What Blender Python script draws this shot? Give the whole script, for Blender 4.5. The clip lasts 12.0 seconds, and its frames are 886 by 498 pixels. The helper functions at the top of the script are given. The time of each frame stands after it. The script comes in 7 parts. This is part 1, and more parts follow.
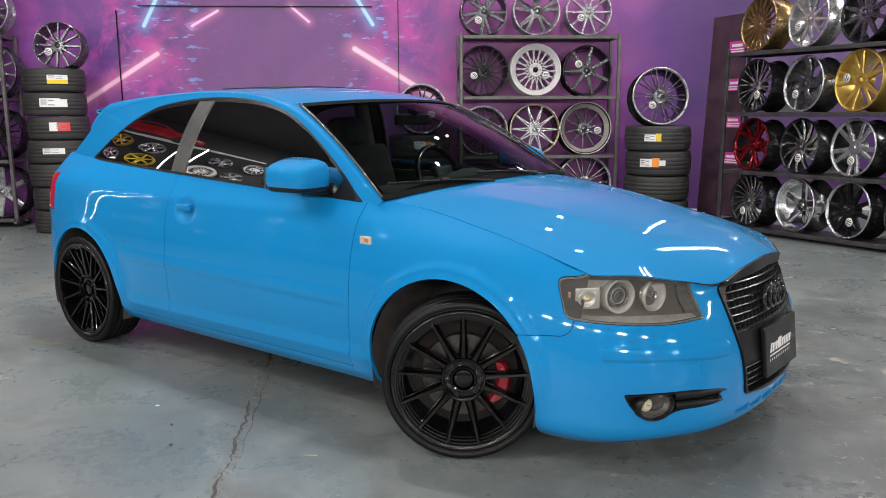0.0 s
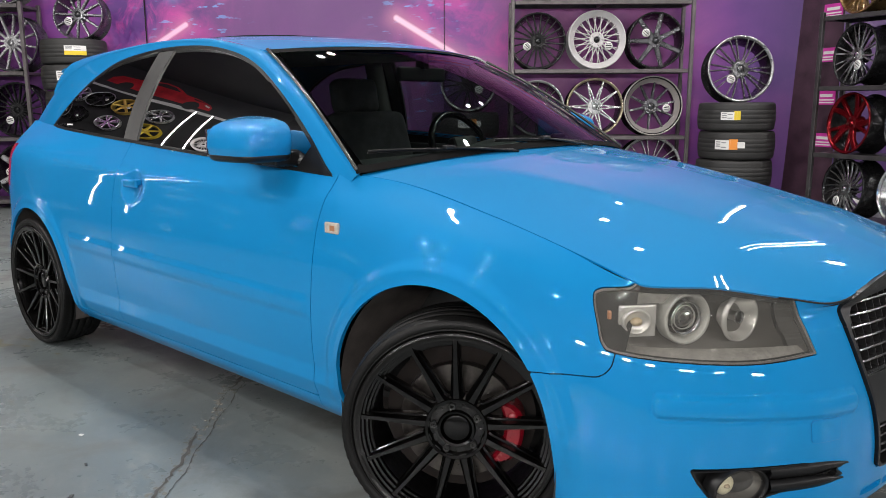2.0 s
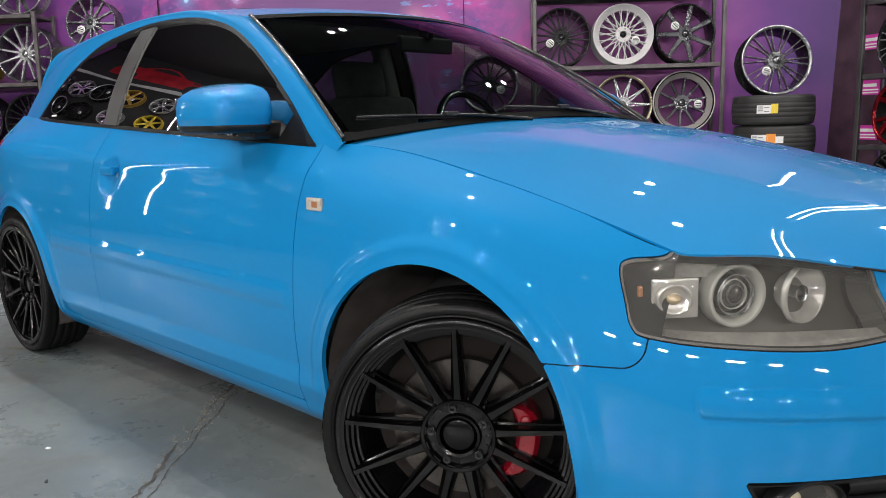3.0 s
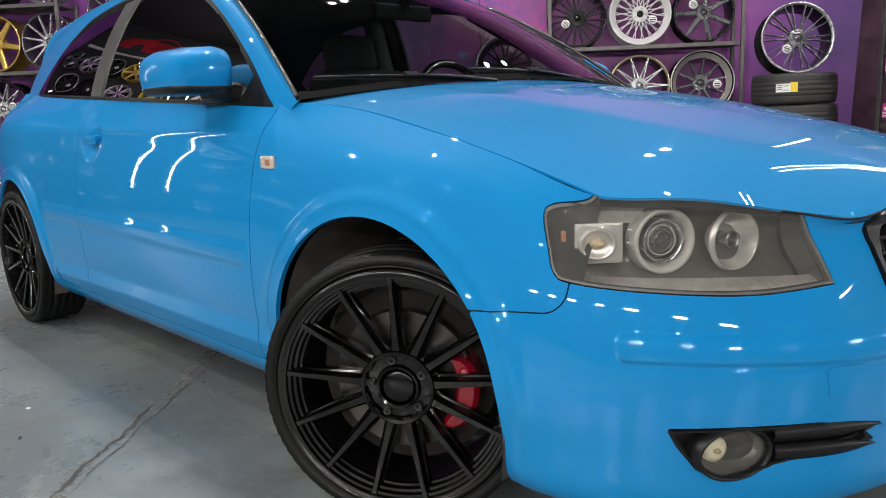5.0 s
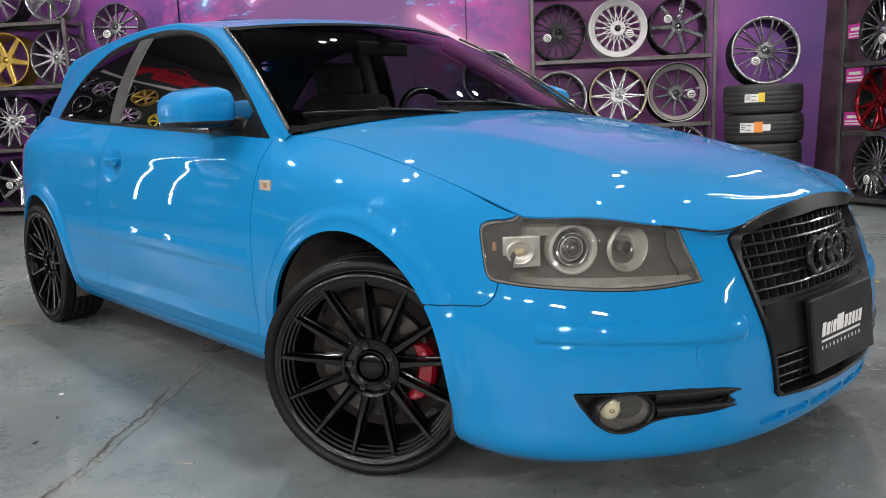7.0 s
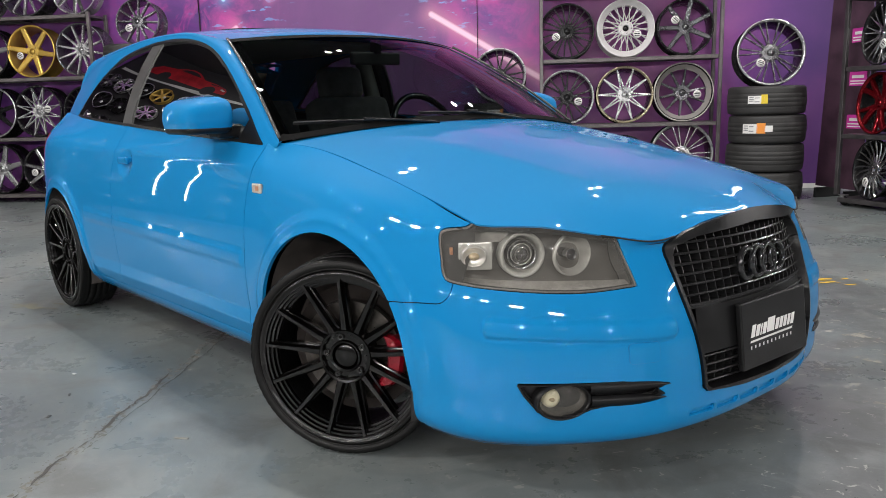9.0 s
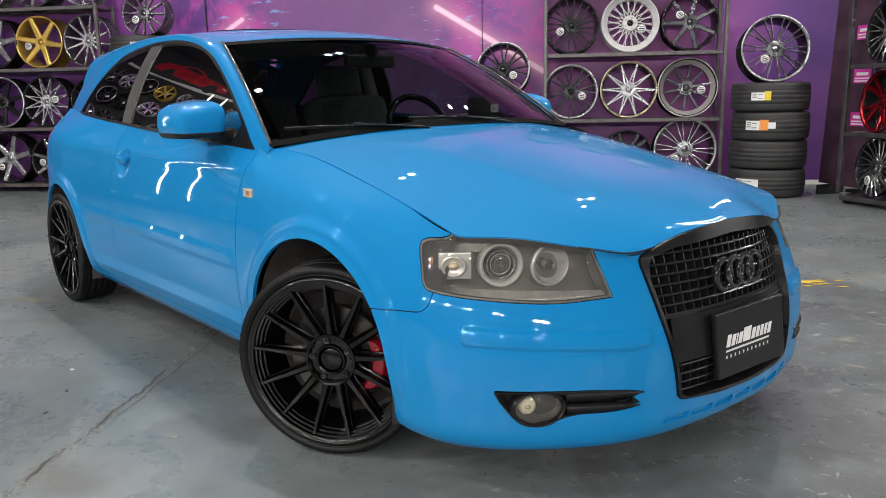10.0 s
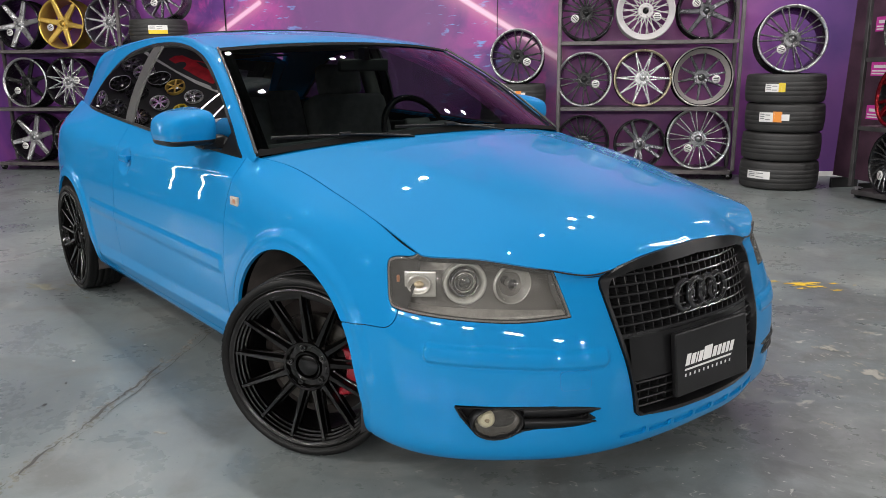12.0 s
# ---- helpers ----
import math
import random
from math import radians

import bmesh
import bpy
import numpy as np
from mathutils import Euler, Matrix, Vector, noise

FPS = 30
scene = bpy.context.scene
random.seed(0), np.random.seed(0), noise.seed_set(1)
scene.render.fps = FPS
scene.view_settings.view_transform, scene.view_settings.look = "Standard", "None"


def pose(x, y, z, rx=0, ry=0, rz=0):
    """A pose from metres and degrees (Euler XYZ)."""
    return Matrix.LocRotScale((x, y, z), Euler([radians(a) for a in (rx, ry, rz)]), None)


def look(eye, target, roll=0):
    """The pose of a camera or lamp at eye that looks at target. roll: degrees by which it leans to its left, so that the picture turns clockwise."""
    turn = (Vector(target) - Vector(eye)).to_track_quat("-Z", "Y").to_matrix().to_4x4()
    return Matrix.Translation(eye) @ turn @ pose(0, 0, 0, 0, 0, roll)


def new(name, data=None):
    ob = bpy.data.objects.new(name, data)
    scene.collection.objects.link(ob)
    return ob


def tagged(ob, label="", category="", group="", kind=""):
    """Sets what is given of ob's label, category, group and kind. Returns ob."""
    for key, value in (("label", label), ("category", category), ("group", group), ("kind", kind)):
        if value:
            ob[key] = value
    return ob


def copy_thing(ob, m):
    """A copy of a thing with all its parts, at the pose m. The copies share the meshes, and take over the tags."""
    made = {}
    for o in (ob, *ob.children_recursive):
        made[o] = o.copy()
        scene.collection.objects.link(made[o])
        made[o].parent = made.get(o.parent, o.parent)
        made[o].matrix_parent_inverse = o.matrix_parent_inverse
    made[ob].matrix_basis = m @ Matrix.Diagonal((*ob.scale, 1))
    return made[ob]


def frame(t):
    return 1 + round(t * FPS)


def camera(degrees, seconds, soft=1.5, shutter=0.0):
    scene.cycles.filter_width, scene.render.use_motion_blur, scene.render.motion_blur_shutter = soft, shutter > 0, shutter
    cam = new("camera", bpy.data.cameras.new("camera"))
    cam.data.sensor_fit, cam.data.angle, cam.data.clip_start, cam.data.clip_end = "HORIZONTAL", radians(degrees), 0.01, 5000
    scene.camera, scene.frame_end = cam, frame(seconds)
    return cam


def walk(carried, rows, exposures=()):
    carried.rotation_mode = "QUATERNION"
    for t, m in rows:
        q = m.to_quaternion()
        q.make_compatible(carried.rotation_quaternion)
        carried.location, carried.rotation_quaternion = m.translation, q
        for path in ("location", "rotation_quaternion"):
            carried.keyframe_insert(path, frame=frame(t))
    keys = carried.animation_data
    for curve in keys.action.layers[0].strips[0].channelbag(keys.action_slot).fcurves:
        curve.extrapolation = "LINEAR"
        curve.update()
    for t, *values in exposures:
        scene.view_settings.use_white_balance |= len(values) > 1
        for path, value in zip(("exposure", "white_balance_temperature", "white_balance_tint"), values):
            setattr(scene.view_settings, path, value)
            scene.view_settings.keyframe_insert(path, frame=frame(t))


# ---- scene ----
cam = camera(59.5, 12.0, soft=0.6)
PATH = [
    (0, (1.548, -3.056, 1.255), (0.374, -1.474, 0.911), -0.3),
    (0.5, (1.452, -2.855, 1.24), (0.257, -1.291, 0.886), -0.3),
    (1, (1.409, -2.643, 1.227), (0.171, -1.115, 0.86), -0.0),
    (1.5, (1.346, -2.449, 1.181), (0.073, -0.953, 0.804), 0.1),
    (2, (1.203, -2.259, 1.12), (-0.098, -0.786, 0.748), -0.2),
    (2.5, (1.103, -2.102, 1.042), (-0.228, -0.651, 0.69), -0.8),
    (3, (1.061, -1.99, 0.967), (-0.302, -0.564, 0.637), -1.5),
    (4.8, (1.192, -1.855, 0.874), (-0.234, -0.496, 0.528), -2.1),
    (5, (1.215, -1.858, 0.878), (-0.21, -0.499, 0.529), -2.0),
    (5.5, (1.287, -1.914, 0.896), (-0.136, -0.553, 0.544), -1.9),
    (6, (1.38, -1.99, 0.925), (-0.04, -0.626, 0.574), -2.1),
    (6.5, (1.468, -2.037, 0.948), (0.049, -0.672, 0.599), -2.3),
    (7, (1.57, -2.066, 0.959), (0.147, -0.704, 0.615), -2.4),
    (9, (1.827, -2.098, 1.028), (0.369, -0.779, 0.659), -1.6),
    (9.5, (1.871, -2.087, 1.055), (0.407, -0.782, 0.669), -1.4),
    (10, (1.906, -2.064, 1.092), (0.436, -0.768, 0.693), -1.2),
    (10.5, (1.93, -2.033, 1.12), (0.455, -0.746, 0.71), -1.1),
    (11, (1.968, -2.012, 1.154), (0.487, -0.736, 0.733), -0.9),
    (11.5, (2.012, -1.988, 1.189), (0.521, -0.729, 0.749), -0.8),
    (12, (2.052, -1.973, 1.225), (0.55, -0.737, 0.763), -0.6),
]
walk(cam, [(t, look(eye, target, roll)) for t, eye, target, roll in PATH])

# ---- light and exposure ----
scene.view_settings.exposure = 0.12
world = bpy.data.worlds.new("world")
scene.world = world
world.use_nodes = True
world.node_tree.nodes["Background"].inputs[0].default_value = (0.55, 0.5, 0.7, 1)
world.node_tree.nodes["Background"].inputs[1].default_value = 0.015

# The shop: its long wall runs 40.5 degrees to the car. a runs along that wall, d out of it into the room.
WALL = radians(40.5)
UA = Vector((math.cos(WALL), math.sin(WALL), 0))
UD = Vector((math.sin(WALL), -math.cos(WALL), 0))
WALL_O = Vector((-2.83, 5.2, 0))
BACK, LEFT, RIGHT, FRONT, CEIL = -0.42, -10.2, 6.5, 12.5, 4.8


def shop(a, d, z=0.0, turn=0.0):
    """Pose in the shop: local x along the wall, local -y into the room."""
    return Matrix.Translation(WALL_O + UA * a + UD * d + Vector((0, 0, z))) @ Matrix.Rotation(WALL + radians(turn), 4, "Z")


# ---- materials ----
def node_mat(name, color=(0.5, 0.5, 0.5), rough=0.5, metal=0.0, coat=0.0, coat_rough=0.03, spec=0.5):
    m = bpy.data.materials.new(name)
    m.use_nodes = True
    b = m.node_tree.nodes["Principled BSDF"]
    b.inputs["Base Color"].default_value = (*color, 1)
    b.inputs["Roughness"].default_value = rough
    b.inputs["Metallic"].default_value = metal
    b.inputs["Coat Weight"].default_value = coat
    b.inputs["Coat Roughness"].default_value = coat_rough
    b.inputs["Specular IOR Level"].default_value = spec
    return m


class Tree:
    """Short hand for building a material's nodes."""

    def __init__(self, m):
        self.t = m.node_tree
        self.bsdf = self.t.nodes["Principled BSDF"]

    def node(self, kind, **props):
        n = self.t.nodes.new(kind)
        for k, v in props.items():
            if k == "operation":
                n.operation = v
            elif k == "data_type":
                n.data_type = v
            elif k == "blend_type":
                n.blend_type = v
        return n

    def link(self, a, b):
        self.t.links.new(a, b)

    def put(self, sock, value):
        if isinstance(value, (int, float)):
            sock.default_value = value
        elif isinstance(value, tuple):
            sock.default_value = (*value, 1) if len(value) == 3 and len(sock.default_value) == 4 else value
        else:
            self.link(value, sock)

    def math(self, op, a, b=0.0, c=0.0):
        n = self.node("ShaderNodeMath", operation=op)
        for s, v in zip(n.inputs, (a, b, c)):
            self.put(s, v)
        return n.outputs[0]

    def coords(self, kind="Object"):
        return self.node("ShaderNodeTexCoord").outputs[kind]

    def noise(self, scale, detail=4.0, rough=0.5, vec=None, distort=0.0):
        n = self.node("ShaderNodeTexNoise")
        n.inputs["Scale"].default_value, n.inputs["Detail"].default_value = scale, detail
        n.inputs["Roughness"].default_value, n.inputs["Distortion"].default_value = rough, distort
        self.link(vec if vec is not None else self.coords(), n.inputs["Vector"])
        return n.outputs["Fac"]

    def ramp(self, fac, stops):
        n = self.node("ShaderNodeValToRGB")
        el = n.color_ramp.elements
        while len(el) < len(stops):
            el.new(0.5)
        for e, (p, c) in zip(el, stops):
            e.position, e.color = p, (*c, 1)
        self.link(fac, n.inputs[0])
        return n.outputs[0]

    def span(self, fac, lo, hi, to0=0.0, to1=1.0):
        n = self.node("ShaderNodeMapRange")
        self.put(n.inputs[0], fac)
        for i, v in enumerate((lo, hi, to0, to1)):
            n.inputs[i + 1].default_value = v
        return n.outputs[0]

    def mix(self, fac, a, b, blend="MIX"):
        n = self.node("ShaderNodeMix", data_type="RGBA", blend_type=blend)
        self.put(n.inputs[0], fac)
        self.put(n.inputs[6], a)
        self.put(n.inputs[7], b)
        return n.outputs[2]

    def bump(self, height, strength=0.2, distance=0.01):
        n = self.node("ShaderNodeBump")
        n.inputs["Strength"].default_value, n.inputs["Distance"].default_value = strength, distance
        self.link(height, n.inputs["Height"])
        self.link(n.outputs[0], self.bsdf.inputs["Normal"])

    def xyz(self, vec=None):
        n = self.node("ShaderNodeSeparateXYZ")
        self.link(vec if vec is not None else self.coords(), n.inputs[0])
        return n.outputs


def grained(name, color, rough=0.5, metal=0.0, vary=0.25, scale=8.0, bump=0.0, fine=120.0, coat=0.0, rough_vary=0.1, spec=0.5):
    """A paint, plastic or metal with broad and fine variation in colour, gloss and relief."""
    m = node_mat(name, color, rough, metal, coat, spec=spec)
    t = Tree(m)
    n1, n2 = t.noise(scale, 5), t.noise(fine, 3)
    f = t.math("ADD", t.math("MULTIPLY", n1, 0.65), t.math("MULTIPLY", n2, 0.35))
    lo = tuple(c * (1 - vary) for c in color)
    hi = tuple(min(1, c * (1 + vary)) for c in color)
    t.link(t.ramp(f, [(0.3, lo), (0.7, hi)]), t.bsdf.inputs["Base Color"])
    t.link(t.span(f, 0.3, 0.7, max(0.02, rough - rough_vary), min(1, rough + rough_vary)), t.bsdf.inputs["Roughness"])
    if bump:
        t.bump(n2, bump, 0.004)
    return m


def paint_blue():
    m = node_mat("blue_gloss_wrap", (0.006, 0.27, 0.66), 0.6, 0.0, 0.85, 0.016, 0.1)
    t = Tree(m)
    n = t.noise(5, 4)
    t.link(t.mix(n, (0.001, 0.187, 0.452), (0.002, 0.207, 0.488)), t.bsdf.inputs["Base Color"])
    peel = t.noise(90, 2)
    b = t.node("ShaderNodeBump")
    b.inputs["Strength"].default_value, b.inputs["Distance"].default_value = 0.006, 0.002
    t.link(peel, b.inputs["Height"])
    t.link(b.outputs[0], t.bsdf.inputs["Coat Normal"])
    return m


def glass_mat(name, tint, rough=0.0):
    m = bpy.data.materials.new(name)
    m.use_nodes = True
    nt = m.node_tree
    nt.nodes.remove(nt.nodes["Principled BSDF"])
    out = nt.nodes["Material Output"]
    tr, gl, mx, fr = (nt.nodes.new("ShaderNode" + k) for k in ("BsdfTransparent", "BsdfGlossy", "MixShader", "Fresnel"))
    tr.inputs[0].default_value = (*tint, 1)
    gl.inputs["Roughness"].default_value = rough
    fr.inputs[0].default_value = 1.52
    nt.links.new(fr.outputs[0], mx.inputs[0])
    nt.links.new(tr.outputs[0], mx.inputs[1])
    nt.links.new(gl.outputs[0], mx.inputs[2])
    nt.links.new(mx.outputs[0], out.inputs[0])
    return m


def haze_mat():
    """Headlight plastic gone slightly milky: clear, with a thin pale film."""
    m = glass_mat("hazed_headlight_lens", (0.86, 0.85, 0.81), 0.03)
    nt = m.node_tree
    out = nt.nodes["Material Output"]
    last = out.inputs[0].links[0].from_socket
    df, mx, ns, mr = (nt.nodes.new("ShaderNode" + k) for k in ("BsdfDiffuse", "MixShader", "TexNoise", "MapRange"))
    df.inputs[0].default_value = (0.62, 0.60, 0.55, 1)
    ns.inputs["Scale"].default_value, ns.inputs["Detail"].default_value = 4, 2
    mr.inputs[1].default_value, mr.inputs[2].default_value, mr.inputs[3].default_value, mr.inputs[4].default_value = 0.3, 0.7, 0.04, 0.085
    nt.links.new(ns.outputs["Fac"], mr.inputs[0])
    nt.links.new(mr.outputs[0], mx.inputs[0])
    nt.links.new(last, mx.inputs[1])
    nt.links.new(df.outputs[0], mx.inputs[2])
    nt.links.new(mx.outputs[0], out.inputs[0])
    return m


def emit_mat(name, color, strength):
    m = node_mat(name, color, 0.4)
    b = m.node_tree.nodes["Principled BSDF"]
    b.inputs["Emission Color"].default_value = (*color, 1)
    b.inputs["Emission Strength"].default_value = strength
    return m


def floor_mat():
    """Grey-green floor paint in several coats, dusty, scuffed and chipped to pale concrete where cars turn in."""
    m = node_mat("painted_concrete", (0.204, 0.224, 0.224), 0.35)
    t = Tree(m)
    o = t.coords()
    x, y, z = t.xyz(o)
    big, mid, fine = t.noise(0.55, 6, 0.6, o), t.noise(2.6, 7, 0.62, o, 0.6), t.noise(24, 6, 0.7, o)
    base = t.ramp(big, [(0.36, (0.106, 0.125, 0.128)), (0.47, (0.151, 0.177, 0.177)), (0.52, (0.172, 0.197, 0.195)), (0.66, (0.228, 0.236, 0.221))])
    coat = t.span(t.noise(0.9, 5, 0.55, o, 1.4), 0.50, 0.535)
    c = t.mix(t.math("MULTIPLY", coat, 0.35), base, (0.107, 0.130, 0.135))
    dirt = t.span(mid, 0.53, 0.66)
    c = t.mix(t.math("MULTIPLY", dirt, 0.7), c, (0.100, 0.100, 0.092))
    pale = t.span(t.noise(1.3, 8, 0.7, o, 1.2), 0.6, 0.70)
    c = t.mix(t.math("MULTIPLY", pale, 0.45), c, (0.347, 0.347, 0.317))
    # the turning place before the racks: dark with rubber and oil, paint chipped off
    turn = t.math("MULTIPLY", t.span(t.math("ABSOLUTE", t.math("ADD", x, -0.2)), 2.0, 0.7), t.span(t.math("ABSOLUTE", t.math("ADD", y, 5.9)), 2.9, 1.5))
    oil = t.math("MULTIPLY", turn, t.span(t.noise(1.7, 6, 0.6, o, 1.0), 0.42, 0.56))
    c = t.mix(t.math("MULTIPLY", oil, 0.62), c, (0.062, 0.065, 0.065))
    sc = t.node("ShaderNodeMapping")
    t.link(o, sc.inputs["Vector"])
    sc.inputs["Scale"].default_value = (0.9, 1.15, 1.0)
    chips = t.math("MULTIPLY", t.span(t.noise(11.5, 8, 0.66, sc.outputs["Vector"], 0.5), 0.606, 0.65), t.math("MULTIPLY", turn, t.span(t.noise(1.2, 3, 0.5, o), 0.44, 0.54)))
    c = t.mix(t.math("MULTIPLY", chips, 0.75), c, (0.368, 0.357, 0.317))
    small = t.math("MULTIPLY", t.span(t.noise(21, 5, 0.6, sc.outputs["Vector"], 0.9), 0.64, 0.67), t.math("ADD", t.math("MULTIPLY", turn, 0.8), 0.12))
    c = t.mix(small, c, (0.429, 0.419, 0.378))
    fleck = t.span(t.noise(48, 4, 0.6, o), 0.67, 0.73)
    c = t.mix(t.math("MULTIPLY", fleck, 0.5), c, (0.408, 0.398, 0.357))
    pit = t.math("MULTIPLY", t.span(t.noise(33, 5, 0.65, o, 0.8), 0.62, 0.70), t.span(t.noise(1.6, 3, 0.5, o), 0.45, 0.6))
    c = t.mix(t.math("MULTIPLY", pit, 0.5), c, (0.060, 0.064, 0.064))
    smear = t.span(t.noise(6.5, 6, 0.65, o, 1.5), 0.52, 0.66)
    c = t.mix(t.math("MULTIPLY", smear, 0.28), c, (0.250, 0.262, 0.255))
    c = t.mix(t.math("MULTIPLY", fine, 0.4), c, (0.133, 0.143, 0.143))
    t.link(c, t.bsdf.inputs["Base Color"])
    gloss = t.span(t.math("ADD", t.math("MULTIPLY", mid, 0.7), t.math("MULTIPLY", fine, 0.3)), 0.35, 0.65, 0.2, 0.46)
    t.link(t.math("ADD", gloss, t.math("MULTIPLY", chips, 0.3)), t.bsdf.inputs["Roughness"])
    t.bump(t.math("SUBTRACT", t.math("ADD", t.math("MULTIPLY", mid, 0.6), t.math("MULTIPLY", fine, 0.3)), t.math("MULTIPLY", chips, 0.15)), 0.25, 0.01)
    return m


def mural_mat():
    """A printed wall: purple and magenta nebula with painted streaks of pink and blue."""
    m = node_mat("purple_mural_print", (0.3, 0.06, 0.4), 0.42)
    t = Tree(m)
    o = t.coords()
    x, y, z = t.xyz(o)
    cloud, wisp = t.noise(0.75, 6, 0.55, o, 0.8), t.noise(2.4, 8, 0.65, o, 1.6)
    base = t.ramp(cloud, [(0.28, (0.065, 0.02, 0.17)), (0.42, (0.135, 0.034, 0.235)), (0.55, (0.215, 0.05, 0.27)), (0.68, (0.11, 0.03, 0.245)), (0.8, (0.05, 0.018, 0.17))])
    pink = t.span(wisp, 0.5, 0.66)
    sides = t.math("ADD", t.span(t.math("ABSOLUTE", t.math("ADD", x, 5.2)), 1.3, 0.2), t.span(t.math("ABSOLUTE", t.math("ADD", x, 1.5)), 1.0, 0.1, 0, 0.7))
    c = t.mix(t.math("MULTIPLY", t.math("MULTIPLY", pink, sides), 0.75), base, (0.62, 0.045, 0.36))
    dark = t.span(x, 0.8, 2.1)
    c = t.mix(t.math("MULTIPLY", dark, 0.86), c, (0.05, 0.016, 0.11))
    mid = t.math("MULTIPLY", t.span(t.math("ABSOLUTE", t.math("ADD", x, 3.4)), 1.4, 0.9), 0.55)
    c = t.mix(mid, c, (0.165, 0.056, 0.175))
    glow = t.math("MULTIPLY", t.span(t.noise(1.7, 7, 0.6, o, 1.0), 0.46, 0.62), t.math("ADD", t.span(t.math("ABSOLUTE", t.math("ADD", x, 5.0)), 1.0, 0.2), t.span(t.math("ABSOLUTE", t.math("ADD", x, 1.75)), 0.9, 0.2)))
    c = t.mix(t.math("MULTIPLY", glow, 0.55), c, (0.66, 0.07, 0.38))
    fl = t.node("ShaderNodeMapping")
    t.link(o, fl.inputs["Vector"])
    fl.inputs["Scale"].default_value = (5.0, 5.0, 16.0)
    rose = t.math("MULTIPLY", t.span(t.math("ABSOLUTE", t.math("ADD", x, 0.2)), 1.5, 0.4), t.span(t.noise(1.1, 6, 0.6, o, 0.8), 0.35, 0.6, 0.35, 0.85))
    c = t.mix(rose, c, (0.50, 0.135, 0.41))
    star = t.math("MULTIPLY", t.span(t.noise(1.0, 3, 0.55, fl.outputs["Vector"]), 0.60, 0.66), t.math("ADD", t.span(t.math("ABSOLUTE", t.math("ADD", x, 4.65)), 0.7, 0.2), t.span(t.math("ABSOLUTE", t.math("ADD", x, 2.2)), 0.6, 0.15)))
    c = t.mix(t.math("MULTIPLY", star, 0.75), c, (0.16, 0.40, 0.85))
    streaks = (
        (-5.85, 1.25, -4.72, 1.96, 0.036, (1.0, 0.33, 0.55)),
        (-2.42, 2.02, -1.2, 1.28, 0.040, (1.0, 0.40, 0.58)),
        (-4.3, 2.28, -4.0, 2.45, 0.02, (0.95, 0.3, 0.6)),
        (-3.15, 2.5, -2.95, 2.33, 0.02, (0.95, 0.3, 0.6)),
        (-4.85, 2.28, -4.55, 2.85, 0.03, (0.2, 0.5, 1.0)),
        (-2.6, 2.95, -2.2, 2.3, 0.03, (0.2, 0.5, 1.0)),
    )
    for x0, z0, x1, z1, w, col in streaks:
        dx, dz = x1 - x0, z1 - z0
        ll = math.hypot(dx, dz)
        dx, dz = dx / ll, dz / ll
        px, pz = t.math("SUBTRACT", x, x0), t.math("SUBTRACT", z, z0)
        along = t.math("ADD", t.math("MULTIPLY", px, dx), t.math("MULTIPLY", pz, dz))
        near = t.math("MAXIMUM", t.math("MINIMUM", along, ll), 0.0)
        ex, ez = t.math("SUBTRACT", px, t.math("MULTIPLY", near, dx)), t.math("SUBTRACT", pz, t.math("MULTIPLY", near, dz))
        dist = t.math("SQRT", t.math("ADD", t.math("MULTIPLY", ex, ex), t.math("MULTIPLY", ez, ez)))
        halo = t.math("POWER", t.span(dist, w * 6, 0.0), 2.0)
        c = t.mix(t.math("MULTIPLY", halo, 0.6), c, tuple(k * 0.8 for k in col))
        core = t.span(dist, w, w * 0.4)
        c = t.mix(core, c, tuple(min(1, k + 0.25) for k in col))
    fine = t.noise(60, 3)
    c = t.mix(t.math("MULTIPLY", fine, 0.12), c, (0.1, 0.05, 0.12))
    t.link(c, t.bsdf.inputs["Base Color"])
    t.link(t.span(wisp, 0.3, 0.7, 0.32, 0.5), t.bsdf.inputs["Roughness"])
    t.bump(t.noise(9, 5), 0.12, 0.01)
    return m


BLUE = paint_blue()
FLOOR = floor_mat()
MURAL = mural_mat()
TRIM = grained("black_trim_plastic", (0.0075, 0.0075, 0.008), 0.36, vary=0.35, scale=14, bump=0.06, fine=300, spec=0.3)
GLOSSBLK = grained("gloss_black", (0.01, 0.01, 0.011), 0.16, vary=0.2, coat=0.5)
SATIN = grained("satin_black_alloy", (0.0012, 0.0011, 0.0011), 0.16, 0.0, vary=0.1, scale=12, fine=40, rough_vary=0.02, spec=0.36)
SLAT = grained("satin_grille_plastic", (0.016, 0.016, 0.0165), 0.2, vary=0.1, scale=12, fine=40, rough_vary=0.02)
SOOT = grained("sooty_barrel_paint", (0.0016, 0.0015, 0.0015), 0.5, vary=0.4, scale=30, spec=0.2)
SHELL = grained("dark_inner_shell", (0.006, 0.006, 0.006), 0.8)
RUBBER = grained("tyre_rubber", (0.0045, 0.0044, 0.0043), 0.5, spec=0.25, vary=0.35, scale=10, bump=0.3, fine=160, rough_vary=0.14)
STOCK = grained("new_tyre_rubber", (0.026, 0.0255, 0.025), 0.6, vary=0.35, scale=9, bump=0.3, fine=140, rough_vary=0.12)
RED = grained("red_caliper_paint", (0.20, 0.002, 0.010), 0.28, vary=0.25, coat=0.3)
STEEL = grained("brushed_disc_steel", (0.095, 0.085, 0.078), 0.35, 1.0, vary=0.25, scale=30)
RUST = grained("brown_hub_rust", (0.016, 0.011, 0.009), 0.7, 0.3, vary=0.4, scale=40)
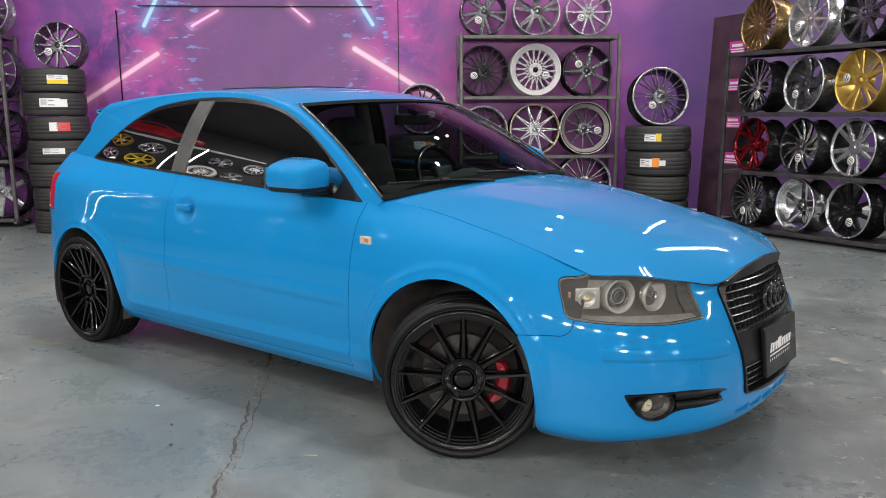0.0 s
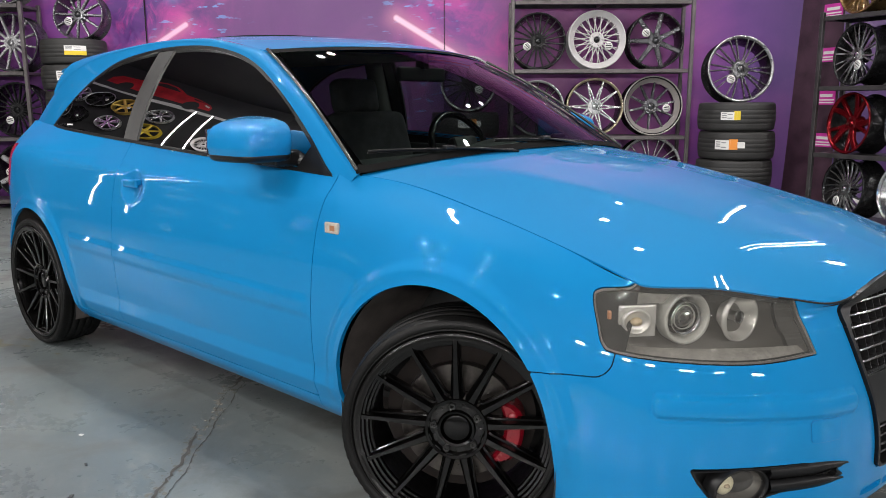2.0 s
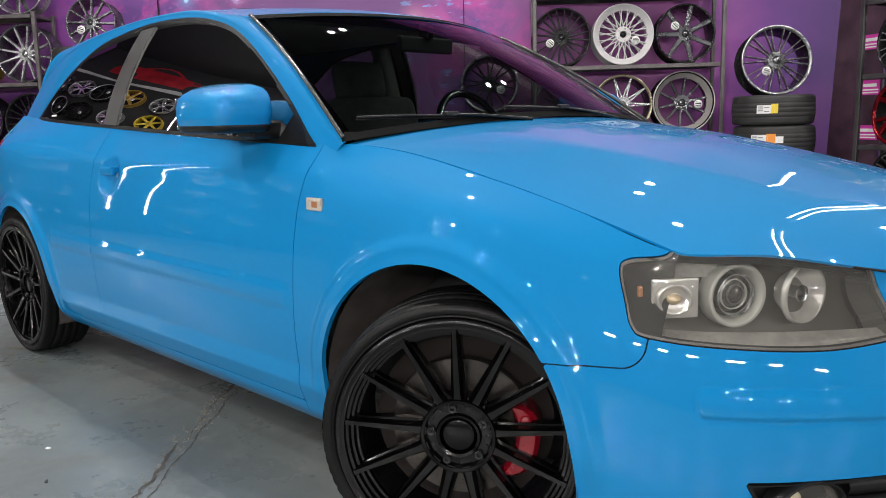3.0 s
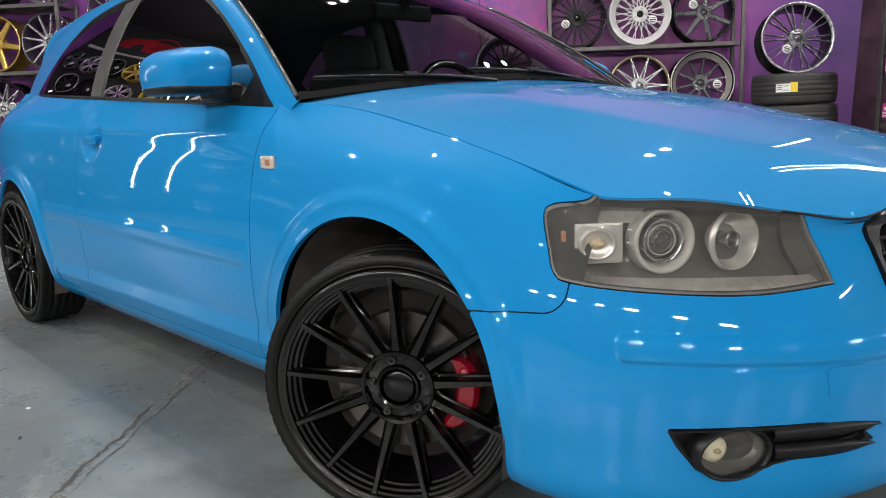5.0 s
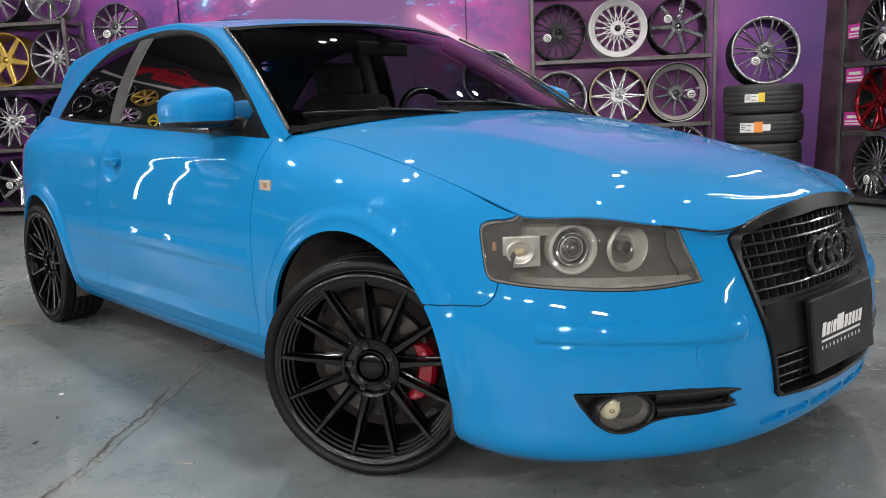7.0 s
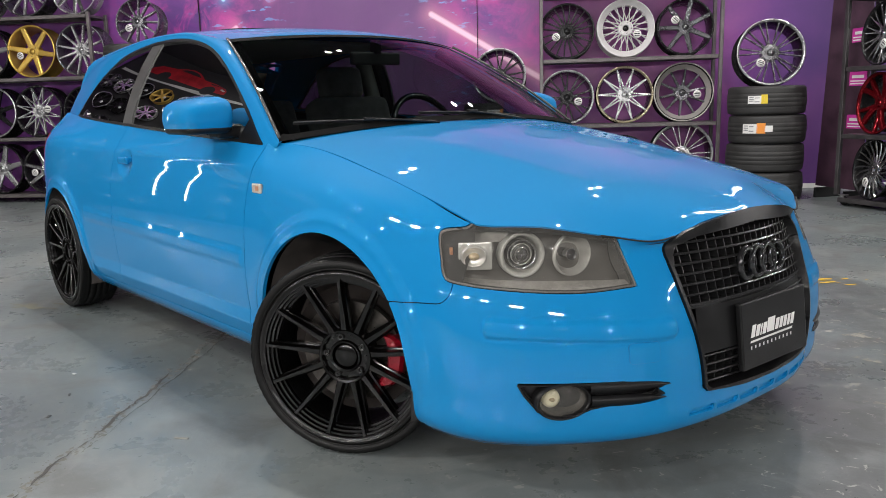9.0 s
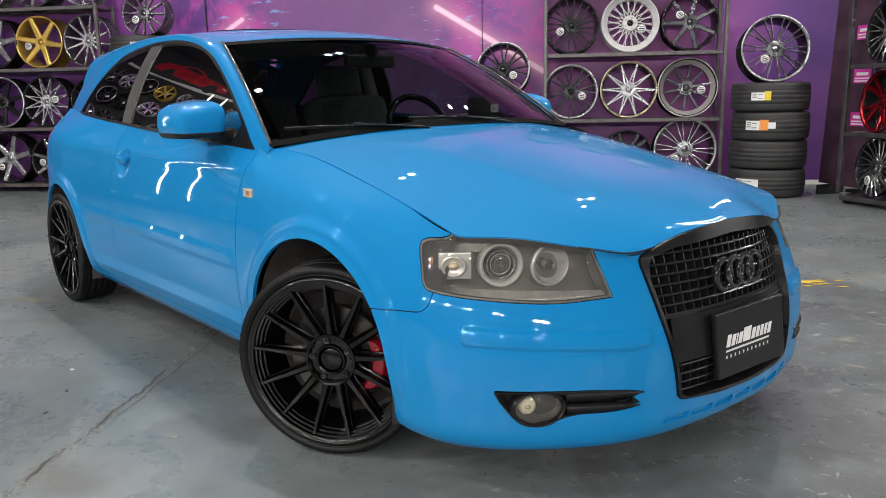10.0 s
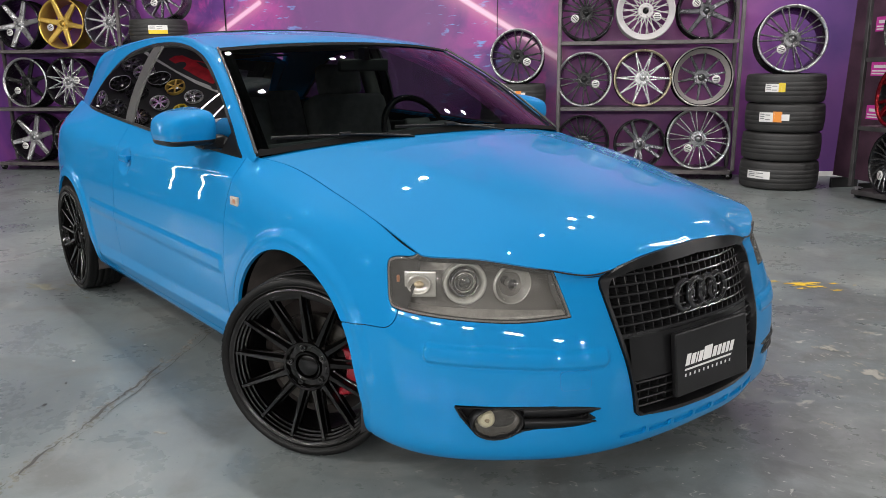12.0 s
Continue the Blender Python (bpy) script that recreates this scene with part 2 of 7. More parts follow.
GREY = grained("brushed_grey_film", (0.11, 0.11, 0.107), 0.38, 0.6, vary=0.25, scale=30)
MOULD = grained("dark_grey_moulding", (0.075, 0.075, 0.072), 0.25, 0.3, vary=0.1, scale=6, fine=20, rough_vary=0.02)
CHROME = grained("polished_alloy", (0.72, 0.72, 0.73), 0.16, 1.0, vary=0.1, scale=12)
SILVER = grained("silver_painted_alloy", (0.48, 0.48, 0.49), 0.3, 0.85, vary=0.12, scale=12)
WHITEP = grained("white_painted_alloy", (0.56, 0.54, 0.54), 0.35, 0.1, vary=0.1)
GUN = grained("gunmetal_alloy", (0.14, 0.14, 0.15), 0.28, 0.85, vary=0.2)
MACH = grained("machined_dark_alloy", (0.30, 0.30, 0.31), 0.25, 0.9, vary=0.15)
BLACKW = grained("black_alloy", (0.015, 0.015, 0.016), 0.25, 0.4, vary=0.25)
GOLD = grained("gold_painted_alloy", (0.62, 0.42, 0.10), 0.35, 0.75, vary=0.15)
PALEGOLD = grained("pale_gold_alloy", (0.42, 0.36, 0.25), 0.3, 0.8, vary=0.12)
WARMGREY = grained("warm_grey_alloy", (0.46, 0.43, 0.41), 0.35, 0.5, vary=0.1)
BRONZE = grained("bronze_alloy", (0.30, 0.20, 0.09), 0.3, 0.85, vary=0.15)
YELW = grained("yellow_painted_alloy", (0.42, 0.31, 0.02), 0.35, 0.2, vary=0.2)
REDW = grained("candy_red_alloy", (0.20, 0.004, 0.010), 0.2, 0.7, vary=0.2)
BLACKSTEEL = grained("black_rack_steel", (0.045, 0.042, 0.043), 0.4, 0.2, vary=0.5, scale=9, bump=0.1)
RACK = grained("worn_black_steel", (0.125, 0.113, 0.113), 0.38, 0.35, vary=0.4, scale=9, bump=0.1)
LABEL = grained("white_paper_label", (0.75, 0.74, 0.72), 0.6, vary=0.06)
YELLOW = grained("yellow_print", (0.75, 0.55, 0.03), 0.55, vary=0.1)
ORANGE = grained("orange_print", (0.80, 0.28, 0.04), 0.55, vary=0.1)
REDP = grained("red_print", (0.68, 0.05, 0.05), 0.55, vary=0.1)
PALEINK = grained("grey_print", (0.22, 0.22, 0.23), 0.6, vary=0.1)
INK = grained("dark_print", (0.018, 0.018, 0.02), 0.6, vary=0.1)
PLASTER = grained("dark_grey_plaster", (0.055, 0.055, 0.062), 0.75, vary=0.25, scale=1.5, bump=0.15)
BLACKWALL = grained("black_wall_paint", (0.008, 0.008, 0.0092), 0.7, vary=0.3, scale=1.5, bump=0.1)
CEILM = grained("dark_ceiling_paint", (0.014, 0.0138, 0.016), 0.8, vary=0.2, scale=1.2)
CLOTH = grained("dark_seat_cloth", (0.12, 0.125, 0.12), 0.9, vary=0.3, scale=25, bump=0.3, fine=350)
DASH = grained("soft_dash_plastic", (0.05, 0.053, 0.052), 0.65, vary=0.25, scale=30, bump=0.2, fine=400)
BEIGE = grained("pale_pillar_lining", (0.42, 0.44, 0.38), 0.8, vary=0.1)
SCREEN = glass_mat("windscreen_glass", (0.66, 0.74, 0.71))
TINT = glass_mat("dark_tinted_glass", (0.19, 0.195, 0.205))
PRIVACY = glass_mat("privacy_glass", (0.07, 0.07, 0.08))
LENS = haze_mat()
BULB = grained("amber_bulb_reflector", (0.55, 0.45, 0.30), 0.2, 0.4)
HLGREY = grained("headlight_housing", (0.075, 0.070, 0.063), 0.3, 0.3, vary=0.05, scale=4, fine=12, rough_vary=0.03)
HLSILV = grained("lamp_silver", (0.52, 0.515, 0.485), 0.25, 0.5, vary=0.04, scale=4, fine=12, rough_vary=0.03)
RINGW = grained("pale_lamp_ring", (0.36, 0.36, 0.335), 0.35, 0.0, vary=0.04, scale=4)
SHELF = grained("lamp_shelf_silver", (0.40, 0.385, 0.36), 0.22, 0.5, vary=0.2, scale=30, rough_vary=0.05)
SHIELD = grained("yellowed_bulb_shield", (0.66, 0.62, 0.44), 0.4, vary=0.1)
AMBER = grained("amber_marker_plastic", (0.34, 0.15, 0.07), 0.35, vary=0.1)
LAMPEDGE = grained("lamp_edge_grey", (0.075, 0.073, 0.07), 0.4, vary=0.15)
LIPSAT = grained("lighter_satin_black", (0.005, 0.0045, 0.0043), 0.24, 0.1, vary=0.1, scale=12, fine=30, rough_vary=0.02)
DULL = grained("dull_black_plastic", (0.004, 0.004, 0.004), 0.85, vary=0.3, scale=14, spec=0.08)
TAIL = grained("red_tail_lens", (0.5, 0.01, 0.01), 0.2, coat=0.6)
CLEARP = grained("clear_amber_plastic", (0.46, 0.42, 0.36), 0.2, vary=0.15, scale=60, coat=0.8)
BLUEDARK = grained("blue_seam", (0.002, 0.15, 0.39), 0.4)
LINER = grained("dusty_liner_felt", (0.062, 0.052, 0.047), 0.85, vary=0.5, scale=14, bump=0.2, fine=200)
BOLT = grained("dark_bolt_steel", (0.05, 0.05, 0.05), 0.25, 0.6, vary=0.1)
TUBE = emit_mat("led_tube", (1.0, 0.97, 0.95), 14.0)


# ---- building helpers ----
def mesh_of(name, verts, faces, smooth=True):
    me = bpy.data.meshes.new(name)
    me.from_pydata([tuple(v) for v in verts], [], faces)
    me.validate()
    if smooth:
        me.polygons.foreach_set("use_smooth", [True] * len(me.polygons))
    me.update()
    return me


def piece(name, me, mat, parent=None, label="", m=None):
    """One mesh object, as a part under its thing."""
    ob = new(name, me)
    if mat is not None and not me.materials:
        me.materials.append(mat)
    if parent is not None:
        ob.parent = parent
    if m is not None:
        ob.matrix_basis = m
    return tagged(ob, label)


def part(name, bm, mat, parent=None, label="", m=None, smooth=False):
    me = bpy.data.meshes.new(name)
    bm.normal_update()
    bm.to_mesh(me)
    bm.free()
    if smooth:
        me.polygons.foreach_set("use_smooth", [True] * len(me.polygons))
    return piece(name, me, mat, parent, label, m)


def box_bm(sx, sy, sz, at=(0, 0, 0), bevel=0.0, seg=2, bm=None, rot=None):
    own = bmesh.new()
    bmesh.ops.create_cube(own, size=1.0)
    bmesh.ops.scale(own, vec=(sx, sy, sz), verts=own.verts)
    if bevel:
        bmesh.ops.bevel(own, geom=own.edges[:], offset=bevel, segments=seg, affect="EDGES", profile=0.6)
    mat = Matrix.Translation(at)
    if rot is not None:
        mat = mat @ rot
    bmesh.ops.transform(own, matrix=mat, verts=own.verts)
    if bm is None:
        return own
    me = bpy.data.meshes.new("tmp")
    own.to_mesh(me)
    own.free()
    bm.from_mesh(me)
    bpy.data.meshes.remove(me)
    return bm


def lathe(profile, n=64, axis="Y", closed=False):
    """Verts and faces of a profile of (radius, depth) turned about an axis through the origin."""
    vs, fs = [], []
    k = len(profile)
    for i in range(n):
        a = 2 * math.pi * i / n
        for r, h in profile:
            vs.append((r * math.cos(a), h, r * math.sin(a)) if axis == "Y" else (r * math.cos(a), r * math.sin(a), h))
    for i in range(n):
        for j in range(k if closed else k - 1):
            j2 = (j + 1) % k
            q = (i * k + j, i * k + j2, ((i + 1) % n) * k + j2, ((i + 1) % n) * k + j)
            fs.append(q if axis == "Y" else q[::-1])
    return vs, fs


def empty(name, m, label, category, group=""):
    ob = new(name)
    ob.empty_display_size = 0.1
    ob.matrix_basis = m
    return tagged(ob, label, category, group)


def curve(xs, ys):
    """A smooth curve through points; ys may be numbers or tuples."""
    xs, ys = np.asarray(xs, float), np.asarray(ys, float)
    h = np.diff(xs)
    flat = ys.ndim == 1
    if flat:
        ys = ys[:, None]
    sl = np.diff(ys, axis=0) / h[:, None]
    tan = np.vstack([sl[:1], (sl[:-1] * h[1:, None] + sl[1:] * h[:-1, None]) / (h[1:] + h[:-1])[:, None], sl[-1:]])

    def at(x):
        x = np.asarray(x, float)
        i = np.clip(np.searchsorted(xs, x, side="right") - 1, 0, len(h) - 1)
        u = ((x - xs[i]) / h[i])[..., None]
        hi = h[i][..., None]
        r = (2 * u**3 - 3 * u**2 + 1) * ys[i] + (u**3 - 2 * u**2 + u) * hi * tan[i] + (3 * u**2 - 2 * u**3) * ys[i + 1] + (u**3 - u**2) * hi * tan[i + 1]
        return r[..., 0] if flat else r

    return at


def sd_poly(px, py, poly):
    """Signed distance to a closed outline, negative inside."""
    px, py = np.asarray(px, float), np.asarray(py, float)
    d = np.full(px.shape, 1e9)
    sign = np.ones(px.shape)
    n = len(poly)
    for i in range(n):
        (ax, ay), (bx, by) = poly[i], poly[i - 1]
        ex, ey, wx, wy = bx - ax, by - ay, px - ax, py - ay
        k = np.clip((wx * ex + wy * ey) / (ex * ex + ey * ey), 0, 1)
        d = np.minimum(d, (wx - ex * k) ** 2 + (wy - ey * k) ** 2)
        c1, c2, c3 = py >= ay, py < by, ex * wy > ey * wx
        flip = (c1 & c2 & c3) | (~c1 & ~c2 & ~c3)
        sign = np.where(flip, -sign, sign)
    return sign * np.sqrt(d)


def clip_sheet(P, D, lip=0.012, flip=False):
    """Cuts a grid of points P (n, m, 3) where D > 0, and turns its rim inwards by lip. Gives verts and faces."""
    n, m, _ = P.shape
    du, dv = np.gradient(P, axis=0), np.gradient(P, axis=1)
    nor = np.cross(du, dv)
    nor /= np.linalg.norm(nor, axis=2, keepdims=True) + 1e-9
    if flip:
        nor = -nor
    verts, norms, ids, faces = [], [], {}, []

    def vert(key, p, nn):
        if key not in ids:
            ids[key] = len(verts)
            verts.append(p)
            norms.append(nn)
        return ids[key]

    inside = D < 0
    cells = inside[:-1, :-1] | inside[1:, :-1] | inside[:-1, 1:] | inside[1:, 1:]
    for i, j in zip(*np.nonzero(cells)):
        ring = ((i, j), (i + 1, j), (i + 1, j + 1), (i, j + 1))
        face = []
        for k in range(4):
            a, b = ring[k], ring[(k + 1) % 4]
            da, db = D[a], D[b]
            if da < 0:
                face.append(vert(a, P[a], nor[a]))
            if (da < 0) != (db < 0):
                key = (a, b) if a < b else (b, a)
                u = da / (da - db)
                face.append(vert(key, P[a] + (P[b] - P[a]) * u, nor[a]))
        clean = [v for k, v in enumerate(face) if v != face[k - 1]]
        if len(clean) >= 3:
            faces.append(tuple(clean[::-1]) if flip else tuple(clean))
    if lip:
        count = {}
        for f in faces:
            for k in range(len(f)):
                a, b = f[k], f[(k + 1) % len(f)]
                if (b, a) in count:
                    del count[(b, a)]
                else:
                    count[(a, b)] = 1
        outer, inner = {}, {}

        def rim(v):
            if v not in outer:
                outer[v] = len(verts)
                verts.append(verts[v])
                inner[v] = len(verts)
                verts.append(verts[v] - norms[v] * lip)
            return outer[v], inner[v]

        for a, b in list(count):
            (ao, ai), (bo, bi) = rim(a), rim(b)
            faces.append((bo, ao, ai, bi))
    return verts, faces


def mirrored(verts, faces):
    return [(v[0], -v[1], v[2]) for v in verts], [f[::-1] for f in faces]


def tube_bm(points, r, seg=8, closed=False):
    """Verts and faces of a round bar along points."""
    pts = [Vector(p) for p in points]
    vs, fs = [], []
    n = len(pts)
    for i, p in enumerate(pts):
        a, b = pts[i - 1] if (i or closed) else p, pts[(i + 1) % n] if (i < n - 1 or closed) else p
        t = (b - a).normalized()
        s = t.cross(Vector((0, 0, 1)) if abs(t.z) < 0.9 else Vector((1, 0, 0))).normalized()
        u = s.cross(t)
        for k in range(seg):
            w = 2 * math.pi * k / seg
            vs.append(p + (s * math.cos(w) + u * math.sin(w)) * r)
    for i in range(n if closed else n - 1):
        for k in range(seg):
            i2 = (i + 1) % n
            fs.append((i * seg + k, i * seg + (k + 1) % seg, i2 * seg + (k + 1) % seg, i2 * seg + k))
    if not closed:
        fs.append(tuple(range(seg))[::-1])
        fs.append(tuple((n - 1) * seg + k for k in range(seg)))
    return vs, fs


def joined(*pairs):
    vs, fs = [], []
    for v, f in pairs:
        o = len(vs)
        vs += [tuple(p) for p in v]
        fs += [tuple(i + o for i in q) for q in f]
    return vs, fs

# ---- the shop ----
def slab(name, mat, a0, a1, d0, d1, z0, z1, label, category):
    ob = part(name, box_bm(a1 - a0, d1 - d0, z1 - z0, ((a0 + a1) / 2, -(d0 + d1) / 2, (z0 + z1) / 2)), mat, None, label, shop(0, 0))
    return tagged(ob, label, category, "", "structure")


floor = slab("floor", FLOOR, LEFT - 0.2, RIGHT + 0.2, BACK - 0.2, FRONT + 0.2, -0.2, 0.0, "grey painted concrete floor, stained and worn", "floor")
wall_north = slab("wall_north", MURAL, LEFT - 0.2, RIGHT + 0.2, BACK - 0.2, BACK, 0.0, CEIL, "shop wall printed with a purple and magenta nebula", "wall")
wall_west = slab("wall_west", BLACKWALL, LEFT - 0.2, LEFT, BACK, FRONT, 0.0, CEIL, "black painted shop wall", "wall")
wall_east = slab("wall_east", PLASTER, RIGHT, RIGHT + 0.2, BACK, FRONT, 0.0, CEIL, "dark grey plaster shop wall", "wall")
wall_south = slab("wall_south", PLASTER, LEFT - 0.2, RIGHT + 0.2, FRONT, FRONT + 0.2, 0.0, CEIL, "dark grey plaster shop wall", "wall")
ceiling = slab("ceiling", CEILM, LEFT - 0.2, RIGHT + 0.2, BACK - 0.2, FRONT + 0.2, CEIL, CEIL + 0.2, "dark painted shop ceiling", "ceiling")
baseboard = slab("baseboard", LABEL, 1.2, RIGHT, BACK, BACK + 0.012, 0.0, 0.05, "pale strip along the foot of the wall", "baseboard")


WEST = Matrix.Translation(WALL_O + UA * LEFT) @ Matrix.Rotation(WALL + radians(90), 4, "Z")


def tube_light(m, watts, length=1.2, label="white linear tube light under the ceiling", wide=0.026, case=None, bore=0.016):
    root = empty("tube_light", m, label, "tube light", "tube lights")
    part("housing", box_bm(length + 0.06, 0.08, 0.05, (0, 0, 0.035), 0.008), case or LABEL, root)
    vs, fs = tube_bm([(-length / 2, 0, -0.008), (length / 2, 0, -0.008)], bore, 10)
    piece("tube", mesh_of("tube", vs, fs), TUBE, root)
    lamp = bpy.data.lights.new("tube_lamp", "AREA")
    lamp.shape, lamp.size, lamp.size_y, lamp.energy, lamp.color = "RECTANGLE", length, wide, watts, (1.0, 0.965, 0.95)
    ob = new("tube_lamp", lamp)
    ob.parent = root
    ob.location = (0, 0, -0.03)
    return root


def flood_light(x, y, watts, size=0.08):
    """A square floodlight hung under the ceiling, shining down."""
    root = empty("flood_light", pose(x, y, CEIL - 0.25), "square white floodlight hung under the ceiling, out of view", "flood light", "flood lights")
    part("body", box_bm(size + 0.04, size + 0.04, 0.06, (0, 0, 0.04), 0.01), TRIM, root)
    part("lens", box_bm(size, size, 0.006, (0, 0, 0.007)), TUBE, root)
    vs, fs = tube_bm([(0, 0, 0.06), (0, 0, 0.249)], 0.01, 8)
    piece("stem", mesh_of("stem", vs, fs), TRIM, root)
    lamp = bpy.data.lights.new("flood_lamp", "AREA")
    lamp.shape, lamp.size, lamp.energy, lamp.color = "SQUARE", size * 0.9, watts, (1.0, 0.965, 0.94)
    ob = new("flood_lamp", lamp)
    ob.parent = root
    ob.location = (0, 0, -0.002)
    return root


# ceiling floodlights: some placed by glints on the car, the rest added as fill
for x, y, watts in (
    (-1.45, 3.40, 30), (-1.66, 4.00, 16), (-0.60, 2.55, 7), (-0.10, 1.35, 20), (0.85, 2.55, 6), (-3.40, 2.15, 18), (-3.26, 1.86, 8),
    (-2.20, 0.05, 62), (-0.75, 0.50, 34), (-3.60, 0.35, 42), (1.60, 0.30, 4), (-3.90, -5.40, 95), (-4.90, -5.90, 50), (-4.60, -2.60, 80),
    (-1.40, -4.30, 70), (1.90, -4.60, 62), (3.60, -1.60, 7), (-5.60, 0.20, 52), (3.40, 2.40, 20), (1.60, 4.60, 82),
    (4.60, -4.20, 44), (0.20, -7.00, 50), (-3.00, -8.20, 75),
):
    flood_light(x, y, watts)
# a double line of tubes crosses the ceiling beyond the bonnet
for k, (x, y) in enumerate(((0.50, 4.30), (0.38, 5.85), (0.26, 7.40))):
    for off in (-0.09, 0.09):
        tube_light(pose(x + off, y, CEIL - 0.07, 0, 0, 94.5), 8, 1.5)
tube_light(shop(2.15, BACK + 0.10, 3.75) @ pose(0, 0, 0, -90) @ pose(0, 0, 0, 0, 0, 90), 5, 1.2, "white tube light fixed upright on the wall")
# tubes standing upright on the side wall
for d in (3.32, 3.76):
    tube_light(WEST @ pose(-d, -0.40, 2.15) @ pose(0, 0, 0, 90) @ pose(0, 0, 0, 0, 0, 90) @ pose(0, 0, 0, 180), 7, 3.0, "white tube light fixed upright on the side wall", 0.012, TRIM, 0.008)
# unseen rows added along the plain walls as fill and for dashes on the bumper
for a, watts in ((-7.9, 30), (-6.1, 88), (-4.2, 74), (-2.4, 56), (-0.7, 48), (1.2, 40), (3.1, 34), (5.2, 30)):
    tube_light(shop(a, FRONT - 0.10, 2.4, 180) @ pose(0, 0, 0, -60), watts, 0.6, "unseen fill tube light added along the plain wall")
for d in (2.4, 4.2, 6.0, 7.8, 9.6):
    tube_light(shop(RIGHT - 0.10, d, 2.6, -90) @ pose(0, 0, 0, -60), 40, 0.8, "unseen fill tube light added along the plain wall")


# joint between the floor slabs, paint splashes and litter
def floor_joint():
    rnd = random.Random(5)
    vs, fs = [], []
    n = 420
    for i in range(n + 1):
        d = 2.2 + 8.0 * i / n
        off = 0.018 * math.sin(d * 2.1) + 0.007 * math.sin(d * 17) + rnd.uniform(-0.006, 0.006)
        w = max(0.0, 0.0018 + 0.0035 * math.sin(d * 5.3 + math.sin(d * 13)) + rnd.uniform(0, 0.004))
        for k in (-1, 1):
            vs.append((-2.655 + off + k * w, -d, 0.0015))
    for i in range(n):
        fs.append((2 * i, 2 * i + 1, 2 * i + 3, 2 * i + 2))
    base, n2 = len(vs), 90
    for i in range(n2 + 1):
        d = 5.25 + 1.25 * i / n2
        off = 0.034 + 0.018 * math.sin(d * 2.1) + 0.005 * math.sin(d * 23) + rnd.uniform(-0.003, 0.003)
        w = max(0.0004, 0.0016 * math.sin(math.pi * i / n2) + rnd.uniform(-0.0008, 0.0014))
        for k in (-1, 1):
            vs.append((-2.655 + off + k * w, -d, 0.0015))
    for i in range(n2):
        fs.append(tuple(base + q for q in (2 * i, 2 * i + 1, 2 * i + 3, 2 * i + 2)))
    m = grained("crack_dirt", (0.055, 0.052, 0.048), 0.9, vary=0.5, scale=30)
    ob = piece("floor_joint", mesh_of("floor_joint", vs, [f[::-1] for f in fs], False), m, None, "", shop(0, 0))
    tagged(ob, "dark crumbled joint between two floor slabs", "floor joint", "", "structure")


floor_joint()


def crumbs():
    rnd = random.Random(12)
    vs, fs = [], []
    for i in range(1700):
        d = rnd.uniform(4.4, 9.5)
        flat = i % 3 == 0
        a = -2.655 + 0.018 * math.sin(d * 2.1) + 0.007 * math.sin(d * 17) + rnd.gauss(0, 0.014 if flat else 0.026)
        r = rnd.uniform(0.004, 0.012) if flat else rnd.uniform(0.001, 0.0045)
        b = len(vs)
        n = 5
        turn = rnd.uniform(0, 6)
        vs += [(a + r * rnd.uniform(0.6, 1.2) * math.cos(turn + 2 * math.pi * k / n), -d + r * rnd.uniform(0.5, 1.3) * math.sin(turn + 2 * math.pi * k / n), 0.0006) for k in range(n)]
        vs.append((a, -d, 0.0010 if flat else 0.0022))
        fs += [(b + k, b + (k + 1) % n, b + n) for k in range(n)]
    m = grained("pale_concrete_crumbs", (0.165, 0.16, 0.142), 0.9, vary=0.4, scale=40)
    ob = piece("concrete_crumbs", mesh_of("concrete_crumbs", vs, fs, False), m, None, "", shop(0, 0))
    tagged(ob, "pale concrete crumbs along the floor joint", "crumbs", "", "stuff")


crumbs()
PAINTW = grained("dried_pale_paint", (0.27, 0.26, 0.225), 0.55, vary=0.3, scale=20)
PAINTY = grained("dried_yellow_paint", (0.62, 0.40, 0.02), 0.5, vary=0.25, scale=20)
OCHRE = grained("faded_yellow_stain", (0.155, 0.155, 0.115), 0.5, vary=0.2, scale=20)


def splash(x, y, size, mat, label, seed, long=1.0, turn=0.0, bits=9):
    rnd = random.Random(seed)
    vs, fs = [], []
    for b in range(bits):
        r = size * (1.0 if b == 0 else rnd.uniform(0.08, 0.4))
        cx, cy = (0, 0) if b == 0 else (rnd.gauss(0, size * 1.1) * long, rnd.gauss(0, size * 0.9))
        k = 16
        base = len(vs)
        vs.append((cx, cy, 0.002))
        for i in range(k):
            w = 2 * math.pi * i / k
            rr = r * rnd.uniform(0.25, 1.1)
            vs.append((cx + rr * long * math.cos(w), cy + rr * 0.6 * math.sin(w), 0.0018))
        for i in range(k):
            fs.append((base, base + 1 + i, base + 1 + (i + 1) % k))
    ob = piece("paint_splash", mesh_of("paint_splash", vs, fs, False), mat, None, "", pose(x, y, 0, 0, 0, turn))
    return tagged(ob, label, "paint splash", "splashes on the floor", "stuff")


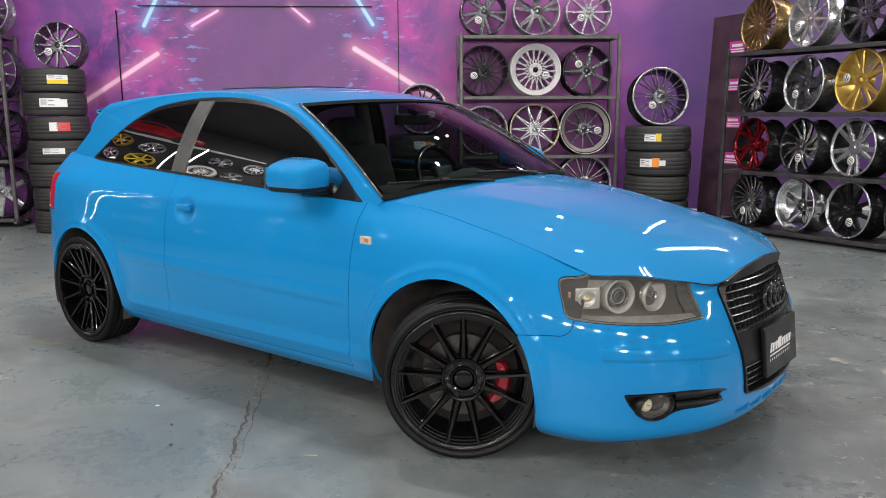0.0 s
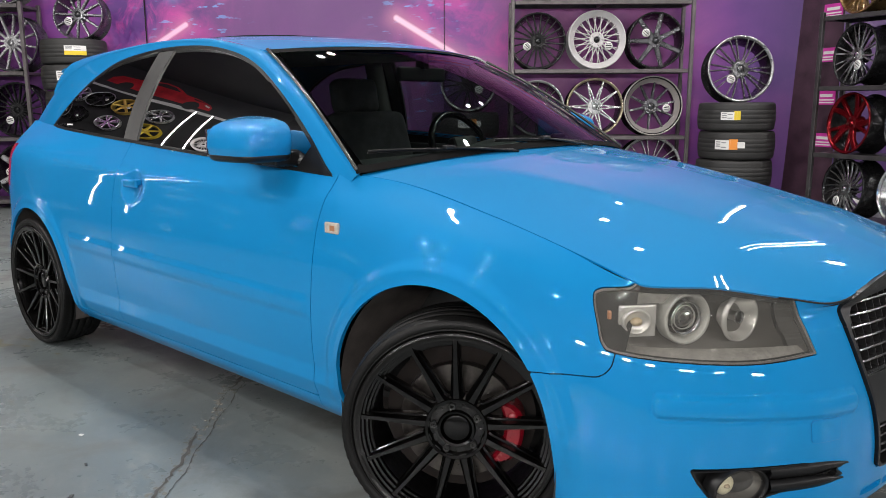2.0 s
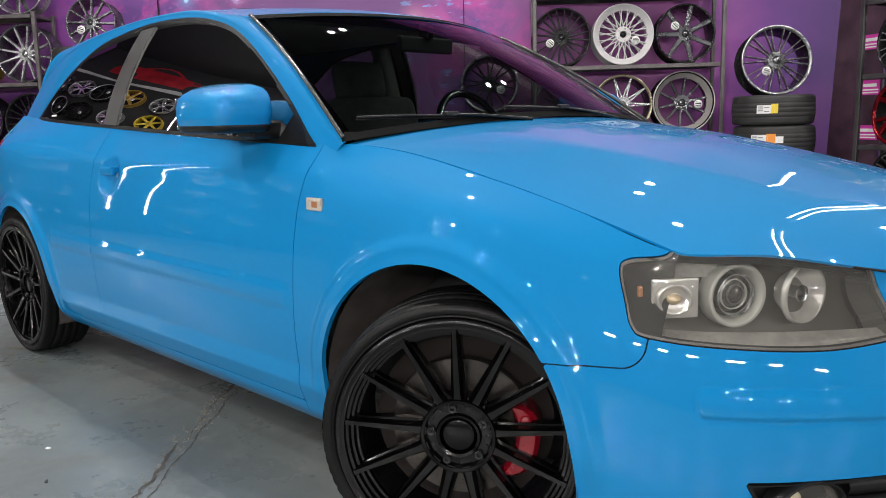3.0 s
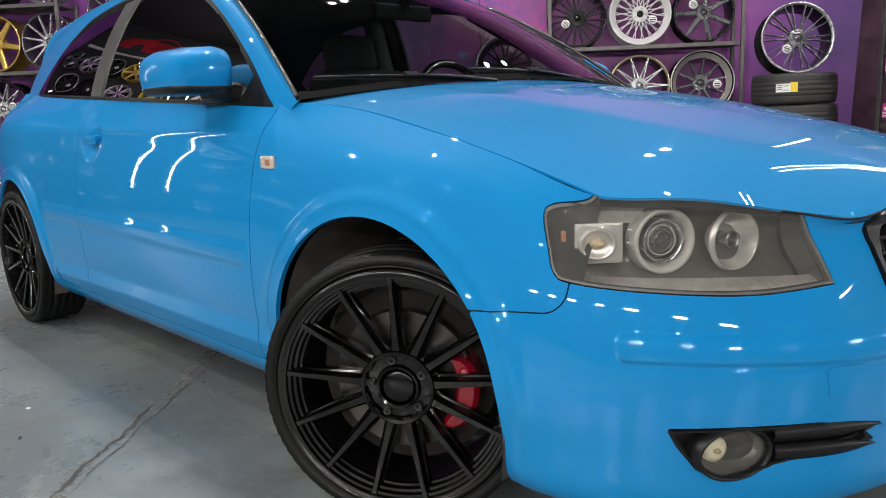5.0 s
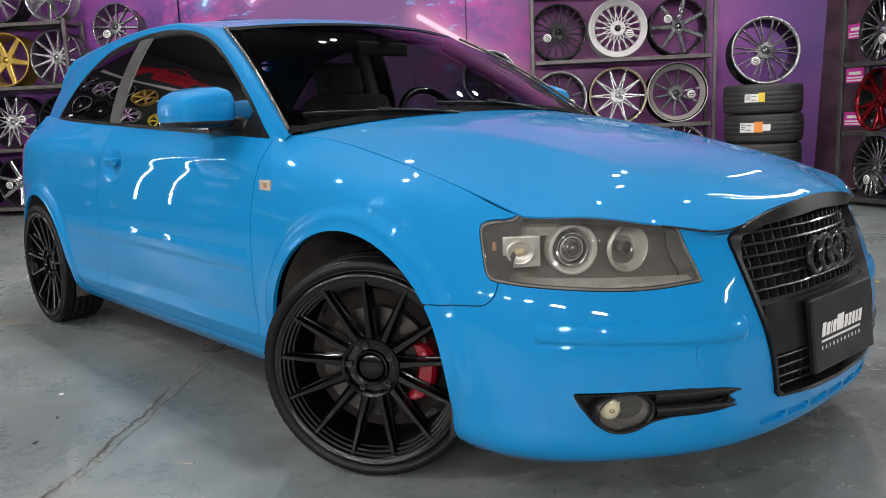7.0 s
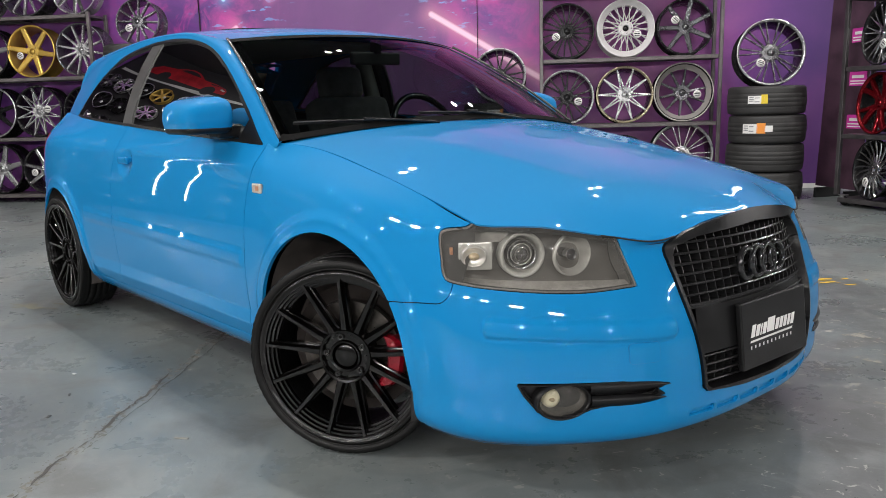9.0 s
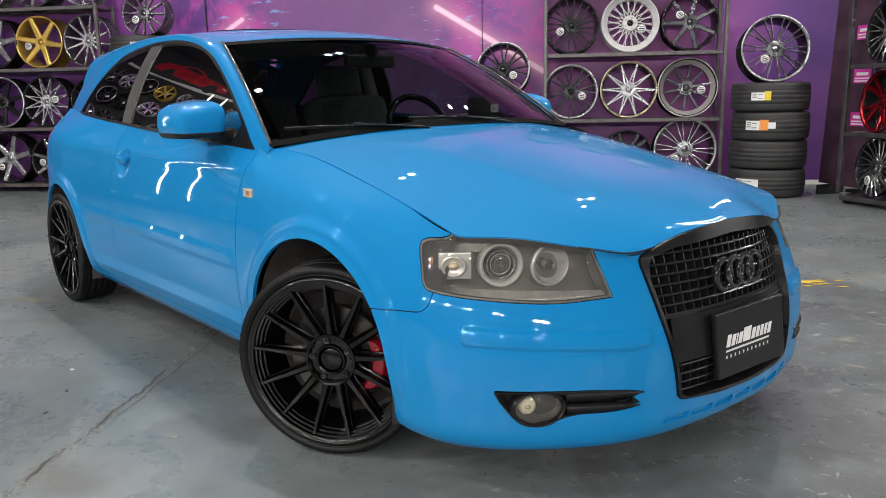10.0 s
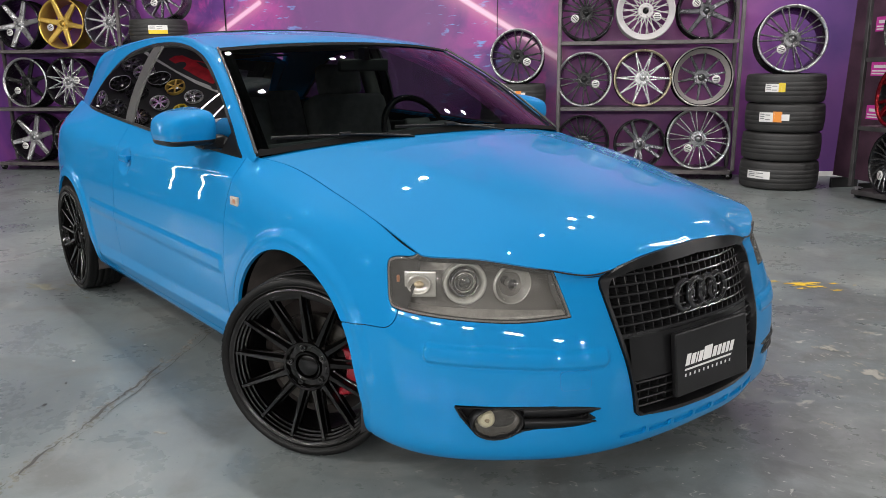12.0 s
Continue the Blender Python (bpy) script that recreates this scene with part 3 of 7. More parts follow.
splash(0.09, 2.265, 0.082, PAINTY, "dried yellow paint on the concrete floor", 1, 1.5, 54, 14)
for k, (x, y, s, tn) in enumerate(((0.90, 1.20, 0.085, -27), (0.66, 1.36, 0.06, -27), (0.81, 1.05, 0.045, 10), (0.72, 0.84, 0.03, 45), (1.15, 1.12, 0.09, -27), (0.69, 1.70, 0.04, 50), (0.61, 0.92, 0.014, 30), (0.98, 0.62, 0.03, 10), (1.3, 1.5, 0.06, -20), (1.3, 0.4, 0.03, 0), (1.5, 2.2, 0.07, 35), (0.2, 3.2, 0.06, 40), (1.15, -0.55, 0.025, 20), (1.0, -0.75, 0.02, 70))):
    splash(x, y, s * 0.66, PAINTW, "dried pale paint and scrapes on the concrete floor", 10 + k, 1.45, tn, 20)
splash(-2.75, -1.02, 0.09, OCHRE, "faded yellow stain on the concrete floor", 40, 2.0, 20, 8)


def litter(x, y, sx, sy, mat, turn, label):
    ob = part("litter_chip", box_bm(sx, sy, 0.003, (0, 0, 0.0015), 0.0008, 1), mat, None, label, pose(x, y, 0, 0, 0, turn))
    return tagged(ob, label, "litter", "chips on the floor")


litter(-1.385, -1.21, 0.016, 0.011, LABEL, 20, "small white chip lying on the floor")
litter(-0.47, -1.17, 0.05, 0.009, PAINTW, 35, "thin pale strip of litter on the floor")
litter(-0.98, -1.42, 0.012, 0.02, INK, 50, "small dark leaf scrap on the floor")
litter(-0.10, -1.42, 0.014, 0.02, INK, 10, "small dark leaf scrap on the floor")
litter(-1.15, -1.30, 0.02, 0.008, INK, -20, "small dark scrap on the floor")


# conduit on the wall
for name, pts in (("wall_conduit", [(-5.15, 0.43, 1.25), (-5.15, 0.43, 2.45)]), ("wall_conduit", [(-4.9, 0.43, 2.5), (-2.2, 0.43, 2.5)]), ("wall_conduit", [(-1.9, 0.425, 0.4), (-1.9, 0.425, 3.0)])):
    vs, fs = tube_bm([(p[0], p[1] - 0.03, p[2]) for p in pts], 0.006 if pts[0][0] > -5 and pts[0][0] != -1.9 else 0.007 if pts[0][0] != -1.9 else 0.004)
    tagged(piece(name, mesh_of(name, vs, fs), TRIM, None, "", shop(0, 0)), "black cable conduit fixed to the wall", "conduit", "conduits")

# ---- display wheels ----
def spoke(a0, a1, r0, r1, w0, w1, f0, f1, thick, steps=5, bow=0.0, straight=False):
    """One wheel spoke from radius r0 to r1, turning from angle a0 to a1; f0 and f1: how far its face lies back."""
    vs, fs = [], []
    for i in range(steps + 1):
        u = i / steps
        r, w = r0 + (r1 - r0) * u, w0 + (w1 - w0) * u
        a = a0 + (a1 - a0) * u + bow * math.sin(math.pi * u)
        f = f0 + (f1 - f0) * u
        if straight:
            px = r0 * math.cos(a0) * (1 - u) + r1 * math.cos(a1) * u
            pz = r0 * math.sin(a0) * (1 - u) + r1 * math.sin(a1) * u
            r, a = math.hypot(px, pz), math.atan2(pz, px)
        c, s = math.cos(a), math.sin(a)
        for side, dep in ((-0.5, thick), (-0.5, 0.25 * thick), (-0.32, 0.0), (0.32, 0.0), (0.5, 0.25 * thick), (0.5, thick)):
            vs.append((r * c - side * w * s, f + dep, r * s + side * w * c))
    for i in range(steps):
        for k in range(5):
            o = i * 6 + k
            fs.append((o, o + 6, o + 7, o + 1))
    return vs, fs


STYLES = {
    # spokes per turn, list of (angle at hub, angle at rim, width at hub, width at rim) in steps of the spacing
    "multi": (20, ((0, 0.12, 0.022, 0.012),)),
    "pairs": (10, ((0.14, 0.17, 0.015, 0.013), (-0.14, -0.17, 0.015, 0.013))),
    "fork": (8, ((0.04, 0.2, 0.02, 0.014), (-0.04, -0.2, 0.02, 0.014))),
    "lattice": (12, ((0, 1.0, 0.013, 0.011), (0, -1.0, 0.013, 0.011))),
    "blades": (5, ((0.06, 0.30, 0.05, 0.05), (-0.06, -0.10, 0.04, 0.03))),
    "multi_split": (10, ((0, 0.2, 0.022, 0.013), (0, -0.2, 0.022, 0.013))),
    "mesh": (18, ((0, 1.15, 0.010, 0.009), (0, -1.15, 0.010, 0.009))),
    "star": (10, ((0, 0.5, 0.017, 0.014), (0, -0.5, 0.017, 0.014))),
    "six": (6, ((0, 0, 0.07, 0.05),)),
    "seven": (7, ((0, 0, 0.055, 0.042),)),
    "eight": (8, ((0, 0, 0.06, 0.035),)),
    "ten": (10, ((0, 0, 0.035, 0.02),)),
    "twelve": (12, ((0, 0, 0.03, 0.022),)),
    "five": (5, ((0, 0, 0.085, 0.075),)),
    "five_double": (5, ((0.1, 0.16, 0.045, 0.04), (-0.1, -0.16, 0.045, 0.04))),
    "five_blade": (5, ((0, 0.42, 0.06, 0.12),)),
    "twist": (12, ((0, 0.7, 0.03, 0.035),)),
    "twist_fine": (20, ((0, 0.9, 0.018, 0.020),)),
    "web": (10, ((0, 0.45, 0.016, 0.011), (0, -0.45, 0.016, 0.011), (0.5, 0.5, 0.012, 0.010))),
}


def wheel_thing(style, face, rim, radius=0.295, width=0.24, dish=0.03, lip=None, label="", tag=0.7, cap=None, reach=0.945, rivets=False):
    root = empty("alloy_wheel", Matrix.Identity(4), label, "wheel", "display wheels")
    r = radius
    prof = [(r * 0.86, width), (r * 0.97, width - 0.004), (r, width - 0.012), (r, width - 0.02), (r * 0.95, width - 0.03), (r * 0.90, width * 0.6), (r * 0.92, 0.05), (r, 0.02), (r, 0.006), (r * 0.985, 0.0), (r * 0.95, 0.003), (r * 0.925, 0.02), (r * 0.89, 0.06), (r * 0.86, width * 0.55), (r * 0.86, width)]
    piece("rim", mesh_of("rim", *lathe(prof, 48)), rim, root)
    if lip is not None:
        lp = [(r * 1.004, 0.008), (r * 0.99, -0.004), (r * 0.95, 0.0), (r * 0.915, 0.02)]
        if reach < 0.9:
            lp = [(r * 1.004, 0.010), (r * 0.992, -0.004), (r * 0.965, -0.003), (r * 0.95, 0.010), (r * (reach + 0.02), 0.016 + 0.5 * dish), (r * (reach - 0.02), 0.03 + 0.5 * dish)]
        piece("lip", mesh_of("lip", *lathe(lp, 48)), lip, root)
    count, kinds = STYLES[style]
    step = 2 * math.pi / count
    sets = []
    for i in range(count):
        for a0, a1, w0, w1 in kinds:
            sets.append(spoke((i + a0) * step + 0.3, (i + a1) * step + 0.3, r * 0.2, r * reach, w0, w1, dish, 0.012 if reach > 0.9 else 0.012 + 0.55 * dish, 0.03, 5, 0.0, style in ("mesh", "star", "web", "multi_split", "five_double", "pairs", "fork", "lattice")))
    piece("spokes", mesh_of("spokes", *joined(*sets), smooth=False), face, root)
    hub = [(0.0, dish + 0.012), (r * 0.1, dish + 0.012), (r * 0.12, dish - 0.006), (r * 0.24, dish - 0.004), (r * 0.27, dish + 0.012), (r * 0.27, dish + 0.09), (0, dish + 0.09)]
    piece("hub", mesh_of("hub", *lathe(hub, 24), smooth=False), face, root)
    if rivets:
        dots = []
        for k in range(30):
            a = 2 * math.pi * k / 30
            v, f = lathe([(0, -0.003), (0.0045, -0.001), (0.006, 0.004)], 6)
            dots.append(([(x + r * 0.955 * math.cos(a), y + 0.002, z + r * 0.955 * math.sin(a)) for x, y, z in v], f))
        tagged(piece("rim_studs", mesh_of("rim_studs", *joined(*dots)), CHROME, root), kind="stuff")
    bolts = []
    for k in range(5):
        a = 2 * math.pi * k / 5
        v, f = lathe([(0, 0.004), (0.009, 0.0), (0.012, 0.02)], 8)
        bolts.append(([(x + r * 0.18 * math.cos(a), y + dish - 0.006, z + r * 0.18 * math.sin(a)) for x, y, z in v], f))
    tagged(piece("bolt_holes", mesh_of("bolt_holes", *joined(*bolts)), INK, root), kind="stuff")
    piece("centre_cap", mesh_of("centre_cap", *lathe([(0, dish - 0.012), (r * 0.085, dish - 0.011), (r * 0.1, dish + 0.01)], 20)), cap or face, root)
    if tag is not None:
        v, f = lathe([(0, 0.0), (0.042, 0.001), (0.042, 0.003)], 20)
        a = -2.4 + tag
        tagp = piece("price_tag", mesh_of("price_tag", [(x + r * 0.45 * math.cos(a), y - 0.012, z + r * 0.45 * math.sin(a)) for x, y, z in v], f), LABEL, root, "round white paper tag")
        bars = []
        for k, (w, h) in enumerate(((0.05, 0.006), (0.06, 0.01), (0.05, 0.006))):
            x0, z0 = r * 0.45 * math.cos(a), r * 0.45 * math.sin(a) + 0.018 - 0.018 * k
            bars.append(([(x0 - w / 2, -0.0135, z0), (x0 + w / 2, -0.0135, z0), (x0 + w / 2, -0.0135, z0 + h), (x0 - w / 2, -0.0135, z0 + h)], [(0, 1, 2, 3)]))
        piece("print", mesh_of("print", *joined(*bars), smooth=False), INK, tagp)
    return root


RAD = {}


def wheel_bank():
    bank = {}
    for key, args in {
        "blk_multi": ("multi", BLACKW, BLACKW, 0.29, 0.24, 0.02, None, "black multi-spoke alloy wheel with a paper tag", 0.5),
        "wht_mesh": ("mesh", WHITEP, WHITEP, 0.30, 0.24, 0.02, WHITEP, "white mesh alloy wheel with a wide pale lip", 1.9, {"reach": 0.80, "cap": BLACKW}),
        "blk_eight": ("seven", GUN, BLACKW, 0.29, 0.24, 0.03, None, "dark grey seven-spoke alloy wheel with studs round its rim", -0.6, {"rivets": True}),
        "blk_split": ("fork", BLACKW, BLACKW, 0.29, 0.24, 0.03, SILVER, "black split-spoke alloy wheel with a silver lip and studs", 2.2, {"rivets": True}),
        "sil_star": ("star", SILVER, BLACKW, 0.30, 0.24, 0.02, PALEGOLD, "silver star-spoke alloy wheel with a pale gold lip", None),
        "blk_lip": ("ten", GUN, BLACKW, 0.31, 0.26, 0.10, WARMGREY, "dark ten-spoke deep-dish wheel with a wide warm grey lip", 2.3, {"reach": 0.80}),
        "gun_multi": ("pairs", MACH, BLACKW, 0.33, 0.24, 0.02, SILVER, "large gunmetal split-spoke alloy wheel", 0.4),
        "blk_block": ("five_double", GUN, BLACKW, 0.27, 0.24, 0.03, None, "black alloy wheel with polished block spokes", None),
        "gun_five": ("five_double", GUN, GUN, 0.27, 0.2, 0.02, None, "grey twin five-spoke alloy wheel", 0.8),
        "sil_six": ("five_double", CHROME, SILVER, 0.275, 0.2, 0.02, None, "silver split-spoke alloy wheel", None),
        "sil_multi": ("ten", SILVER, SILVER, 0.27, 0.2, 0.03, None, "silver ten-spoke alloy wheel", 0.2),
        "gold_six": ("six", GOLD, GOLD, 0.30, 0.26, 0.04, None, "gold six-spoke alloy wheel with a deep barrel", 0.1),
        "sil_twelve": ("twelve", SILVER, GUN, 0.30, 0.26, 0.03, None, "silver twelve-spoke alloy wheel with a dark barrel", None),
        "sil_sixp": ("six", SILVER, BLACKW, 0.30, 0.26, 0.04, None, "silver six-spoke alloy wheel with a dark barrel", 0.2),
        "sil_mesh": ("lattice", SILVER, BLACKW, 0.30, 0.26, 0.02, None, "silver mesh alloy wheel with a dark barrel", 2.6),
        "blk_seven": ("seven", BLACKW, BLACKW, 0.30, 0.26, 0.04, SILVER, "black seven-spoke alloy wheel with a silver lip", 0.1),
        "sil_seven": ("seven", CHROME, BLACKW, 0.28, 0.26, 0.03, None, "polished seven-spoke alloy wheel with a dark barrel", 0.5),
        "chr_multi": ("multi_split", CHROME, BLACKW, 0.27, 0.26, 0.03, None, "chrome multi-spoke alloy wheel with a dark barrel", 2.0),
        "gry_blade": ("five_blade", GUN, GUN, 0.27, 0.26, 0.03, SILVER, "grey bladed five-spoke alloy wheel", 0.6),
        "gold_five": ("five_double", GOLD, GOLD, 0.285, 0.28, 0.03, None, "gold split five-spoke alloy wheel", 0.1),
        "red_five": ("blades", REDW, BLACKW, 0.27, 0.26, 0.04, REDW, "candy red five-spoke alloy wheel", None),
        "blk_twist": ("twist", CHROME, BLACKW, 0.27, 0.26, 0.03, None, "black and silver twisted-spoke alloy wheel", 1.2),
        "sil_five": ("five_double", SILVER, BLACKW, 0.27, 0.26, 0.03, SILVER, "silver twin five-spoke alloy wheel", 1.5),
        "chr_twist": ("twist_fine", CHROME, BLACKW, 0.27, 0.26, 0.03, None, "chrome fine twisted-spoke alloy wheel", 1.4),
        "sil_deep": ("five", CHROME, CHROME, 0.27, 0.27, 0.10, CHROME, "silver deep-dish five-spoke wheel", 0.4, {"reach": 0.82}),
        "blk_web": ("web", BLACKW, BLACKW, 0.27, 0.26, 0.02, SILVER, "black web-spoke alloy wheel with a silver lip", 1.5),
        "brz_mesh": ("mesh", BRONZE, BRONZE, 0.27, 0.24, 0.02, None, "bronze mesh alloy wheel", None),
        "gun_web": ("web", GUN, BLACKW, 0.27, 0.24, 0.02, None, "gunmetal web-spoke alloy wheel", None),
        "stack_gun": ("twelve", GUN, GUN, 0.255, 0.22, 0.01, None, "gunmetal twelve-spoke wheel on a stack of tyres", 0.3),
        "yel_six": ("six", YELW, YELW, 0.29, 0.24, 0.04, None, "yellow six-spoke alloy wheel", None),
    }.items():
        bank[key] = wheel_thing(*args[:9], **(args[9] if len(args) > 9 else {}))
        RAD[key] = args[3]
    return bank


BOARD = grained("pale_grey_board", (0.45, 0.45, 0.44), 0.5, vary=0.25, scale=5)
BANK = wheel_bank()
USED = set()


def put_wheel(key, m, spin=0.0, lean=-4.0):
    """Stands a wheel with its rim's lowest point at the pose m, leaning back a little."""
    r = RAD[key]
    pose_m = m @ pose(0, 0, 0.002, lean) @ pose(0, 0, r) @ pose(0, 0, 0, 0, spin, 0)
    if key not in USED:
        USED.add(key)
        BANK[key].matrix_basis = pose_m
        return BANK[key]
    return copy_thing(BANK[key], pose_m)


def display_rack(m, shelves, width=1.88, depth=0.4, height=2.16, label="", steel=None):
    steel = steel or RACK
    root = empty("display_rack", m, label, "rack", "wheel racks")
    for sx in (-1, 1):
        for sy in (0, 1):
            part("post", box_bm(0.038, 0.038, height - 0.1, (sx * (width / 2 - 0.019), 0.019 + sy * (depth - 0.038), 0.1 + (height - 0.1) / 2), 0.004, 1), steel, root)
            x, y = sx * (width / 2 - 0.06), 0.06 + sy * (depth - 0.12)
            bm = box_bm(0.07, 0.06, 0.008, (x, y, 0.096), 0.002, 1)
            for q in (-1, 1):
                box_bm(0.034, 0.003, 0.062, (x + 0.006, y + 0.019 * q, 0.066), 0.001, 1, bm)
            c = part("caster", bm, SILVER, root)
            v, f = lathe([(0, -0.016), (0.014, -0.016), (0.016, -0.012), (0.034, -0.012), (0.042, -0.008), (0.043, 0.0), (0.042, 0.008), (0.034, 0.012), (0, 0.014)], 24)
            piece("caster_wheel", mesh_of("caster_wheel", [(a + x + 0.014, b + y, z + 0.043) for a, b, z in v], f), TRIM, c)
    for z in shelves:
        bm = bmesh.new()
        for y in (0.022, depth - 0.022):
            box_bm(width - 0.09, 0.04, 0.04, (0, y, z - 0.02), 0.003, 1, bm)
        for x in (-width / 2 + 0.03, 0, width / 2 - 0.03):
            box_bm(0.03, depth - 0.09, 0.03, (x, depth / 2, z - 0.02), 0.003, 1, bm)
        box_bm(width - 0.092, depth - 0.082, 0.004, (0, depth / 2, z - 0.003), 0, 1, bm)
        part("shelf", bm, steel, root)
    return root


SHELVES = (0.10, 0.767, 1.453, 2.137)


def fill_rack(m, cols, rows, depth=0.06, shelves=SHELVES, turn=0.0):
    for z, keys in zip(shelves, rows):
        for x, key in zip(cols, keys):
            if key:
                put_wheel(key, m @ pose(x, depth, z, 0, 0, turn), spin=(hash((len(key), round(x * 100), round(z * 100))) % 60))


RC = shop(-0.27, 0.05, 0)
display_rack(RC, SHELVES, label="black steel wheel rack on casters before the purple wall")
fill_rack(RC, (-0.65, -0.04, 0.57), (("blk_multi", "blk_block", "gun_multi"), ("blk_split", "sil_star", "blk_lip"), ("blk_multi", "wht_mesh", "blk_eight"), ("gun_five", "sil_six", "sil_multi")))
RL = shop(-7.2, 0.05, 0)
display_rack(RL, SHELVES, label="black steel wheel rack on casters before the purple wall")
fill_rack(RL, (-0.45, 0.13, 0.74), (("sil_sixp", "sil_seven", "sil_sixp"), ("blk_seven", "sil_mesh", "blk_multi"), ("sil_sixp", "gold_six", "sil_twelve"), ("sil_multi", "sil_twelve", "sil_six")))
RR = Matrix.Translation((-0.78, 5.30, 0)) @ Matrix.Rotation(radians(-20.7), 4, "Z")
RRC = RR @ pose(1.1, 0, 0)
LONG = (0.075, 0.655, 1.25, 1.86)
display_rack(RRC, LONG, width=2.75, depth=0.4, height=1.9, label="long black steel wheel rack on casters, full of wheels", steel=BLACKSTEEL)
fill_rack(RRC, (-1.07, -0.53, 0.01, 0.56, 1.11), (("chr_twist", "sil_deep", "blk_web", "blk_twist", "sil_multi"), ("red_five", "blk_twist", "sil_five", "chr_multi", "gun_web"), ("chr_multi", "gry_blade", "gold_five", "sil_multi", "sil_five"), ("brz_mesh", "sil_multi", "gun_web", "gun_web", "gry_blade")), shelves=LONG, turn=-17)
for k, (x, z) in enumerate(((-0.35, 0.66), (0.75, 0.66), (-0.75, 1.255), (0.45, 1.255), (0.3, 0.08))):
    ob = part("price_board", box_bm(0.42, 0.012, 0.34, (0, 0, 0.17), 0.002, 1), BOARD, None, "", RRC @ pose(x, 0.375, z, -6))
    tagged(ob, "plain pale grey board leaning at the back of the shelf", "board", "boards on the rack")


# printed banner hung at the end of the long rack
def banner(m):
    root = empty("banner", m, "dark printed banner with magenta panels beside the rack", "banner")
    bm = box_bm(0.5, 0.006, 2.2, (0, 0, 1.2))
    for v in bm.verts:
        if v.co.x < 0 and v.co.z < 1:
            v.co.x -= 0.12
    part("sheet", bm, PLUM, root)
    for sx in (-1, 1):
        part("foot", box_bm(0.03, 0.3, 0.1, (0.2 * sx, 0.0, 0.05), 0.004, 1), TRIM, root)
    for k, z in enumerate((0.75, 1.15, 1.55, 1.95)):
        p = part("panel", box_bm(0.22, 0.003, 0.13, (0.12, -0.0055, z)), PINK, root)
        for j, (w, h, dz) in enumerate(((0.15, 0.028, 0.02), (0.19, 0.012, -0.02), (0.19, 0.012, -0.045))):
            part("lettering", box_bm(w, 0.002, h, (0.12, -0.0085, z + dz)), LABEL, p)
    return root


PLUM = grained("dark_plum_print", (0.055, 0.026, 0.042), 0.5, vary=0.7, scale=5)
PINK = grained("magenta_print", (0.55, 0.04, 0.32), 0.5, vary=0.15)
banner(RR @ pose(-0.55, 0.42, 0, 0, 0, -8))


# ---- tyres ----
def tyre_mesh(r, w, rim_r, grooves=4, deep=0.0035, square=1.0):
    """A standing tyre's profile turned about z, lying flat, with the tread's grooves cut in."""
    h = w / 2
    s = r - rim_r
    e, a, b, c = min(0.02, 0.25 * s), min(0.07, 0.55 * s), min(0.035, 0.3 * s) * square, min(0.012, 0.12 * s) * square
    prof = [(rim_r, -h * 0.78), (rim_r + e, -h * 0.9), (r - a, -h), (r - b, -h * 0.97), (r - c, -h * 0.86)]
    span = h * 1.56
    for k in range(grooves + 1):
        z0 = -h * 0.78 + span * k / (grooves + 1)
        z1 = -h * 0.78 + span * (k + 1) / (grooves + 1)
        g = span * 0.022
        crown = lambda z: r - 0.009 * (z / (h * 0.78)) ** 2
        prof += [(crown(z0 + g), z0 + g), (crown((z0 + z1) / 2), (z0 + z1) / 2), (crown(z1 - g), z1 - g)]
        if k < grooves:
            prof += [(crown(z1) - deep, z1 - g * 0.8), (crown(z1) - deep, z1 + g * 0.8)]
    prof += [(r - c, h * 0.86), (r - b, h * 0.97), (r - a, h), (rim_r + e, h * 0.9), (rim_r, h * 0.78)]
    inner = [(rim_r + 0.012, h * 0.6), (r - 0.02, h * 0.55), (r - 0.02, -h * 0.55), (rim_r + 0.012, -h * 0.6)]
    v, f = lathe(prof + inner, 72, "Z", True)
    blocks = []
    for i in range(72):
        w = 2 * math.pi * i / 72
        for s in (-1, 1):
            z0, z1 = s * h * 0.80, s * h * 0.93
            cs, sn = math.cos(w), math.sin(w)
            c2, s2 = math.cos(w + 0.055), math.sin(w + 0.055)
            ra, rb = r - 0.0085, r - (c + (b - c) * 0.636) + 0.0015
            q = [(ra * cs, ra * sn, z0), (ra * c2, ra * s2, z0), (rb * c2, rb * s2, z1), (rb * cs, rb * sn, z1)]
            blocks.append((q, [(0, 1, 2, 3) if s > 0 else (3, 2, 1, 0)]))
    return joined((v, f), *blocks)


def curved_label(r, a0, w, z0, h, lift=0.002):
    n = 6
    vs = []
    for i in range(n + 1):
        a = a0 + (i / n - 0.5) * w / r
        for z in (z0, z0 + h):
            vs.append(((r + lift) * math.cos(a), (r + lift) * math.sin(a), z))
    return vs, [(2 * i, 2 * i + 2, 2 * i + 3, 2 * i + 1) for i in range(n)]


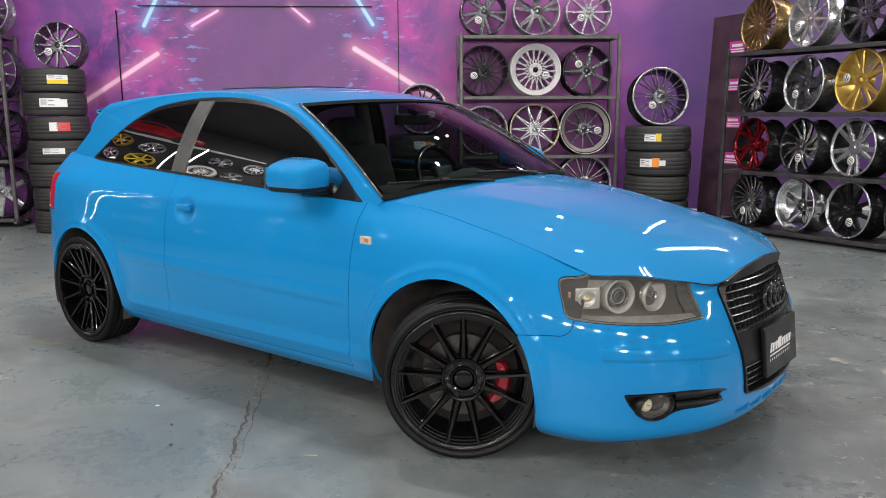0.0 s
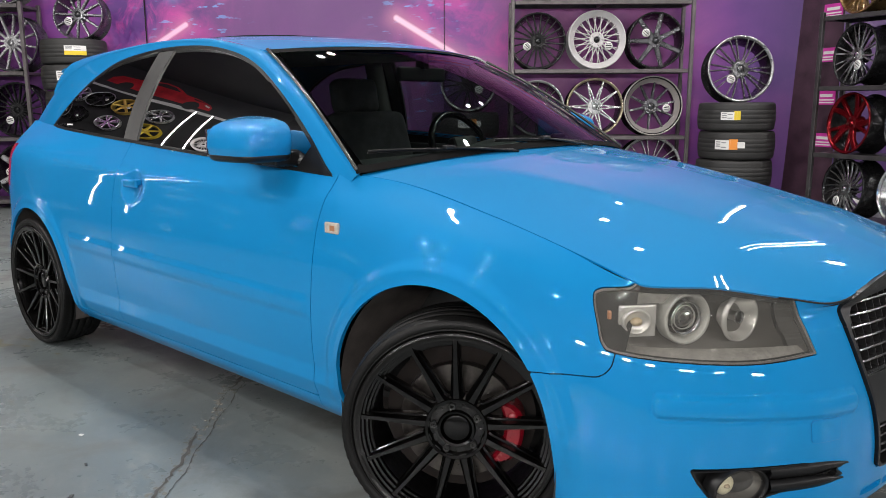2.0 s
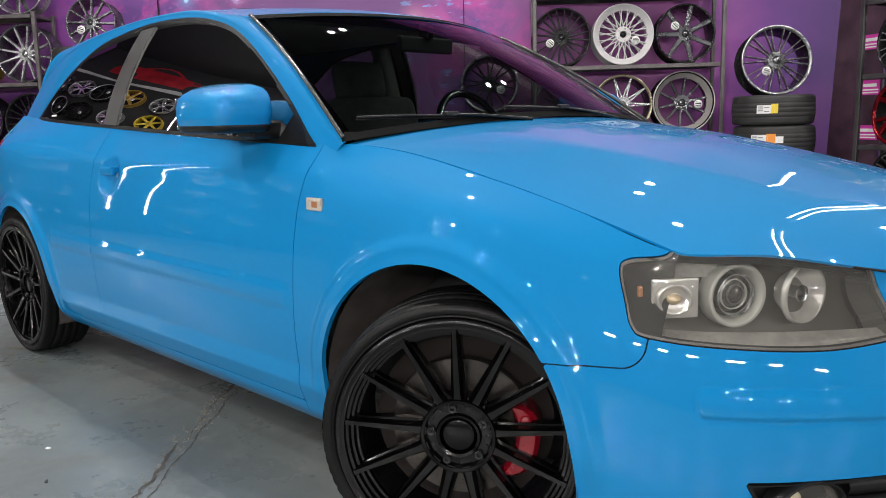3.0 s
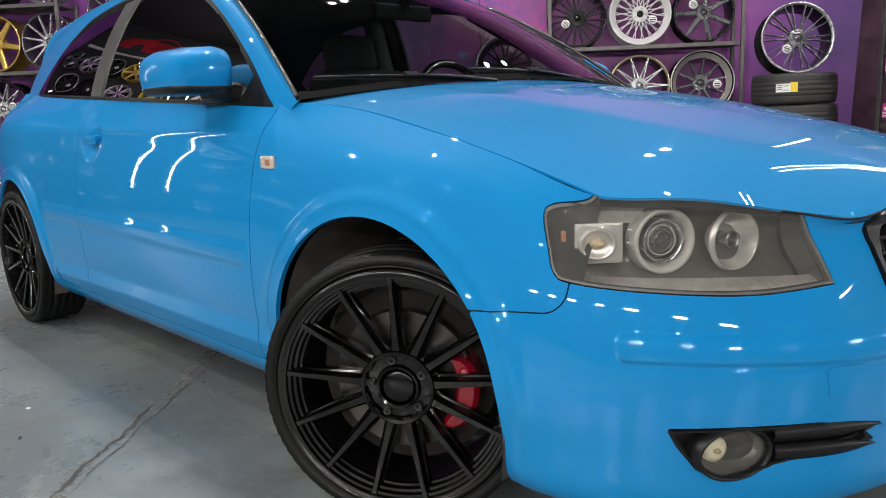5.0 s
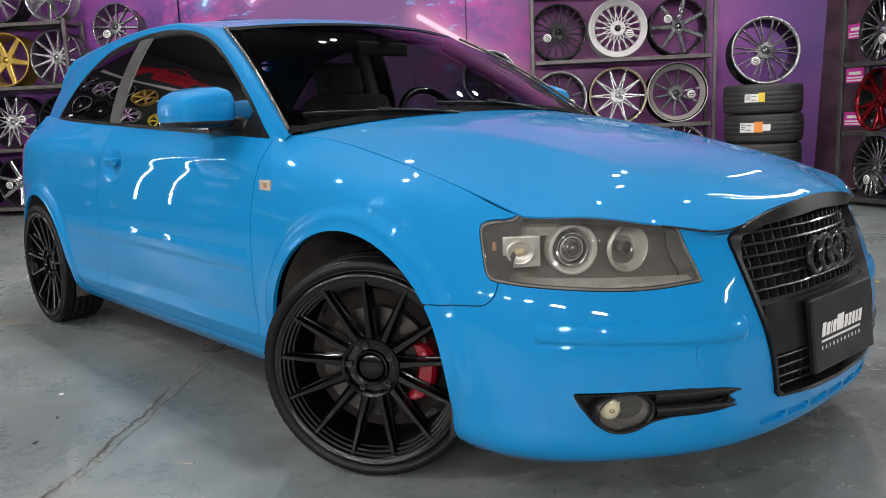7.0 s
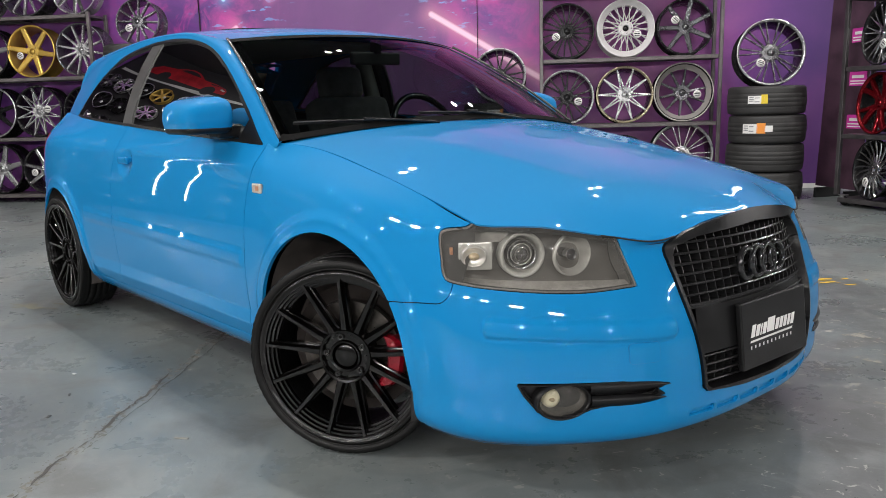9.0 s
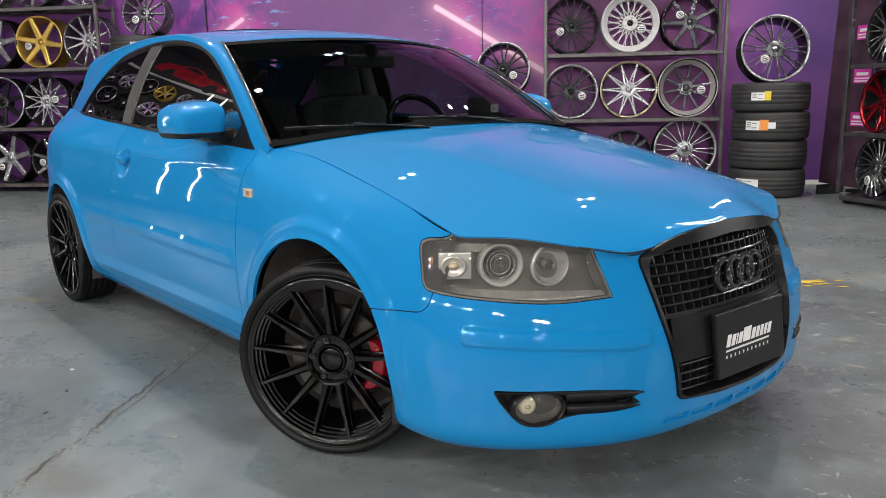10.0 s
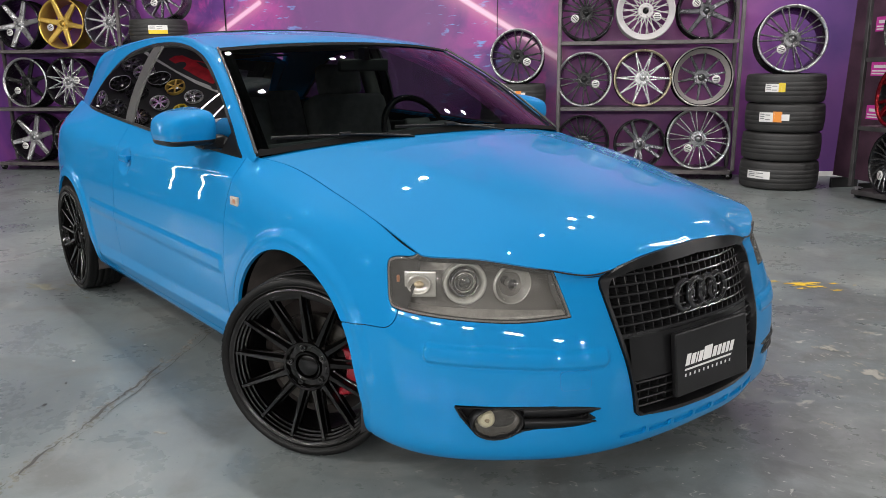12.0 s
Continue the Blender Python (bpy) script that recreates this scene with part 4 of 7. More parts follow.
def loose_tyre(m, r, w, stickers, label, group):
    v, f = tyre_mesh(r, w, r * 0.66, 4, 0.0007, 0.8)
    root = piece("tyre", mesh_of("tyre", v, f), STOCK, None, "", m)
    tagged(root, label, "tyre", group)
    for a, wd, z, hh, mat in stickers:
        label_ob = piece("sticker", mesh_of("sticker", *curved_label(r, a, wd, z, hh), smooth=True), mat, root, "printed paper tyre label")
        if mat in (LABEL, REDP) and wd > 0.1:
            rows = [curved_label(r, a + k * wd * 0.28 / r, wd * 0.3, z + hh * q, hh * 0.10, 0.0032) for k, q in ((-1, 0.75), (-1, 0.52), (-1, 0.3), (0.3, 0.68), (0.3, 0.2))]
            piece("print", mesh_of("print", *joined(*rows)), PALEINK, label_ob)
    return root


FACE = -math.pi / 2


def stack(a, d, r, w, n, stickers, wheel, seed):
    rnd = random.Random(seed)
    for k in range(n):
        m = shop(a + rnd.uniform(-0.012, 0.012), d + rnd.uniform(-0.012, 0.012), w * (k + 0.5) + 0.001 * k, 0)
        st = stickers.get(n - 1 - k, ())
        loose_tyre(m, r * rnd.uniform(0.985, 1.0), w - 0.003, st, "black road tyre with paper labels, stacked flat" if st else "plain black road tyre, stacked flat", "stacked tyres")
    put_wheel(wheel, shop(a + 0.035, d - 0.02, w * n + 0.001 * n), 20, -8)


FT, FL = FACE - 0.5, FACE + 0.5
stack(1.04, 0.37, 0.372, 0.277, 4, {
    0: ((FT - 0.02, 0.15, -0.03, 0.075, LABEL), (FT + 0.19, 0.06, -0.03, 0.085, YELLOW)),
    1: ((FT - 0.18, 0.15, -0.035, 0.09, LABEL), (FT + 0.1, 0.08, -0.035, 0.1, ORANGE), (FT + 0.29, 0.07, -0.02, 0.06, LABEL)),
    3: ((FT - 0.25, 0.24, -0.03, 0.075, LABEL),),
}, "gun_multi", 1)
stack(-1.68, 0.05, 0.36, 0.255, 4, {0: ((FACE - 0.02, 0.13, -0.03, 0.085, LABEL), (FACE + 0.24, 0.06, -0.035, 0.09, ORANGE), (FACE + 0.38, 0.05, -0.02, 0.06, LABEL)),}, "blk_split", 2)
stack(-5.62, 0.30, 0.315, 0.249, 7, {
    0: ((FL - 0.02, 0.20, 0.0, 0.05, LABEL), (FL - 0.02, 0.2, -0.04, 0.04, YELLOW)),
    1: ((FL - 0.30, 0.2, -0.03, 0.09, LABEL), (FL + 0.12, 0.08, -0.03, 0.08, LABEL)),
    2: ((FL - 0.3, 0.08, -0.03, 0.09, LABEL), (FL - 0.02, 0.15, -0.03, 0.09, REDP)),
    3: ((FL - 0.3, 0.22, -0.02, 0.06, LABEL),),
    5: ((FL + 0.1, 0.12, -0.04, 0.08, LABEL),),
    6: ((FL + 0.1, 0.12, -0.04, 0.08, LABEL),),
}, "stack_gun", 3)


# ---- the side wall opposite the car's flank: wheels hung on it under a painted picture of a red car ----
WL = WEST


def wall_picture():
    root = empty("wall_poster", WL @ pose(-2.5, -0.004, 3.70), "black poster of a red sports car over a pale border", "poster")
    part("sheet", box_bm(5.6, 0.006, 1.06, (0, 0, 0.55)), INK, root)
    flat = lambda pts, y: [(0.5 + x * 0.62, y, 0.06 + z * 0.72) for x, z in pts]

    def shape(name, pts, y, mat, label=""):
        bm = bmesh.new()
        bm.faces.new([bm.verts.new(p) for p in flat(pts, y)])
        return part(name, bm, mat, root, label)

    red = grained("poster_red", (0.34, 0.012, 0.02), 0.4, vary=0.6, scale=3)
    shape("car_shape", [(-2.3, 0.30), (-2.28, 0.52), (-2.1, 0.66), (-1.5, 0.80), (-0.8, 0.86), (-0.45, 1.02), (-0.1, 1.14), (0.35, 1.18), (0.8, 1.10), (1.3, 0.92), (2.1, 0.82), (2.35, 0.6), (2.3, 0.32)], -0.006, red, "flat red car shape")
    for x in (-1.45, 1.4):
        v, f = lathe([(0, -0.009), (0.2, -0.009)], 24)
        piece("wheel_shape", mesh_of("wheel_shape", [(a + 0.5 + 0.62 * x, b, z + 0.30) for a, b, z in v], f), INK, root)
    shape("window_shape", [(-0.5, 0.90), (-0.1, 1.07), (0.35, 1.11), (0.75, 1.04), (1.0, 0.92)], -0.010, INK)
    shape("bonnet_vent", [(-1.9, 0.70), (-1.2, 0.78), (-1.3, 0.70)], -0.010, INK)
    shape("headlamp_shape", [(-2.2, 0.52), (-1.95, 0.60), (-1.9, 0.54), (-2.15, 0.46)], -0.010, BOARD)
    shape("stripe", [(-5.2, -0.03), (3.6, -0.03), (3.6, 0.10), (1.2, 0.05), (-1.0, 0.16), (-5.2, 0.06)], -0.007, BOARD)


wall_picture()
rndw = random.Random(8)
HUNG = (
    (0.05, (0.3, 1.05, 1.8, 2.5, 3.05, 4.15, 4.8, 5.75, 6.4), ("sil_six", "gun_five", "sil_multi", "blk_multi", "chr_multi", "sil_seven", "gun_web", "sil_six", "gun_five")),
    (0.78, (0.5, 1.2, 1.95, 2.7, 4.25, 4.95, 5.8, 6.5), ("chr_multi", "gun_five", "sil_six", "blk_twist", "sil_twelve", "sil_seven", "gun_five", "sil_multi")),
    (1.50, (0.3, 0.97, 1.7, 2.45, 3.0, 4.25, 4.9, 5.8, 6.4), ("sil_six", "gun_five", "chr_multi", "sil_multi", "gun_web", "sil_mesh", "gun_five", "sil_six", "blk_multi")),
    (2.22, (0.55, 1.15, 1.95, 2.78, 4.08, 4.75, 5.8, 6.5), ("blk_seven", "blk_multi", "sil_six", "yel_six", "wht_mesh", "gun_five", "chr_multi", "sil_six")),
    (2.93, (0.14, 0.68, 1.28, 1.92, 2.72, 4.25, 5.1, 5.9), ("gun_five", "sil_six", "blk_seven", "gold_six", "sil_six", "gun_five", "sil_multi", "blk_twist")),
)
for z, places, keys in HUNG:
    for d, key in zip(places, keys):
        put_wheel(key, WL @ pose(-d, -0.24 if RAD[key] < 0.285 else -0.26, z), rndw.uniform(0, 60), 0)
for k in [k for k in BANK if k not in USED]:
    for o in (*BANK[k].children_recursive, BANK[k]):
        bpy.data.objects.remove(o)

# ---- the car: x forward from the front axle, y to its left, z up ----
CAR = empty("hatchback_car", pose(0, 0.03, 0), "glossy bright blue three-door hatchback with black wheels", "car")

# plan of the widest line, from the nose's middle round the right corner to the tail, and the upper edge of the flank
PLAN = curve(range(-1, 19), [
    (0.848, -0.22), (0.868, 0.0), (0.848, 0.22), (0.795, 0.41), (0.705, 0.57), (0.565, 0.735), (0.41, 0.835), (0.2, 0.874), (0.0, 0.885), (-0.3, 0.887),
    (-0.55, 0.887), (-1.1, 0.888), (-1.75, 0.888), (-2.2, 0.887), (-2.58, 0.885), (-2.95, 0.845), (-3.15, 0.74), (-3.27, 0.52), (-3.31, 0.0), (-3.27, -0.52)])
TOP = curve(range(-1, 19), [
    (0.775, -0.22, 0.697), (0.79, 0.0, 0.712), (0.775, 0.22, 0.697), (0.735, 0.385, 0.664), (0.655, 0.50, 0.682), (0.545, 0.635, 0.712), (0.424, 0.742, 0.719),
    (0.2, 0.738, 0.783), (0.0, 0.735, 0.833), (-0.3, 0.73, 0.893), (-0.55, 0.775, 0.918), (-1.1, 0.792, 0.94), (-1.75, 0.77, 0.972),
    (-2.2, 0.74, 0.993), (-2.58, 0.705, 1.012), (-2.9, 0.66, 1.03), (-3.07, 0.635, 1.035), (-3.20, 0.47, 1.035), (-3.24, 0.0, 1.035), (-3.20, -0.47, 1.035)])
NODES = (0, 3, 5, 7, 9, 11, 13, 15, 17)
SECTION = [  # height, inset from the plan line
    ((0.132, 0.121, 0.135, 0.17, 0.172, 0.18, 0.20, 0.23, 0.25), (0.07, 0.07, 0.06, 0.05, 0.075, 0.075, 0.05, 0.07, 0.07)),
    ((0.16, 0.152, 0.165, 0.21, 0.205, 0.215, 0.235, 0.26, 0.28), (0.02, 0.02, 0.02, 0.02, 0.045, 0.045, 0.02, 0.02, 0.02)),
    ((0.27, 0.27, 0.28, 0.32, 0.30, 0.31, 0.33, 0.36, 0.38), (0.0, 0.0, 0.0, 0.003, 0.022, 0.022, 0.003, 0.0, 0.0)),
    ((0.42, 0.42, 0.43, 0.45, 0.43, 0.44, 0.46, 0.50, 0.50), (0.005, 0.004, 0.003, 0.0, 0.004, 0.004, 0.0, 0.0, 0.0)),
    ((0.53, 0.53, 0.54, 0.58, 0.58, 0.59, 0.60, 0.62, 0.64), (0.031, 0.035, 0.021, 0.004, 0.002, 0.002, 0.004, 0.01, 0.01)),
    ((0.61, 0.60, 0.61, 0.68, 0.70, 0.72, 0.75, 0.77, 0.78), (0.048, 0.062, 0.044, 0.016, 0.012, 0.012, 0.014, 0.012, 0.012)),
    ((0.67, 0.65, 0.67, 0.77, 0.80, 0.83, 0.87, 0.90, 0.90), (0.065, 0.08, 0.07, 0.05, 0.036, 0.036, 0.044, 0.035, 0.035)),
]
SECTION = [(curve((-3, *NODES), (z[1], *z)), curve((-3, *NODES), (i[1], *i))) for z, i in SECTION]
ARCH_F, ARCH_R = (-0.081, 0.295, 0.370), (-2.585, 0.295, 0.352)


def flank_base(s, v):
    """Point of the right-hand flank for station s (0 to 17) and height step v (0 to 7); arrays of one shape."""
    p = PLAN(s)
    e = 0.02
    t = PLAN(s + e) - PLAN(s - e)
    n = np.stack([-t[..., 1], t[..., 0]], -1)
    n /= np.linalg.norm(n, axis=-1, keepdims=True)
    n = np.where((n[..., 0] * (p[..., 0] + 1.2) + n[..., 1] * p[..., 1] < 0)[..., None], -n, n)
    rings = [np.stack([p[..., 0] - n[..., 0] * i(s), p[..., 1] - n[..., 1] * i(s), z(s)], -1) for z, i in SECTION]
    rings.append(TOP(s))
    k = np.clip(v.astype(int), 0, 6)
    u = (v - k)[..., None]
    R = np.stack(rings, 0)
    ii = np.indices(k.shape)
    at = lambda q: R[(np.clip(q, 0, 7), *ii)]
    a, b, c, d = at(k - 1), at(k), at(k + 1), at(k + 2)
    lb = np.linalg.norm(c - b, axis=-1, keepdims=True) + 1e-6
    la = np.linalg.norm(b - a, axis=-1, keepdims=True)
    ld = np.linalg.norm(d - c, axis=-1, keepdims=True)
    m1 = np.where(la > 1e-6, ((b - a) / (la + 1e-6) * lb + (c - b) / lb * la) / (la + lb) * lb, c - b)
    m2 = np.where(ld > 1e-6, ((c - b) / lb * ld + (d - c) / (ld + 1e-6) * lb) / (ld + lb) * lb, c - b)
    q = (2 * u**3 - 3 * u**2 + 1) * b + (u**3 - 2 * u**2 + u) * m1 + (3 * u**2 - 2 * u**3) * c + (u**3 - u**2) * m2
    return q, n


def ramp01(x, a, b):
    k = np.clip((x - a) / (b - a), 0, 1)
    return k * k * (3 - 2 * k)


def flank(s, v):
    q, n = flank_base(s, v)
    x, z = q[..., 0], q[..., 2]
    out = np.zeros_like(x)
    for cx, cz, r in (ARCH_F, ARCH_R):  # flared arches
        d = np.hypot(x - cx, z - cz) - r
        out += (0.008 * np.exp(-np.maximum(d, 0) ** 2 / 0.055**2) + 0.008 * (1 - ramp01(d, 0.036, 0.066))) * ramp01(z, 0.2, 0.4) * (np.abs(x - cx) < 0.7)
        out -= 0.012 * np.exp(-((d - 0.02) / 0.012) ** 2) * 0.25
    zt = 0.845 + 0.02 * (-0.5 - x) / 2  # shoulder crease
    out += 0.0045 * np.exp(-(((z - zt) / 0.027) ** 2)) * ramp01(x, -2.6, -1.9) * (1 - ramp01(x, -0.55, 0.05))
    zm = 0.523 + 0.012 * (-0.55 - x)  # rubbing strip pressed into the door
    out += 0.0055 * ramp01(np.abs(z - zm), 0.032, 0.020) * ramp01(x, -2.2, -2.18) * (1 - ramp01(x, -0.59, -0.57))
    zs = 0.29  # foot of the door
    out += 0.012 * np.clip(1 - np.abs(z - zs) / 0.05, 0, 1) * ramp01(x, -2.2, -2.1) * (1 - ramp01(x, -0.5, -0.4))
    hr = np.hypot((x + 1.645) / 0.072, (z - 0.806) / 0.060)  # cup behind the door handle
    out -= 0.026 * np.clip(1 - hr, 0, 1) ** 0.6
    # bumper strip and the lip under it
    w = wrap(q)
    zc = 0.442 + 0.040 * np.clip(w, 0, 0.7)
    dw, dz = np.abs(w - 0.245) - 0.337, np.abs(z - zc) - 0.0055
    strip = np.hypot(np.maximum(dw, 0), np.maximum(dz, 0)) + np.minimum(np.maximum(dw, dz), 0) - 0.018
    dome = 0.0026 * np.clip(1 - ((z - zc) / 0.0235) ** 2, 0, 1)
    out += ((0.0050 + dome) * ramp01(strip, 0.003, -0.003) - 0.0022 * np.exp(-((strip - 0.0035) / 0.0025) ** 2)) * (x > 0.3)
    q = q.copy()
    q[..., 0] += n[..., 0] * out
    q[..., 1] += n[..., 1] * out
    return q


def wrap(q):
    """Distance round the front corner, growing from the grille to the wheel."""
    return (0.75 - q[..., 0]) + (q[..., 1] - 0.45)


def grid(s0, s1, ns, v0, v1, nv):
    s, v = np.meshgrid(np.linspace(s0, s1, ns), np.linspace(v0, v1, nv), indexing="ij")
    return s, v


def rounded(poly, sharp, n=8):
    """Closed outline run smoothly through its points, but for the sharp ones."""
    p, out = np.array(poly), []
    m = len(p)
    for i in range(m):
        a, b, c, d = p[(i - 1) % m], p[i], p[(i + 1) % m], p[(i + 2) % m]
        t0 = (c - a) / 2 if i not in sharp else c - b
        t1 = (d - b) / 2 if (i + 1) % m not in sharp else c - b
        for u in np.arange(n) / n:
            out.append((2 * u**3 - 3 * u**2 + 1) * b + (u**3 - 2 * u**2 + u) * t0 + (3 * u**2 - 2 * u**3) * c + (u**3 - u**2) * t1)
    return [tuple(q) for q in out]


# outlines, as negative-inside distances
HEAD = [(0.035, 0.553), (0.075, 0.62), (0.128, 0.70), (0.2, 0.76), (0.62, 0.76), (0.645, 0.717), (0.73, 0.706), (0.757, 0.688), (0.752, 0.63), (0.742, 0.588), (0.70, 0.572), (0.5, 0.556), (0.25, 0.545)]
HEAD = rounded(HEAD, (0, 3, 4), 5)
GRILLE = [(-0.367, 0.618), (-0.363, 0.638), (-0.353, 0.656), (-0.336, 0.670), (-0.312, 0.681), (-0.27, 0.76), (0.27, 0.76), (0.312, 0.681), (0.336, 0.670), (0.353, 0.656), (0.363, 0.638), (0.367, 0.618), (0.366, 0.60), (0.345, 0.46), (0.305, 0.265), (0.29, 0.25), (0.15, 0.238), (0.0, 0.234), (-0.15, 0.238), (-0.29, 0.25), (-0.305, 0.265), (-0.345, 0.46), (-0.366, 0.60)]
OPENING = [(-0.345, 0.618), (-0.326, 0.642), (-0.26, 0.662), (0.0, 0.676), (0.26, 0.662), (0.326, 0.642), (0.345, 0.618), (0.352, 0.59), (0.333, 0.46), (0.295, 0.272), (0.275, 0.258), (0.0, 0.247), (-0.275, 0.258), (-0.295, 0.272), (-0.333, 0.46), (-0.352, 0.59)]
FOG = [(0.487, 0.325), (0.30, 0.322), (0.10, 0.318), (-0.087, 0.300), (-0.04, 0.286), (-0.075, 0.268), (0.10, 0.257), (0.21, 0.246), (0.27, 0.230), (0.34, 0.224), (0.41, 0.245), (0.46, 0.29)]


def d_head(q):
    return np.where(q[..., 0] > 0.2, sd_poly(wrap(q), q[..., 2], HEAD), 1.0)


def d_grille(q):
    return np.where(q[..., 0] > 0.5, sd_poly(q[..., 1], q[..., 2], GRILLE), 1.0)


def d_opening(q):
    return np.where(q[..., 0] > 0.5, sd_poly(q[..., 1], q[..., 2], OPENING), 1.0)


def d_fog(q):
    return np.where(q[..., 0] > 0.4, sd_poly(wrap(q), q[..., 2], FOG), 1.0)


def d_slots(q):
    """Row of slots in the lip under the grille."""
    y, z = q[..., 1], q[..., 2]
    k = np.abs(((y + 0.05) % 0.1) - 0.05) - 0.0435
    return np.where(q[..., 0] > 0.5, np.maximum.reduce([k, np.abs(z - 0.200) - 0.0105, y - 0.345]), 1.0)


def d_arch(q):
    x, z = q[..., 0], q[..., 2]
    d = np.full(x.shape, -9.0)
    for cx, cz, r in (ARCH_F, ARCH_R):
        zz = np.where(z < cz, (z - cz) * 0.55, z - cz)
        d = np.maximum(d, r - np.hypot(x - cx, zz))
    return d


def d_bumper(q):
    """Negative ahead of the seam between wing and bumper."""
    x, z = q[..., 0], q[..., 2]
    a, b = z - (0.513 + 0.06 * (x - 0.3)), 0.398 - x + 0.05 * (z - 0.52)
    r = 0.035
    wing = np.where((a < r) & (b < r), np.hypot(r - a, r - b) - r, -np.minimum(a, b))
    d = -wing
    return np.maximum(d, -0.05 - x)


def door_front(q):
    return q[..., 0] + 0.562 - 0.05 * (q[..., 2] - 0.45)


def door_rear(q):
    z = q[..., 2]
    return -1.79 - 0.10 * np.clip(0.5 - z, 0, 1) ** 1.0 * 0 - q[..., 0] - 0.05 * np.clip(0.45 - z, 0, 1)


def sill_line(q):
    return 0.238 - q[..., 2]


GAP = 0.0014


def both_sides(name, P, D, mat, parent, label="", lip=0.012):
    v, f = clip_sheet(P, D, lip)
    # the grid runs nose to tail and upwards on the car's left; the right side is its mirror image
    vm, fm = mirrored(v, f)
    a = piece(name, mesh_of(name, v, f), mat, parent, label)
    b = piece(name, mesh_of(name, vm, fm), mat, parent, label)
    return b, a


def full_nose(fn):
    """Joins a grid with its mirror image across the car's middle."""
    return np.concatenate([fn[::-1][:-1] * np.array([1, -1, 1]), fn], 0)


# body sheet grids
Sf, Vf = grid(0.0, 6.4, 330, 0.0, 7.0, 150)
NOSE = full_nose(flank(Sf, Vf))
Sm, Vm = grid(4.4, 14.2, 420, 0.0, 7.0, 110)
SIDE = flank(Sm, Vm)
Sr, Vr = grid(12.4, 17.0, 150, 0.0, 7.0, 80)
TAILG = full_nose(flank(Sr, Vr)[::-1])[::-1]


def nose_panel(name, extra, mat, label="", lip=0.014):
    absq = np.stack([NOSE[..., 0], np.abs(NOSE[..., 1]), NOSE[..., 2]], -1)
    v, f = clip_sheet(NOSE, extra(absq), lip)
    return piece(name, mesh_of(name, v, f), mat, CAR, label)


bumper_front = nose_panel("front_bumper", lambda q: np.maximum.reduce([d_bumper(q) + GAP, d_arch(q), -d_head(q) + GAP, -d_grille(q), -d_fog(q), -d_slots(q), 0.2 - q[..., 0]]), BLUE, "blue front bumper with pressed strips")
both_sides("front_wing", SIDE, np.maximum.reduce([-d_bumper(SIDE) + GAP, d_arch(SIDE), -d_head(SIDE) + GAP, -door_front(SIDE) + GAP, SIDE[..., 0] - 0.6]), BLUE, CAR)
door_d = np.maximum.reduce([door_front(SIDE) + GAP, door_rear(SIDE) + GAP, sill_line(SIDE) + GAP])
DOORS = both_sides("door", SIDE, door_d, BLUE, CAR, "blue door")
both_sides("sill", SIDE, np.maximum.reduce([-sill_line(SIDE) + GAP, d_arch(SIDE), door_front(SIDE), -2.35 - SIDE[..., 0]]), BLUE, CAR)
both_sides("quarter_panel", SIDE, np.maximum.reduce([-door_rear(SIDE) + GAP, d_arch(SIDE), sill_line(SIDE) + GAP, -2.92 - SIDE[..., 0]]), BLUE, CAR)
tq = np.stack([TAILG[..., 0], np.abs(TAILG[..., 1]), TAILG[..., 2]], -1)
tail_lamp = sd_poly(np.stack([tq[..., 0] * -1 + tq[..., 1] * -0.6], -1)[..., 0], tq[..., 2], [(2.40, 0.72), (2.95, 0.74), (2.93, 0.90), (2.46, 0.93)])
tv, tf = clip_sheet(TAILG, np.maximum.reduce([tq[..., 0] + 2.92 + GAP, 0.60 - tq[..., 2] + GAP, -tail_lamp + GAP]), 0.012)
piece("tailgate", mesh_of("tailgate", tv, tf), BLUE, CAR)
tv, tf = clip_sheet(TAILG, np.maximum.reduce([tq[..., 0] + 2.92 + GAP, tq[..., 2] - 0.60 + GAP, d_arch(tq)]), 0.012)
piece("rear_bumper", mesh_of("rear_bumper", tv, tf), BLUE, CAR)
for side in (-1, 1):
    tv, tf = clip_sheet(TAILG, np.maximum.reduce([tail_lamp, tq[..., 0] + 2.7, -TAILG[..., 1] * side]), 0.012)
    piece("tail_light", mesh_of("tail_light", tv, tf), TAIL, CAR, "red tail light lens")

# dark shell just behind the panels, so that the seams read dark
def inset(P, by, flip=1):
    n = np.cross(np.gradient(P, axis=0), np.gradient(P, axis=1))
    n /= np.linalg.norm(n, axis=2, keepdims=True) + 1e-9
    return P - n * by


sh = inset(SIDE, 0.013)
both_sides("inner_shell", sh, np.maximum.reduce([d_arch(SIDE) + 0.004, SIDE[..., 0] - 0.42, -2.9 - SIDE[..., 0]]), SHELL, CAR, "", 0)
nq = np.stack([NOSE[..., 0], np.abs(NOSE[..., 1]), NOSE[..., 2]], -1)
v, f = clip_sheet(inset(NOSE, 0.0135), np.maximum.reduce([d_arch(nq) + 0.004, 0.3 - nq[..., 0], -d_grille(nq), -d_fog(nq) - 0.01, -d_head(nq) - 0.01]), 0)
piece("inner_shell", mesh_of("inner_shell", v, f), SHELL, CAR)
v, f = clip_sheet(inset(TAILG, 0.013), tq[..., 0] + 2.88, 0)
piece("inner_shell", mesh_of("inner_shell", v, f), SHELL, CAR)

